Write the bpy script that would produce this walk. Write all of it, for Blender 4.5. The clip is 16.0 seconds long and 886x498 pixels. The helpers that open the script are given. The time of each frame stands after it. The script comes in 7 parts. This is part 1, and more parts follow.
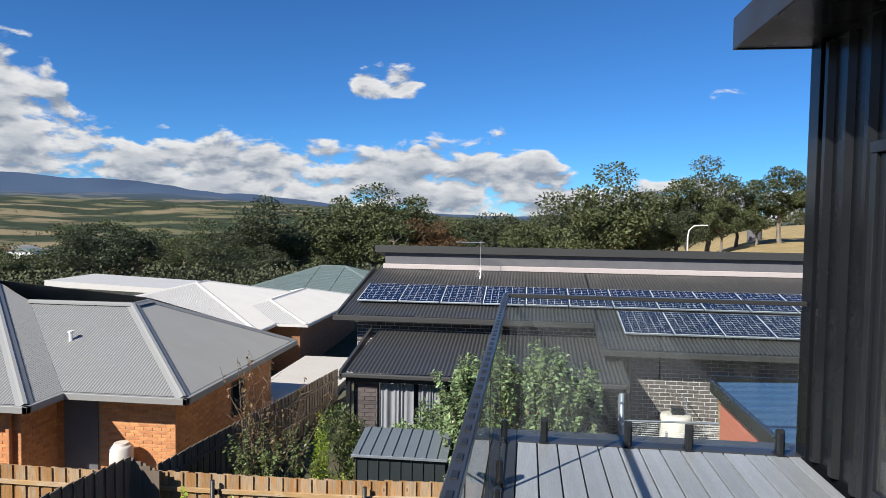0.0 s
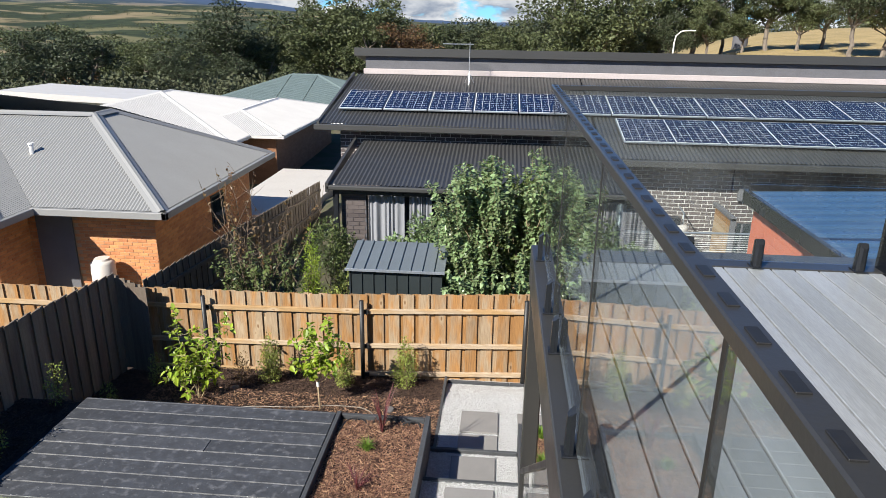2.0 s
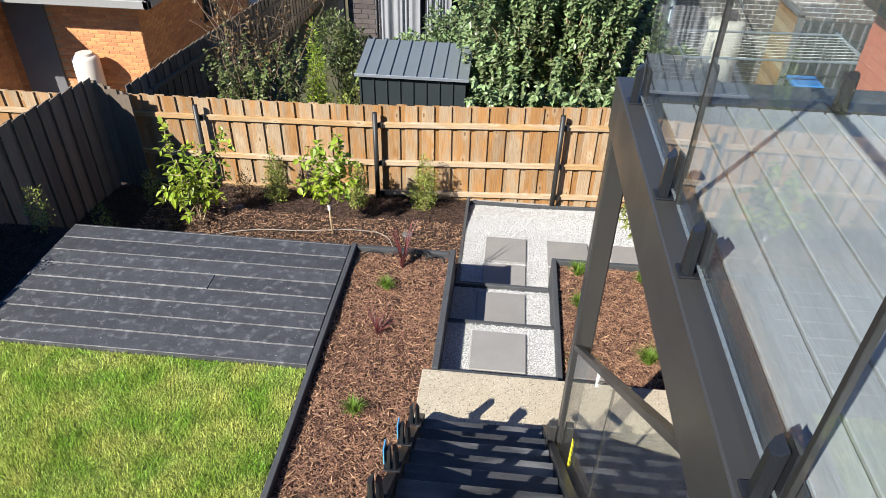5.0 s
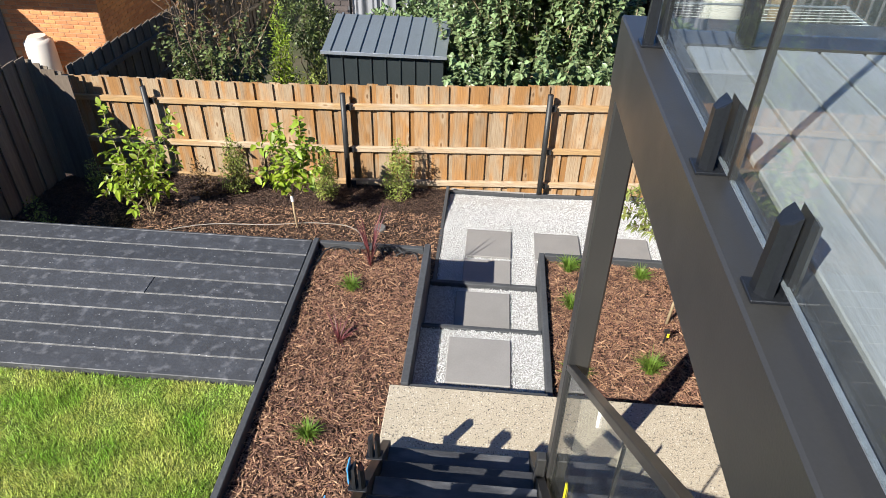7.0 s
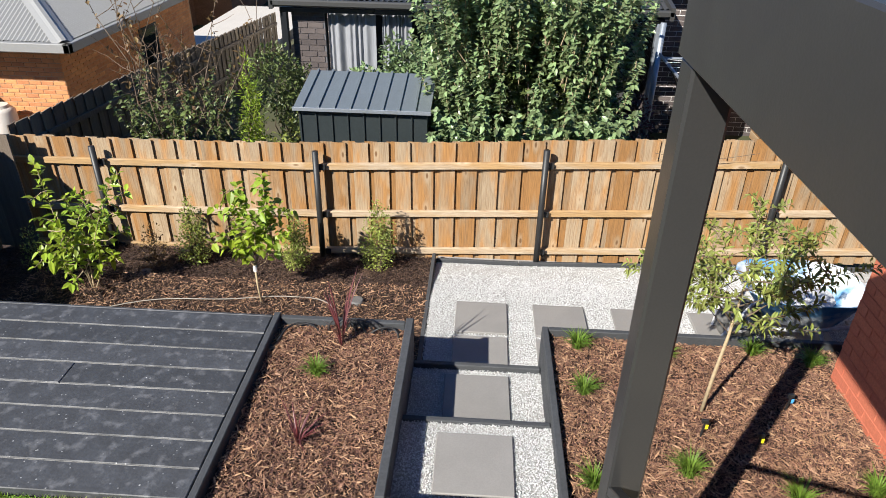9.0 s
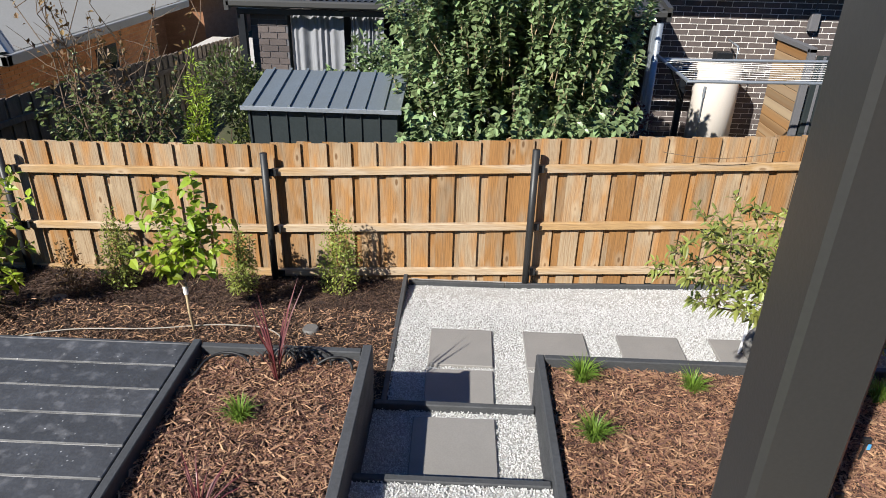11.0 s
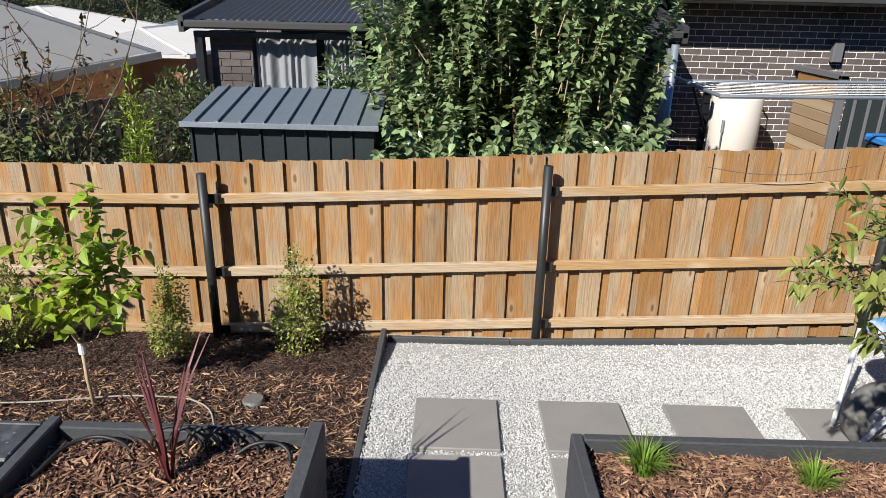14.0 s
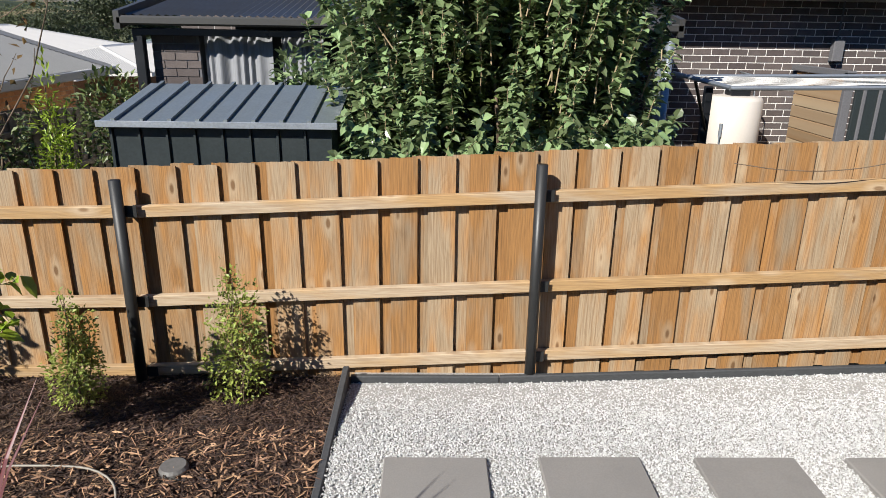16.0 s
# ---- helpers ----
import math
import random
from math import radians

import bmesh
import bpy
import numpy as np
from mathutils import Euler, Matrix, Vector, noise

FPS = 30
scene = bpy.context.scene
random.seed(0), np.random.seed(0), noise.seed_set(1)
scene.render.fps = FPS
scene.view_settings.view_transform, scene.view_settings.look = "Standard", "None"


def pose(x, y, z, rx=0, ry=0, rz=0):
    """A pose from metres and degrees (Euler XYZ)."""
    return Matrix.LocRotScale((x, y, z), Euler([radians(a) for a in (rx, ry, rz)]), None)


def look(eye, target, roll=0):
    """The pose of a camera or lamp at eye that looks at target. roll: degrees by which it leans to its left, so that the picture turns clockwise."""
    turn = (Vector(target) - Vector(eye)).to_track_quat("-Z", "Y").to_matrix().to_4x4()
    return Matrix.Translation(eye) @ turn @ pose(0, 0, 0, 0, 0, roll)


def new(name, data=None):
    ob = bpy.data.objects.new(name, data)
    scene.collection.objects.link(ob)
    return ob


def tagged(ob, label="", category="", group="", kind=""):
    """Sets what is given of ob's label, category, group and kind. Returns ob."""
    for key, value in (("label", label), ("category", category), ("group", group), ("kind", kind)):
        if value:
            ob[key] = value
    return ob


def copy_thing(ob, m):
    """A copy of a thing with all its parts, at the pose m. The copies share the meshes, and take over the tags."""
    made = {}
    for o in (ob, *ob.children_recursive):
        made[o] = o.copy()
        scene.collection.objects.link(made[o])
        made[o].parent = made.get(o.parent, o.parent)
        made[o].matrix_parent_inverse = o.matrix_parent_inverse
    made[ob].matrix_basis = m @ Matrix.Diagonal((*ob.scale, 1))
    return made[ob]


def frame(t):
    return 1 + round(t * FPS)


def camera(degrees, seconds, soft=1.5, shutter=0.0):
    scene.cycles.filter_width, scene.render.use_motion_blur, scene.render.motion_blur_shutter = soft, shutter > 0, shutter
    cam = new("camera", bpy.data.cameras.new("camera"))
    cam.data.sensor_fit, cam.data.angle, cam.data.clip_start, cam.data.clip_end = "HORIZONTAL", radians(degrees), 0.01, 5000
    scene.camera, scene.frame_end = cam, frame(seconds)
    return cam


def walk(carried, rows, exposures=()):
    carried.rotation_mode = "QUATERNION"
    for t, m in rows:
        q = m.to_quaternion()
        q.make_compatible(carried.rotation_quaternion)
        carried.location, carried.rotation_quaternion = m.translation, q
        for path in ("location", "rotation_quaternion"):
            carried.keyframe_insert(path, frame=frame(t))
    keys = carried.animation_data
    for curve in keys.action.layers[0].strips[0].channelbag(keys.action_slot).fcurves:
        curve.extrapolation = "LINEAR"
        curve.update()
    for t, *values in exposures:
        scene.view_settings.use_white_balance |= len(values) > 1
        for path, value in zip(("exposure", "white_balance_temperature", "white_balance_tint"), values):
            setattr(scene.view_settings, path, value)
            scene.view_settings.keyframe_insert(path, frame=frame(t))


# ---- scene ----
cam = camera(66.2, 16.0, soft=0.8)
PATH = [
    (0, (0.143, -0.013, 4.576), (-0.103, 1.969, 4.477), 0.8),
    (0.5, (0.252, 0.237, 4.549), (0.292, 2.229, 4.383), 0.6),
    (1, (0.143, 0.392, 4.53), (0.266, 2.379, 4.342), 0.8),
    (1.5, (-0.134, 0.553, 4.469), (-0.083, 2.538, 4.227), 1.2),
    (2, (-0.294, 0.749, 4.368), (-0.448, 2.64, 3.733), 0.9),
    (2.5, (-0.46, 1.04, 4.422), (-0.706, 2.798, 3.5), 1.2),
    (3, (-0.504, 1.272, 4.431), (-0.787, 2.957, 3.391), 1.0),
    (3.5, (-0.599, 1.489, 4.441), (-0.88, 3.133, 3.336), 1.0),
    (4, (-0.635, 1.578, 4.38), (-0.858, 3.204, 3.237), 1.1),
    (4.5, (-0.6, 1.723, 4.293), (-0.775, 3.338, 3.126), 1.0),
    (4.7, (-0.596, 1.767, 4.26), (-0.754, 3.381, 3.09), 1.2),
    (7, (-0.509, 2.525, 3.753), (-0.617, 4.127, 2.56), 1.4),
    (7.5, (-0.525, 2.721, 3.619), (-0.623, 4.37, 2.491), 1.3),
    (8, (-0.517, 2.905, 3.494), (-0.61, 4.585, 2.412), 1.2),
    (8.5, (-0.547, 3.09, 3.353), (-0.635, 4.795, 2.31), 1.2),
    (10.8, (-0.449, 4.096, 2.414), (-0.513, 5.883, 1.518), 1.3),
    (11, (-0.459, 4.176, 2.387), (-0.506, 5.967, 1.497), 1.4),
    (11.5, (-0.441, 4.375, 2.259), (-0.469, 6.188, 1.414), 1.4),
    (12, (-0.457, 4.557, 2.116), (-0.48, 6.387, 1.309), 1.5),
    (12.5, (-0.441, 4.757, 1.98), (-0.461, 6.596, 1.194), 1.5),
    (13, (-0.438, 4.926, 1.852), (-0.461, 6.777, 1.095), 1.4),
    (13.5, (-0.486, 5.119, 1.735), (-0.501, 6.985, 1.016), 1.4),
    (14, (-0.484, 5.322, 1.609), (-0.502, 7.197, 0.912), 1.3),
    (14.5, (-0.494, 5.514, 1.452), (-0.536, 7.392, 0.764), 1.2),
    (15, (-0.412, 5.741, 1.336), (-0.442, 7.622, 0.659), 1.1),
    (15.5, (-0.414, 5.987, 1.313), (-0.382, 7.874, 0.649), 1.1),
    (16, (-0.463, 6.145, 1.286), (-0.416, 8.041, 0.65), 0.9),
]
walk(cam, [(t, look(eye, target, roll)) for t, eye, target, roll in PATH], exposures=[(0.0, 0.73), (1.5, 0.86), (2.0, 0.93), (3.5, 1.17), (7.0, 1.1), (10.8, 0.88), (16.0, 0.70)])

# ---- light and sky ----
SUN_DIR = Vector((0.82, 1.06, -1.0)).normalized()
sun_data = bpy.data.lights.new("sun", "SUN")
sun_data.energy, sun_data.angle, sun_data.color = 5.0, radians(0.53), (1.0, 0.955, 0.88)
sun = new("sun", sun_data)
sun.rotation_mode = "QUATERNION"
sun.rotation_quaternion = SUN_DIR.to_track_quat("-Z", "Y")

world = bpy.data.worlds.new("world")
scene.world = world
world.use_nodes = True
wn, wl = world.node_tree.nodes, world.node_tree.links
wn.clear()


w_out, w_bg = wn.new("ShaderNodeOutputWorld"), wn.new("ShaderNodeBackground")
w_sky = wn.new("ShaderNodeTexSky")
w_sky.sky_type, w_sky.sun_disc = "NISHITA", False
w_sky.sun_elevation = math.asin(-SUN_DIR.z)
w_sky.sun_rotation = math.atan2(-SUN_DIR.x, -SUN_DIR.y)
w_sky.air_density, w_sky.dust_density, w_sky.ozone_density, w_sky.altitude = 0.85, 0.1, 4.5, 1500
w_bg.inputs["Strength"].default_value = 0.052


def w_math(op, a, b=None, clamp=False):
    n = wn.new("ShaderNodeMath")
    n.operation, n.use_clamp = op, clamp
    for i, v in enumerate((a, b)):
        if v is None:
            continue
        if hasattr(v, "links"):
            wl.new(v, n.inputs[i])
        else:
            n.inputs[i].default_value = v
    return n.outputs[0]


def w_noise(vec, scale, detail, rough=0.55, dist=0.0):
    n = wn.new("ShaderNodeTexNoise")
    n.inputs["Scale"].default_value, n.inputs["Detail"].default_value = scale, detail
    n.inputs["Roughness"].default_value, n.inputs["Distortion"].default_value = rough, dist
    wl.new(vec, n.inputs["Vector"])
    return n.outputs["Fac"]


def w_range(v, a, b, c=0.0, d=1.0):
    n = wn.new("ShaderNodeMapRange")
    n.interpolation_type = "SMOOTHSTEP"
    wl.new(v, n.inputs["Value"])
    for key, val in zip(("From Min", "From Max", "To Min", "To Max"), (a, b, c, d)):
        n.inputs[key].default_value = val
    return n.outputs["Result"]


def w_map(vec, loc, scale):
    n = wn.new("ShaderNodeMapping")
    n.inputs["Location"].default_value, n.inputs["Scale"].default_value = loc, scale
    wl.new(vec, n.inputs["Vector"])
    return n.outputs["Vector"]


w_tc = wn.new("ShaderNodeTexCoord")
w_sep = wn.new("ShaderNodeSeparateXYZ")
wl.new(w_tc.outputs["Generated"], w_sep.inputs[0])
elev = w_sep.outputs["Z"]
azim = w_math("ARCTAN2", w_sep.outputs["X"], w_sep.outputs["Y"])
cl_vec = w_map(w_tc.outputs["Generated"], (1.7, 0.4, 0.02), (6.0, 6.0, 13.5))
cl_up = w_map(w_tc.outputs["Generated"], (1.7, 0.4, 0.19), (6.0, 6.0, 13.5))
n_a = w_noise(cl_vec, 2.5, 11.0, 0.54, 0.3)
n_b = w_noise(cl_up, 2.5, 5.0, 0.52, 0.15)


def w_spot(az, el, half_az, half_el):
    """One over a soft ellipse of sky about a bearing and a height, in radians."""
    da = w_math("DIVIDE", w_math("SUBTRACT", azim, az), half_az)
    de = w_math("DIVIDE", w_math("SUBTRACT", elev, el), half_el)
    return w_range(w_math("ADD", w_math("MULTIPLY", da, da), w_math("MULTIPLY", de, de)), 1.0, 0.0)


# heaped cloud low over the horizon, a tall heap to one side, one small cloud by itself
heap = w_math("MULTIPLY", w_range(azim, -0.57, -0.69), 0.10)
clear_side = w_math("MULTIPLY", w_range(azim, 0.0, 0.10), -0.06)
bank = w_math("SUBTRACT", w_math("SUBTRACT", elev, heap), clear_side)
thresh = w_range(bank, 0.065, 0.150, 0.33, 0.70)
thresh = w_math("SUBTRACT", thresh, w_math("MULTIPLY", w_spot(-0.218, 0.186, 0.085, 0.036), 0.235))
dense = w_math("SUBTRACT", n_a, thresh)
cover = w_range(dense, 0.0, 0.12)
shade = w_range(w_math("SUBTRACT", n_a, n_b), -0.16, 0.12, 0.0, 1.0)
core = w_range(dense, 0.08, 0.34, 1.0, 0.45)
lit = w_math("MULTIPLY", shade, core)
w_col = wn.new("ShaderNodeMix")
w_col.data_type = "RGBA"
wl.new(lit, w_col.inputs["Factor"])
w_col.inputs["A"].default_value = (3.2, 3.8, 4.8, 1)
w_col.inputs["B"].default_value = (9.6, 9.7, 9.8, 1)
w_mix = wn.new("ShaderNodeMix")
w_mix.data_type = "RGBA"
wl.new(cover, w_mix.inputs["Factor"])
w_tint = wn.new("ShaderNodeMix")
w_tint.data_type, w_tint.blend_type = "RGBA", "MULTIPLY"
w_tint.inputs["Factor"].default_value = 1.0
w_tint.inputs["B"].default_value = (0.50, 1.03, 1.48, 1)
wl.new(w_sky.outputs["Color"], w_tint.inputs["A"])
wl.new(w_tint.outputs["Result"], w_mix.inputs["A"])
wl.new(w_col.outputs["Result"], w_mix.inputs["B"])
wl.new(w_mix.outputs["Result"], w_bg.inputs["Color"])
wl.new(w_bg.outputs[0], w_out.inputs[0])


# ---- materials ----
def mat(name, base, dark=None, rough=0.7, metal=0.0, scale=3.0, fine=60.0, stretch=(1, 1, 1), bump=0.15, vary=0.0,
        amount=0.5, fine_amount=0.25, world_space=False, island=0.0, spec=0.5, stain=None, stain_scale=1.2, stain_range=(0.55, 0.7), translucent=0.0):
    """A surface of two noises: broad stains between base and dark, fine grain and relief."""
    m = bpy.data.materials.new(name)
    m.use_nodes = True
    nt = m.node_tree
    N, L = nt.nodes, nt.links
    bsdf = N["Principled BSDF"]
    bsdf.inputs["Roughness"].default_value, bsdf.inputs["Metallic"].default_value = rough, metal
    bsdf.inputs["Specular IOR Level"].default_value = spec
    dark = dark or tuple(c * 0.6 for c in base)
    tc = N.new("ShaderNodeTexCoord")
    mp = N.new("ShaderNodeMapping")
    mp.inputs["Scale"].default_value = stretch
    if world_space:
        geo = N.new("ShaderNodeNewGeometry")
        L.new(geo.outputs["Position"], mp.inputs["Vector"])
    else:
        oi0 = N.new("ShaderNodeObjectInfo")
        add = N.new("ShaderNodeVectorMath")
        add.operation = "MULTIPLY_ADD"
        comb = N.new("ShaderNodeCombineXYZ")
        for i in range(3):
            L.new(oi0.outputs["Random"], comb.inputs[i])
        add.inputs[1].default_value = (17.0, 11.0, 23.0)
        L.new(comb.outputs[0], add.inputs[0])
        L.new(tc.outputs["Object"], add.inputs[2])
        L.new(add.outputs[0], mp.inputs["Vector"])
    broad, grain = N.new("ShaderNodeTexNoise"), N.new("ShaderNodeTexNoise")
    for n, sc, de in ((broad, scale, 4.0), (grain, fine, 5.0)):
        n.inputs["Scale"].default_value, n.inputs["Detail"].default_value = sc, de
        L.new(mp.outputs[0], n.inputs["Vector"])

    def mixed(fac, a, b):
        x = N.new("ShaderNodeMix")
        x.data_type = "RGBA"
        L.new(fac, x.inputs["Factor"])
        for key, v in (("A", a), ("B", b)):
            if hasattr(v, "links"):
                L.new(v, x.inputs[key])
            else:
                x.inputs[key].default_value = (*v, 1)
        return x.outputs["Result"]

    def ranged(v, a, b, c, d):
        x = N.new("ShaderNodeMapRange")
        L.new(v, x.inputs["Value"])
        for key, val in zip(("From Min", "From Max", "To Min", "To Max"), (a, b, c, d)):
            x.inputs[key].default_value = val
        return x.outputs["Result"]

    col = mixed(ranged(broad.outputs["Fac"], 0.35, 0.65, 0.0, amount), base, dark)
    col = mixed(ranged(grain.outputs["Fac"], 0.38, 0.62, 0.0, fine_amount), col, tuple(c * 0.4 for c in dark))
    if stain:
        sn = N.new("ShaderNodeTexNoise")
        sn.inputs["Scale"].default_value, sn.inputs["Detail"].default_value = stain_scale, 6.0
        L.new(mp.outputs[0], sn.inputs["Vector"])
        col = mixed(ranged(sn.outputs["Fac"], *stain_range, 0.0, 1.0), col, stain)
    if vary or island:
        src = N.new("ShaderNodeObjectInfo").outputs["Random"] if vary else N.new("ShaderNodeNewGeometry").outputs["Random Per Island"]
        amt = vary or island
        hs = N.new("ShaderNodeHueSaturation")
        L.new(ranged(src, 0, 1, 1 - amt, 1 + amt), hs.inputs["Value"])
        hs2 = ranged(src, 0, 1, 0.5 - amt * 0.025, 0.5 + amt * 0.025)
        L.new(hs2, hs.inputs["Hue"])
        L.new(col, hs.inputs["Color"])
        col = hs.outputs["Color"]
    L.new(col, bsdf.inputs["Base Color"])
    if bump:
        bp = N.new("ShaderNodeBump")
        bp.inputs["Strength"].default_value, bp.inputs["Distance"].default_value = bump, 0.01
        L.new(grain.outputs["Fac"], bp.inputs["Height"])
        L.new(bp.outputs["Normal"], bsdf.inputs["Normal"])
    L.new(ranged(broad.outputs["Fac"], 0.3, 0.7, max(0.02, rough - 0.08), min(1, rough + 0.1)), bsdf.inputs["Roughness"])
    if translucent:
        bsdf.inputs["Subsurface Weight"].default_value = 0.0
        tr, ms = N.new("ShaderNodeBsdfTranslucent"), N.new("ShaderNodeMixShader")
        L.new(col, tr.inputs["Color"])
        ms.inputs[0].default_value = translucent
        L.new(bsdf.outputs[0], ms.inputs[1])
        L.new(tr.outputs[0], ms.inputs[2])
        L.new(ms.outputs[0], N["Material Output"].inputs["Surface"])
    return m


def timber_mat(name, gold, grey, dark, along="Z", vary=0.12):
    """Weathered pine: orange heartwood under grey bleaching, wavy grain lines and knots."""
    m = bpy.data.materials.new(name)
    m.use_nodes = True
    N, L = m.node_tree.nodes, m.node_tree.links
    bsdf = N["Principled BSDF"]
    bsdf.inputs["Roughness"].default_value = 0.8
    bsdf.inputs["Specular IOR Level"].default_value = 0.3

    def put(sock, v):
        if hasattr(v, "links"):
            L.new(v, sock)
        else:
            sock.default_value = v

    def calc(op, a, b=0.0, c=0.0):
        n = N.new("ShaderNodeMath")
        n.operation = op
        for i, v in enumerate((a, b, c)):
            put(n.inputs[i], v)
        return n.outputs[0]

    def vec(a, b, c):
        n = N.new("ShaderNodeCombineXYZ")
        for i, v in enumerate((a, b, c)):
            put(n.inputs[i], v)
        return n.outputs[0]

    def noisy(v, detail):
        n = N.new("ShaderNodeTexNoise")
        n.inputs["Scale"].default_value, n.inputs["Detail"].default_value = 1.0, detail
        L.new(v, n.inputs["Vector"])
        return n.outputs["Fac"]

    def ranged(v, a, b, c, d):
        n = N.new("ShaderNodeMapRange")
        L.new(v, n.inputs["Value"])
        for key, val in zip(("From Min", "From Max", "To Min", "To Max"), (a, b, c, d)):
            n.inputs[key].default_value = val
        return n.outputs["Result"]

    def mixed(fac, a, b):
        n = N.new("ShaderNodeMix")
        n.data_type = "RGBA"
        L.new(fac, n.inputs["Factor"])
        for key, v in (("A", a), ("B", b)):
            put(n.inputs[key], v if hasattr(v, "links") else (*v, 1))
        return n.outputs["Result"]

    tc, sep, info = N.new("ShaderNodeTexCoord"), N.new("ShaderNodeSeparateXYZ"), N.new("ShaderNodeObjectInfo")
    L.new(tc.outputs["Object"], sep.inputs[0])
    rand = info.outputs["Random"]
    run = sep.outputs[along]
    across = sep.outputs["X" if along == "Z" else "Z"]
    shift = calc("MULTIPLY", rand, 61.0)
    vor = N.new("ShaderNodeTexVoronoi")
    vor.inputs["Scale"].default_value = 1.0
    L.new(vec(calc("MULTIPLY_ADD", across, 6.5, shift), shift, calc("MULTIPLY_ADD", run, 2.6, shift)), vor.inputs["Vector"])
    d = vor.outputs["Distance"]
    warp = noisy(vec(calc("MULTIPLY_ADD", across, 6.0, shift), shift, calc("MULTIPLY_ADD", run, 1.3, shift)), 2.0)
    bend = ranged(d, 0.08, 0.5, 1.0, 0.0)
    phase = calc("ADD", calc("MULTIPLY", across, 210.0), calc("ADD", calc("MULTIPLY", warp, 34.0), calc("MULTIPLY", bend, 15.0)))
    lines = calc("MULTIPLY_ADD", calc("SINE", phase), 0.5, 0.5)
    grain = noisy(vec(calc("MULTIPLY_ADD", across, 170.0, shift), shift, calc("MULTIPLY_ADD", run, 5.0, shift)), 4.0)
    bleach = noisy(vec(calc("MULTIPLY_ADD", across, 9.0, shift), shift, calc("MULTIPLY_ADD", run, 1.7, shift)), 6.0)
    # some boards keep their colour longer than others
    worn = calc("ADD", bleach, calc("MULTIPLY", calc("SUBTRACT", rand, 0.5), 0.24))
    col = mixed(ranged(worn, 0.38, 0.62, 0.0, 1.0), gold, grey)
    col = mixed(calc("MULTIPLY", calc("POWER", lines, 2.0), 0.13), col, dark)
    col = mixed(ranged(grain, 0.42, 0.72, 0.0, 0.62), col, dark)
    col = mixed(ranged(d, 0.30, 0.14, 0.0, 0.55), col, tuple(c * 1.25 for c in grey))
    col = mixed(ranged(d, 0.11, 0.06, 0.0, 0.9), col, dark)
    hs = N.new("ShaderNodeHueSaturation")
    L.new(ranged(rand, 0, 1, 1 - vary, 1 + vary), hs.inputs["Value"])
    L.new(col, hs.inputs["Color"])
    L.new(hs.outputs["Color"], bsdf.inputs["Base Color"])
    bp = N.new("ShaderNodeBump")
    bp.inputs["Strength"].default_value, bp.inputs["Distance"].default_value = 0.35, 0.004
    L.new(calc("ADD", grain, calc("MULTIPLY", lines, -0.3)), bp.inputs["Height"])
    L.new(bp.outputs["Normal"], bsdf.inputs["Normal"])
    return m


M_PALING = timber_mat("paling_timber", (0.365, 0.188, 0.066), (0.31, 0.238, 0.155), (0.14, 0.074, 0.032), "Z", 0.22)
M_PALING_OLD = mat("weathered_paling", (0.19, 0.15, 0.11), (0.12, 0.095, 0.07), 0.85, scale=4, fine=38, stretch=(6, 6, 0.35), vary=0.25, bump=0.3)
M_RAIL = timber_mat("pine_rail", (0.42, 0.27, 0.125), (0.42, 0.335, 0.235), (0.22, 0.135, 0.07), "X", 0.07)
M_POST = mat("dark_steel_post", (0.035, 0.036, 0.036), (0.025, 0.026, 0.027), 0.45, 0.3, fine=200, bump=0.05)
M_STEEL = mat("painted_steel", (0.045, 0.045, 0.044), (0.035, 0.035, 0.035), 0.36, 0.25, scale=2, fine=150, bump=0.03, fine_amount=0.1)
M_DECKUP = mat("grey_composite_board", (0.285, 0.30, 0.315), (0.215, 0.23, 0.24), 0.36, scale=2.2, fine=45, stretch=(5, 0.35, 1), vary=0.08, amount=0.7, bump=0.12)
M_BLACKWOOD = mat("black_stained_timber", (0.040, 0.042, 0.046), (0.022, 0.023, 0.026), 0.6, scale=2.2, fine=35, stretch=(0.9, 2.2, 2.2), vary=0.18, amount=0.9, bump=0.25,
                  stain=(0.17, 0.172, 0.18), stain_scale=1.9, stain_range=(0.47, 0.78))
M_PLATFORM = mat("dusty_black_timber", (0.060, 0.063, 0.068), (0.038, 0.040, 0.044), 0.6, scale=7, fine=45, vary=0.16, amount=0.9, bump=0.25, world_space=True,
                 stain=(0.15, 0.152, 0.16), stain_scale=11, stain_range=(0.54, 0.82))
M_BRICKFAR = mat("far_brick", (0.26, 0.125, 0.062), (0.19, 0.09, 0.045), 0.85, scale=2, fine=14, fine_amount=0.4, bump=0.2, stretch=(1, 1, 3))
M_SLEEPER = mat("charcoal_sleeper", (0.058, 0.062, 0.066), (0.035, 0.037, 0.04), 0.75, scale=3, fine=40, stretch=(1.2, 1.2, 3), vary=0.12, bump=0.3)
M_CONC = mat("exposed_aggregate", (0.44, 0.385, 0.29), (0.36, 0.31, 0.225), 0.8, scale=2, fine=120, fine_amount=0.35, bump=0.4, world_space=True)
M_PAVER = mat("grey_paver", (0.235, 0.226, 0.212), (0.19, 0.182, 0.172), 0.72, scale=3, fine=120, fine_amount=0.12, bump=0.08, vary=0.06)
M_GRAVEL = mat("white_gravel", (0.56, 0.565, 0.56), (0.44, 0.445, 0.44), 0.75, scale=30, fine=200, fine_amount=0.1, bump=0.1, island=0.30)
M_GRAVELBED = mat("gravel_bed", (0.42, 0.41, 0.39), (0.30, 0.29, 0.275), 0.85, scale=40, fine=90, fine_amount=0.4, bump=0.5, world_space=True)
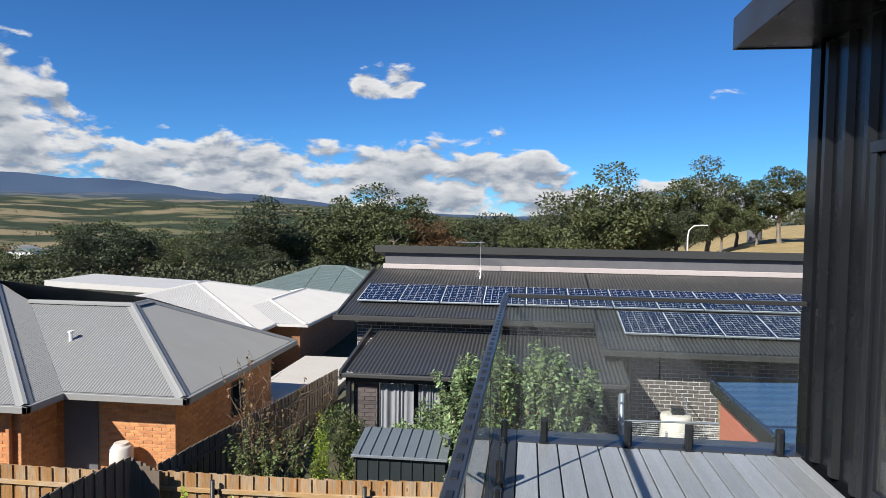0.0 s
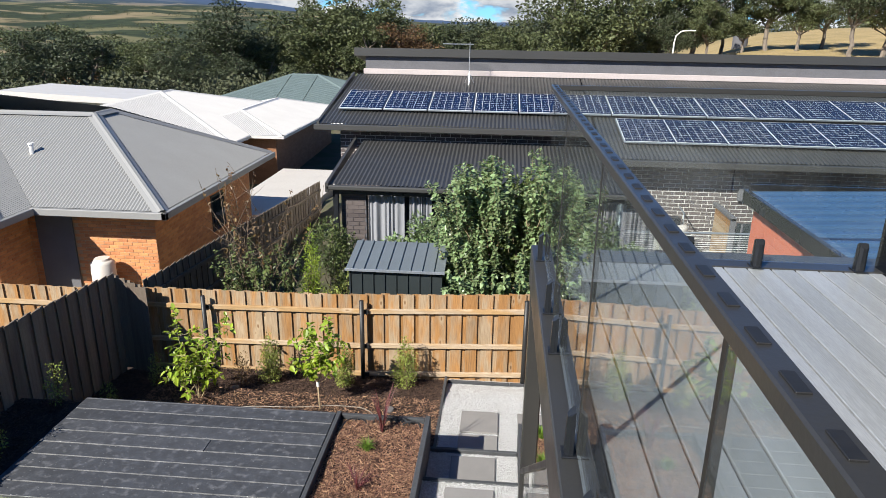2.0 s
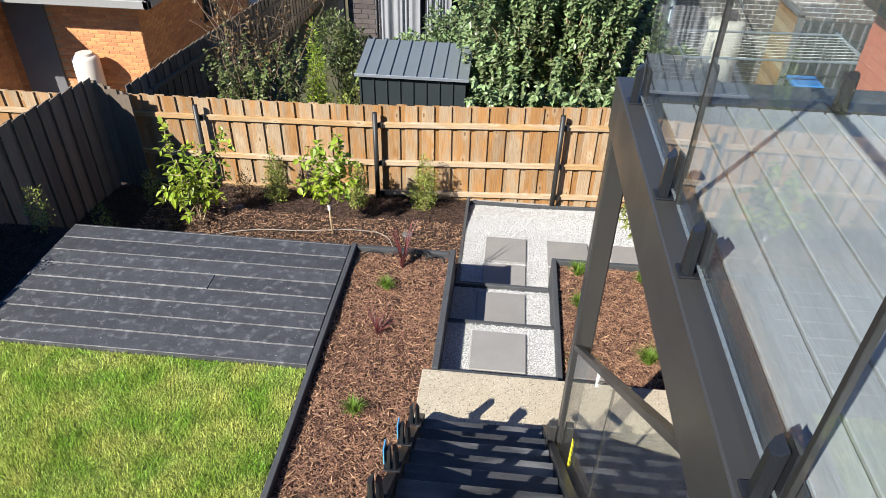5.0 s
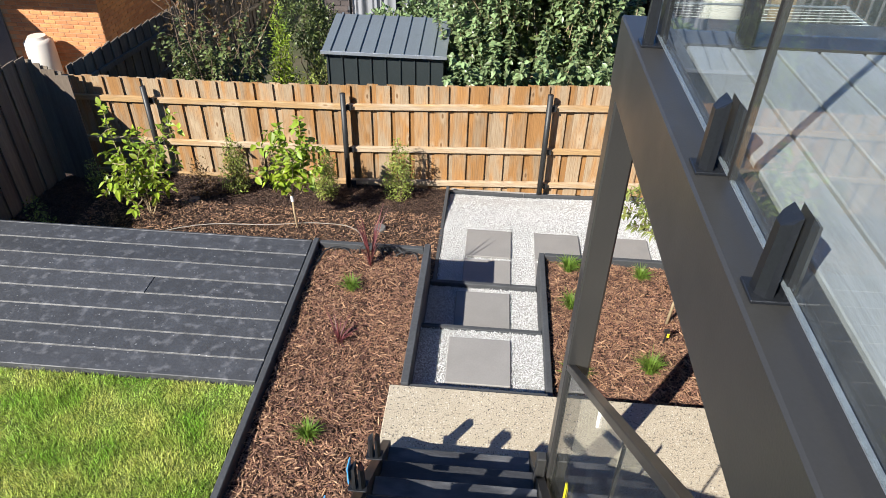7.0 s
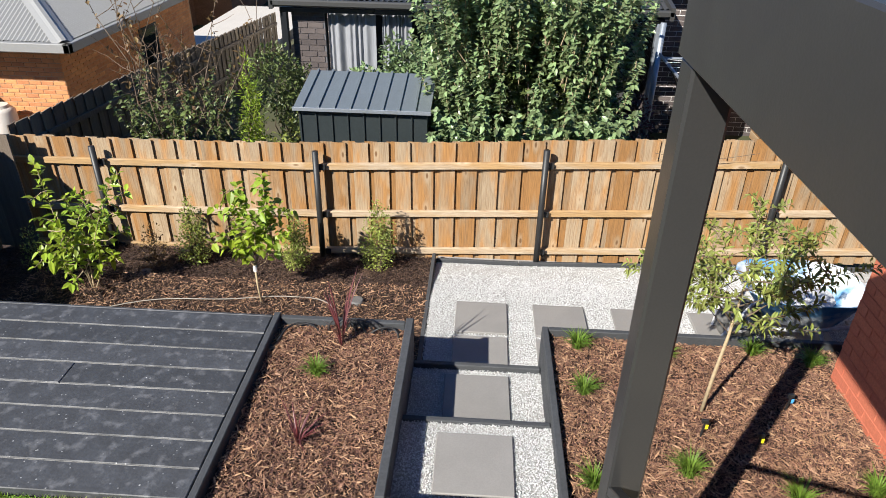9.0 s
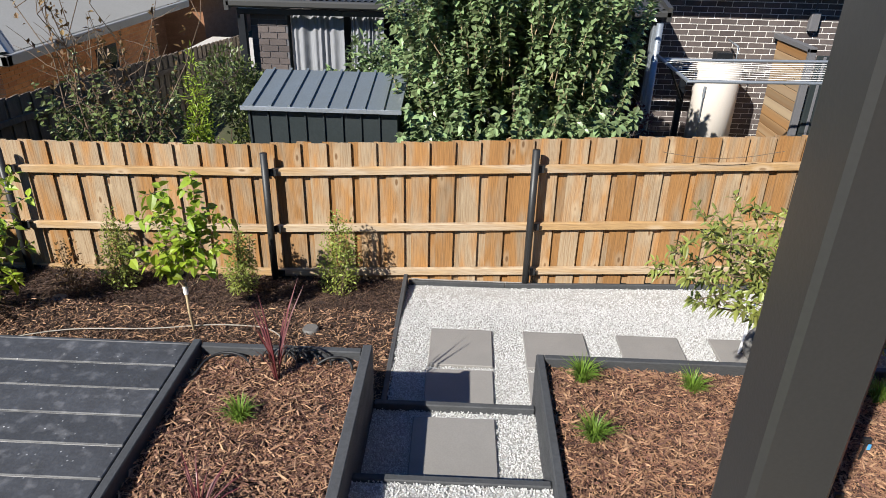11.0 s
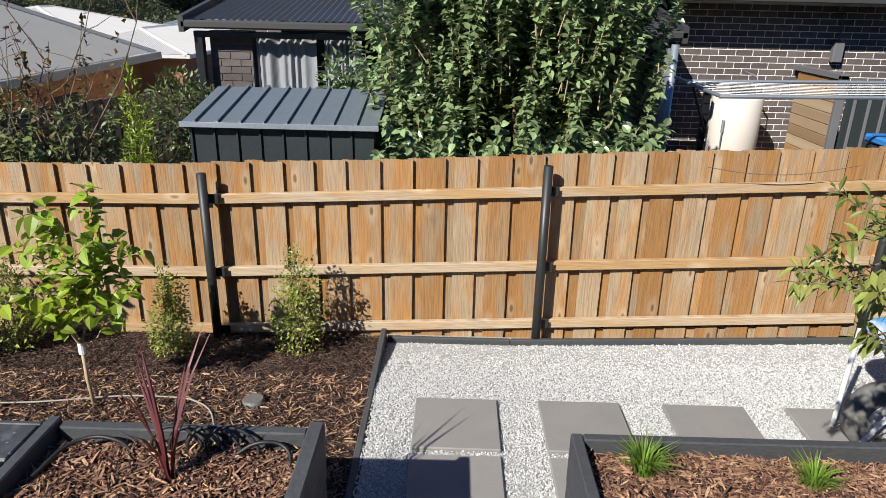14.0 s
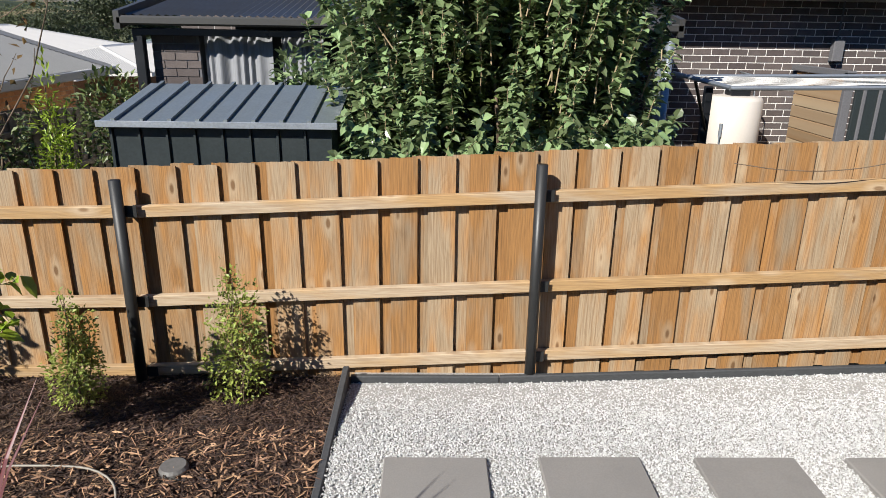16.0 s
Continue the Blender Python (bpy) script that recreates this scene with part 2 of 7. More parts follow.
M_MULCHTAN = mat("pale_bark_chip", (0.36, 0.215, 0.13), (0.20, 0.105, 0.06), 0.75, scale=8, fine=90, bump=0.2, island=0.4)
M_MULCH = mat("bark_chip", (0.235, 0.117, 0.073), (0.06, 0.03, 0.02), 0.8, scale=8, fine=90, bump=0.2, island=0.75)
M_MULCHBED = mat("bark_bed", (0.05, 0.027, 0.017), (0.02, 0.012, 0.009), 0.95, scale=9, fine=55, fine_amount=0.6, bump=0.8, world_space=True)
M_MULCHDARK = mat("moist_bark", (0.085, 0.046, 0.031), (0.030, 0.017, 0.012), 0.75, scale=8, fine=90, bump=0.2, island=0.85)
M_GRASSBASE = mat("lawn_soil", (0.15, 0.20, 0.04), (0.10, 0.125, 0.03), 0.95, scale=2.5, fine=80, bump=0.6, world_space=True)
M_BLADE = mat("grass_blade", (0.26, 0.43, 0.055), (0.56, 0.58, 0.17), 0.5, scale=3.2, fine=7, amount=1.0, fine_amount=0.0, bump=0, island=0.55, translucent=0.3, world_space=True)
M_TUFT = mat("tuft_blade", (0.153, 0.2465, 0.032), (0.09, 0.1615, 0.02), 0.5, fine=10, bump=0, fine_amount=0, island=0.3, translucent=0.25)
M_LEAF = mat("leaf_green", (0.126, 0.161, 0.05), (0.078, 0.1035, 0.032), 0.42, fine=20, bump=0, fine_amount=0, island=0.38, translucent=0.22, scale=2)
M_LEAFHEDGE = mat("hedge_leaf", (0.205, 0.275, 0.125), (0.11, 0.165, 0.072), 0.3, fine=20, bump=0, fine_amount=0, island=0.6, translucent=0.25, scale=2)
M_LEAFLIME = mat("lime_leaf", (0.30, 0.38, 0.035), (0.12, 0.24, 0.03), 0.42, fine=20, bump=0, fine_amount=0, island=0.35, translucent=0.35, scale=3)
M_LEAFYEL = mat("yellow_green_leaf", (0.27, 0.30, 0.07), (0.095, 0.14, 0.04), 0.42, fine=20, bump=0, fine_amount=0, island=0.4, translucent=0.3, scale=3)
M_LEAFSMALL = mat("fine_leaf", (0.26, 0.299, 0.06), (0.143, 0.1955, 0.036), 0.5, fine=20, bump=0, fine_amount=0, island=0.35, translucent=0.25, scale=4)
M_LEAFRED = mat("red_strap_leaf", (0.11, 0.022, 0.025), (0.05, 0.016, 0.018), 0.45, fine=20, bump=0, fine_amount=0, island=0.3)
M_LEAFBRONZE = mat("autumn_leaf", (0.16, 0.085, 0.03), (0.08, 0.07, 0.025), 0.55, fine=20, bump=0, fine_amount=0, island=0.5, translucent=0.2, scale=2)
M_GUM = mat("gum_leaf", (0.092, 0.106, 0.040), (0.050, 0.066, 0.026), 0.6, fine=6, bump=0, fine_amount=0, island=0.45, translucent=0.15, scale=0.5, vary=0)
M_GUMDARK = mat("dark_tree_leaf", (0.0529, 0.0667, 0.0286), (0.0322, 0.0437, 0.0209), 0.6, fine=6, bump=0, fine_amount=0, island=0.45, translucent=0.1, scale=0.5)
M_GUMRUST = mat("rust_tree_leaf", (0.13, 0.068, 0.025), (0.075, 0.05, 0.02), 0.6, fine=6, bump=0, fine_amount=0, island=0.4, translucent=0.1, scale=0.5)
M_BARK = mat("bark", (0.22, 0.185, 0.15), (0.11, 0.09, 0.07), 0.9, scale=6, fine=40, stretch=(3, 3, 0.6), bump=0.5)
M_TWIG = mat("twig", (0.16, 0.115, 0.075), (0.09, 0.06, 0.04), 0.85, scale=6, fine=40, bump=0.2)
M_STAKE = mat("pale_stem", (0.42, 0.33, 0.20), (0.32, 0.24, 0.14), 0.8, scale=6, fine=40, bump=0.2)
M_BRICKOR = mat("orange_brick", (0.60, 0.265, 0.105), (0.46, 0.18, 0.075), 0.85, scale=9, fine=70, fine_amount=0.25, bump=0.3, vary=0.16)
M_BRICKOR_S = mat("orange_brick_rest", (0.60, 0.265, 0.105), (0.46, 0.18, 0.075), 0.85, scale=9, fine=70, fine_amount=0.25, bump=0.3, island=0.16)
M_MORTAROR = mat("buff_mortar", (0.45, 0.30, 0.17), (0.38, 0.24, 0.14), 0.9, fine=80, bump=0.3)
M_BRICKDK = mat("charcoal_brick", (0.105, 0.085, 0.080), (0.068, 0.056, 0.054), 0.72, scale=9, fine=70, bump=0.25, vary=0.25)
M_BRICKDK_S = mat("charcoal_brick_rest", (0.105, 0.085, 0.080), (0.068, 0.056, 0.054), 0.72, scale=9, fine=70, bump=0.25, island=0.25)
M_MORTARWH = mat("white_mortar", (0.80, 0.78, 0.74), (0.68, 0.66, 0.62), 0.9, fine=80, bump=0.3)
M_SALMON = mat("painted_salmon_brick", (0.52, 0.155, 0.085), (0.46, 0.13, 0.07), 0.78, scale=3, fine=60, bump=0.2, vary=0.05)
M_ROOFDK = mat("charcoal_roof_steel", (0.062, 0.062, 0.060), (0.050, 0.050, 0.048), 0.42, 0.25, scale=1, fine=40, bump=0.03, fine_amount=0.1)
M_ROOFGREY = mat("grey_roof_steel", (0.28, 0.28, 0.27), (0.235, 0.235, 0.225), 0.5, 0.15, scale=1, fine=40, bump=0.03, fine_amount=0.08)
M_ROOFWHITE = mat("pale_roof_steel", (0.53, 0.515, 0.485), (0.47, 0.455, 0.43), 0.5, 0.05, scale=1, fine=40, bump=0.03, fine_amount=0.06)
M_ROOFTEAL = mat("sage_roof_steel", (0.15, 0.195, 0.185), (0.125, 0.165, 0.155), 0.55, 0.05, scale=1, fine=20, bump=0.02)
# this roof's blue is the sky's reflection put into the base colour
M_ROOFSKY = mat("sky_tinted_roof_steel", (0.055, 0.125, 0.25), (0.045, 0.105, 0.21), 0.30, 0.3, scale=2, fine=50, bump=0.03, fine_amount=0.08)
M_CLAD = mat("black_steel_cladding", (0.008, 0.009, 0.011), (0.006, 0.007, 0.008), 0.24, 0.0, scale=1.5, fine=80, bump=0.02, fine_amount=0.1, spec=0.28)
M_FRAME = mat("black_aluminium", (0.022, 0.025, 0.030), (0.017, 0.019, 0.023), 0.34, 0.4, fine=150, bump=0.02)
M_SHED = mat("slate_green_steel", (0.036, 0.046, 0.048), (0.030, 0.038, 0.040), 0.42, 0.25, scale=2, fine=60, bump=0.03)
# shed roof steel, lightened and blued to carry the sky's sheen
M_SHEDROOFSKY = mat("sky_sheen_shed_roof", (0.20, 0.23, 0.245), (0.165, 0.19, 0.205), 0.38, 0.35, scale=2, fine=60, bump=0.03)
M_TANK = mat("cream_enamel", (0.6216, 0.5712, 0.513), (0.5712, 0.5208, 0.459), 0.38, scale=2, fine=60, bump=0.02, fine_amount=0.05)
M_WHITE = mat("white_paint", (0.78, 0.77, 0.74), (0.70, 0.69, 0.66), 0.6, fine=60, bump=0.03, fine_amount=0.06)
M_GREYWALL = mat("grey_render", (0.125, 0.125, 0.135), (0.105, 0.105, 0.112), 0.8, fine=60, bump=0.1)
M_DUST = mat("pale_dust", (0.36, 0.35, 0.33), (0.14, 0.14, 0.135), 0.9, scale=5, fine=60, amount=1.0, bump=0.05, world_space=True)
M_PINKTRIM = mat("pale_flashing", (0.50, 0.44, 0.42), (0.42, 0.37, 0.35), 0.6, fine=60, bump=0.05)
M_CURTAIN = mat("grey_curtain", (0.27, 0.28, 0.30), (0.20, 0.21, 0.225), 0.85, scale=4, fine=60, stretch=(1, 1, 0.1), bump=0.1)
M_SOLAR = mat("solar_cell", (0.008, 0.014, 0.038), (0.006, 0.010, 0.028), 0.12, 0.0, scale=4, fine=60, bump=0.0, fine_amount=0.1, spec=0.7)
M_ALU = mat("silver_aluminium", (0.62, 0.63, 0.64), (0.52, 0.53, 0.54), 0.35, 0.8, fine=100, bump=0.02)
M_GALV = mat("galvanised_steel", (0.36, 0.40, 0.44), (0.30, 0.33, 0.37), 0.42, 0.6, fine=80, bump=0.03)
M_PIPEBLACK = mat("black_poly_pipe", (0.018, 0.018, 0.018), None, 0.5, fine=60, bump=0.02)
M_PIPEGREY = mat("pale_hose", (0.30, 0.28, 0.24), (0.24, 0.22, 0.19), 0.6, fine=60, bump=0.05)
M_BLUE = mat("blue_plastic", (0.035, 0.20, 0.52), (0.03, 0.15, 0.4), 0.5, fine=60, bump=0.02)
M_BLUETAPE = mat("blue_tape", (0.08, 0.36, 0.72), (0.06, 0.30, 0.62), 0.6, fine=60, bump=0.02)
M_BARROW = mat("cement_splashed_blue", (0.09, 0.28, 0.50), (0.07, 0.22, 0.42), 0.65, scale=6, fine=40, bump=0.2, stain=(0.66, 0.68, 0.68), stain_scale=3.2, stain_range=(0.46, 0.58))
M_BARROWIN = mat("cement_crust", (0.62, 0.61, 0.59), (0.42, 0.44, 0.47), 0.85, scale=5, fine=40, bump=0.4)
M_RUBBER = mat("cement_dusted_rubber", (0.17, 0.165, 0.155), (0.06, 0.06, 0.06), 0.8, fine=60, bump=0.1)
M_LIDGREY = mat("grey_plastic_lid", (0.13, 0.125, 0.12), (0.10, 0.10, 0.095), 0.6, fine=60, bump=0.05)
M_TERRA = mat("terracotta", (0.35, 0.13, 0.06), None, 0.8, fine=60)
M_FLOORLITE = mat("pale_driveway", (0.52, 0.49, 0.44), (0.46, 0.43, 0.39), 0.85, scale=1, fine=60, bump=0.1)
M_ROOMWALL = mat("pale_room_wall", (0.62, 0.61, 0.58), (0.56, 0.55, 0.52), 0.8, fine=60, bump=0.03, fine_amount=0.05)
# flat dark colour for the shade below the patio cover
M_PATIOSHADE = mat("patio_shade", (0.05, 0.05, 0.05), None, 0.9, fine=30, bump=0.05)
M_INFLOOR = mat("interior_floor", (0.22, 0.19, 0.16), None, 0.5, fine=30, bump=0.05)
M_PAPER = mat("yellow_tag", (0.85, 0.78, 0.02), (0.8, 0.7, 0.02), 0.6, fine=60, bump=0.0, fine_amount=0)
M_FARWOOD = mat("far_woods", (0.0783, 0.0858, 0.0408), (0.0486, 0.0572, 0.03), 0.9, scale=0.02, fine=0.5, bump=0.0, island=0.4, world_space=True)


def add_stones(m, size, tones, share=0.58, reach=(0.46, 0.34)):
    """Small stones of several tones showing in a surface, each with its own edge."""
    N, L = m.node_tree.nodes, m.node_tree.links
    b = N["Principled BSDF"]
    under = b.inputs["Base Color"].links[0].from_socket
    geo, vor, sep = N.new("ShaderNodeNewGeometry"), N.new("ShaderNodeTexVoronoi"), N.new("ShaderNodeSeparateColor")
    vor.inputs["Scale"].default_value = 1.0 / size
    L.new(geo.outputs["Position"], vor.inputs["Vector"])
    L.new(vor.outputs["Color"], sep.inputs[0])
    ramp = N.new("ShaderNodeValToRGB")
    ramp.color_ramp.interpolation = "CONSTANT"
    el = ramp.color_ramp.elements
    while len(el) < len(tones):
        el.new(0.5)
    for e, (at, c) in zip(el, tones):
        e.position, e.color = at, (*c, 1)
    L.new(sep.outputs[0], ramp.inputs[0])
    edge = N.new("ShaderNodeMapRange")
    edge.inputs["From Min"].default_value, edge.inputs["From Max"].default_value = reach
    L.new(vor.outputs["Distance"], edge.inputs["Value"])
    pick = N.new("ShaderNodeMath")
    pick.operation = "GREATER_THAN"
    L.new(sep.outputs[1], pick.inputs[0])
    pick.inputs[1].default_value = 1.0 - share
    both = N.new("ShaderNodeMath")
    both.operation = "MULTIPLY"
    L.new(pick.outputs[0], both.inputs[0])
    L.new(edge.outputs["Result"], both.inputs[1])
    mx = N.new("ShaderNodeMix")
    mx.data_type = "RGBA"
    L.new(both.outputs[0], mx.inputs["Factor"])
    L.new(under, mx.inputs["A"])
    L.new(ramp.outputs["Color"], mx.inputs["B"])
    L.new(mx.outputs["Result"], b.inputs["Base Color"])


add_stones(M_CONC, 0.0115, [(0.0, (0.07, 0.062, 0.055)), (0.34, (0.22, 0.18, 0.13)), (0.55, (0.38, 0.32, 0.22)), (0.82, (0.58, 0.53, 0.44))])

add_stones(M_PLATFORM, 0.03, [(0.0, (0.16, 0.165, 0.17)), (0.5, (0.26, 0.265, 0.27)), (0.9, (0.38, 0.385, 0.39))], 0.22, (0.20, 0.12))


def glass_mat(name, tint=(0.95, 0.985, 0.975), rough=0.0, dust=0.0):
    m = bpy.data.materials.new(name)
    m.use_nodes = True
    N, L = m.node_tree.nodes, m.node_tree.links
    N.remove(N["Principled BSDF"])
    t, g, mx, fr = N.new("ShaderNodeBsdfTransparent"), N.new("ShaderNodeBsdfGlossy"), N.new("ShaderNodeMixShader"), N.new("ShaderNodeLayerWeight")
    t.inputs["Color"].default_value = (*tint, 1)
    g.inputs["Roughness"].default_value = rough
    fr.inputs["Blend"].default_value = 0.5
    pw, ad = N.new("ShaderNodeMath"), N.new("ShaderNodeMath")
    pw.operation, ad.operation = "POWER", "MULTIPLY_ADD"
    pw.inputs[1].default_value = 4.2
    ad.inputs[1].default_value, ad.inputs[2].default_value = 0.85, 0.055
    L.new(fr.outputs["Facing"], pw.inputs[0])
    L.new(pw.outputs[0], ad.inputs[0])
    L.new(ad.outputs[0], mx.inputs[0])
    L.new(t.outputs[0], mx.inputs[1])
    L.new(g.outputs[0], mx.inputs[2])
    L.new(mx.outputs[0], N["Material Output"].inputs["Surface"])
    if dust:
        # a film of dust with wiped streaks
        tc, mp, nz, rg, df, md = (N.new("ShaderNode" + k) for k in ("TexCoord", "Mapping", "TexNoise", "MapRange", "BsdfDiffuse", "MixShader"))
        mp.inputs["Rotation"].default_value, mp.inputs["Scale"].default_value = (0.7, 0.0, 0.0), (1, 9, 1.3)
        nz.inputs["Scale"].default_value, nz.inputs["Detail"].default_value = 1.6, 8.0
        rg.inputs["From Min"].default_value, rg.inputs["From Max"].default_value = 0.42, 0.72
        rg.inputs["To Min"].default_value, rg.inputs["To Max"].default_value = dust * 0.5, dust * 1.8
        df.inputs["Color"].default_value = (0.75, 0.78, 0.78, 1)
        L.new(tc.outputs["Object"], mp.inputs["Vector"])
        L.new(mp.outputs[0], nz.inputs["Vector"])
        L.new(nz.outputs["Fac"], rg.inputs["Value"])
        L.new(rg.outputs["Result"], md.inputs[0])
        L.new(mx.outputs[0], md.inputs[1])
        L.new(df.outputs[0], md.inputs[2])
        L.new(md.outputs[0], N["Material Output"].inputs["Surface"])
    return m


M_GLASS = glass_mat("clear_glass", dust=0.010)
M_DOORGLASS = glass_mat("tinted_glass", (0.62, 0.65, 0.65))
M_FLYSCREEN = glass_mat("fly_screen_glass", (0.55, 0.57, 0.57), dust=0.03)


# ---- mesh helpers ----
class MB:
    """Gathers vertices and faces, and makes one mesh of them."""

    def __init__(self):
        self.v, self.f = [], []

    def add(self, verts, faces):
        k = len(self.v)
        self.v += [tuple(p) for p in verts]
        self.f += [tuple(i + k for i in q) for q in faces]
        return self

    def box(self, x0, y0, z0, x1, y1, z1, m=None):
        p = [(x, y, z) for x in (x0, x1) for y in (y0, y1) for z in (z0, z1)]
        if m is not None:
            p = [m @ Vector(q) for q in p]
        return self.add(p, [(0, 1, 3, 2), (4, 6, 7, 5), (0, 4, 5, 1), (2, 3, 7, 6), (0, 2, 6, 4), (1, 5, 7, 3)])

    def cbox(self, x0, y0, z0, x1, y1, z1, c=0.004, m=None):
        """A box with its edges chamfered by c."""
        cx, cy, cz, hx, hy, hz = (x0 + x1) / 2, (y0 + y1) / 2, (z0 + z1) / 2, (x1 - x0) / 2, (y1 - y0) / 2, (z1 - z0) / 2
        c = min(c, hx * 0.45, hy * 0.45, hz * 0.45)
        pts, idx = [], {}
        for sx in (-1, 1):
            for sy in (-1, 1):
                for sz in (-1, 1):
                    for a, q in enumerate(((hx, hy - c, hz - c), (hx - c, hy, hz - c), (hx - c, hy - c, hz))):
                        idx[sx, sy, sz, a] = len(pts)
                        p = Vector((cx + sx * q[0], cy + sy * q[1], cz + sz * q[2]))
                        pts.append(m @ p if m is not None else p)
        fs = []
        for s in (-1, 1):
            fs.append([idx[s, a, b, 0] for a, b in ((-1, -1), (1, -1), (1, 1), (-1, 1))][:: s])
            fs.append([idx[a, s, b, 1] for a, b in ((-1, -1), (-1, 1), (1, 1), (1, -1))][:: s])
            fs.append([idx[a, b, s, 2] for a, b in ((-1, -1), (1, -1), (1, 1), (-1, 1))][:: s])
        for s in (-1, 1):
            for t in (-1, 1):
                fs.append([idx[-1, s, t, 1], idx[1, s, t, 1], idx[1, s, t, 2], idx[-1, s, t, 2]][:: s * t])
                fs.append([idx[s, -1, t, 2], idx[s, 1, t, 2], idx[s, 1, t, 0], idx[s, -1, t, 0]][:: s * t])
                fs.append([idx[s, t, -1, 0], idx[s, t, 1, 0], idx[s, t, 1, 1], idx[s, t, -1, 1]][:: s * t])
                for u in (-1, 1):
                    fs.append([idx[s, t, u, 0], idx[s, t, u, 1], idx[s, t, u, 2]][:: s * t * u])
        return self.add(pts, fs)

    def tube(self, pts, radii, n=8, caps=True):
        """A tube along points, with a radius at each."""
        pts = [Vector(p) for p in pts]
        if not hasattr(radii, "__len__"):
            radii = [radii] * len(pts)
        k, rings = len(self.v), []
        for i, p in enumerate(pts):
            d = (pts[min(i + 1, len(pts) - 1)] - pts[max(i - 1, 0)]).normalized()
            u = d.orthogonal().normalized() if abs(d.z) < 0.99 else Vector((1, 0, 0))
            u = (u - d * u.dot(d)).normalized()
            w = d.cross(u)
            ring = []
            for j in range(n):
                a = math.tau * j / n
                self.v.append(tuple(p + (u * math.cos(a) + w * math.sin(a)) * radii[i]))
                ring.append(len(self.v) - 1)
            rings.append(ring)
        for a, b in zip(rings, rings[1:]):
            for j in range(n):
                self.f.append((a[j], a[(j + 1) % n], b[(j + 1) % n], b[j]))
        if caps:
            self.f.append(tuple(reversed(rings[0])))
            self.f.append(tuple(rings[-1]))
        return self

    def prism(self, poly, axis, lo, hi):
        """A polygon of pairs swept along an axis: x sweeps (y, z), y sweeps (x, z), z sweeps (x, y)."""
        put = {"x": lambda a, b, c: (c, a, b), "y": lambda a, b, c: (a, c, b), "z": lambda a, b, c: (a, b, c)}[axis]
        n = len(poly)
        vs = [put(a, b, lo) for a, b in poly] + [put(a, b, hi) for a, b in poly]
        fs = [tuple(range(n)), tuple(range(2 * n - 1, n - 1, -1))] + [(i, i + n, (i + 1) % n + n, (i + 1) % n) for i in range(n)]
        return self.add(vs, fs)

    def mesh(self, name, material):
        me = bpy.data.meshes.new(name)
        me.from_pydata(self.v, [], self.f)
        me.materials.append(material)
        me.validate()
        return me

    def fixed(self, name, material, smooth=False):
        me = self.mesh(name, material)
        bm = bmesh.new()
        bm.from_mesh(me)
        bmesh.ops.recalc_face_normals(bm, faces=bm.faces)
        bm.to_mesh(me)
        bm.free()
        if smooth:
            for p in me.polygons:
                p.use_smooth = True
        return me


def part(name, mb, material, parent=None, label="", smooth=False):
    me = mb if isinstance(mb, bpy.types.Mesh) else mb.fixed(name, material, smooth)
    ob = new(name, me)
    if parent is not None:
        ob.parent = parent
    return tagged(ob, label)


def thing(name, label, category, group="", kind="", at=(0, 0, 0)):
    ob = new(name)
    ob.location = at
    ob.empty_display_size = 0.1
    return tagged(ob, label, category, group, kind)


def solo(name, mb, material, label, category, group="", kind="", smooth=False):
    return tagged(part(name, mb, material, None, "", smooth), label, category, group, kind)


# ---- the land ----
def smooth01(a, b, v):
    t = min(1.0, max(0.0, (v - a) / (b - a)))
    return t * t * (3 - 2 * t)


def land(x, y):
    """The height of the open land: a slope falling to a valley ahead, a dry hill to the right, mountains far off."""
    d = math.hypot(x, y)
    side = x / max(d, 1.0)
    right = smooth01(0.05, 0.33, side) if y > 0 else 0.5
    fall = -15.0 * smooth01(30, 190, d) - 15.0 * smooth01(190, 700, d)
    hill = 1.5 * smooth01(30, 120, d) + 4.5 * smooth01(110, 210, d) * smooth01(0.2, 0.45, side) - 30 * smooth01(260, 900, d)
    z = -1.14 + fall * (1 - right) + hill * right
    roll_amp = 1.6 * smooth01(60, 400, d) + 9 * smooth01(500, 1500, d)
    z += roll_amp * (noise.noise((x * 0.004, y * 0.004, 2.1)) + 0.4 * noise.noise((x * 0.013, y * 0.013, 5.0)))
    z -= 1.75 * smooth01(-5.3, -7.6, x) * smooth01(10.5, 14.5, y) * (1 - smooth01(30, 60, d))
    far = smooth01(2300, 3900, d)
    z += (18 + 46 * smooth01(0.0, -0.35, side)) * smooth01(650, 2300, d) * (1 - 0.7 * smooth01(0.1, 0.4, side))
    top = 14 + 165 * smooth01(-0.22, -0.62, side)
    z += far * top * (0.72 + 0.55 * noise.noise((x * 0.0013, y * 0.0013, 8.0)) + 0.12 * noise.noise((x * 0.005, y * 0.005, 3.0)))
    return z


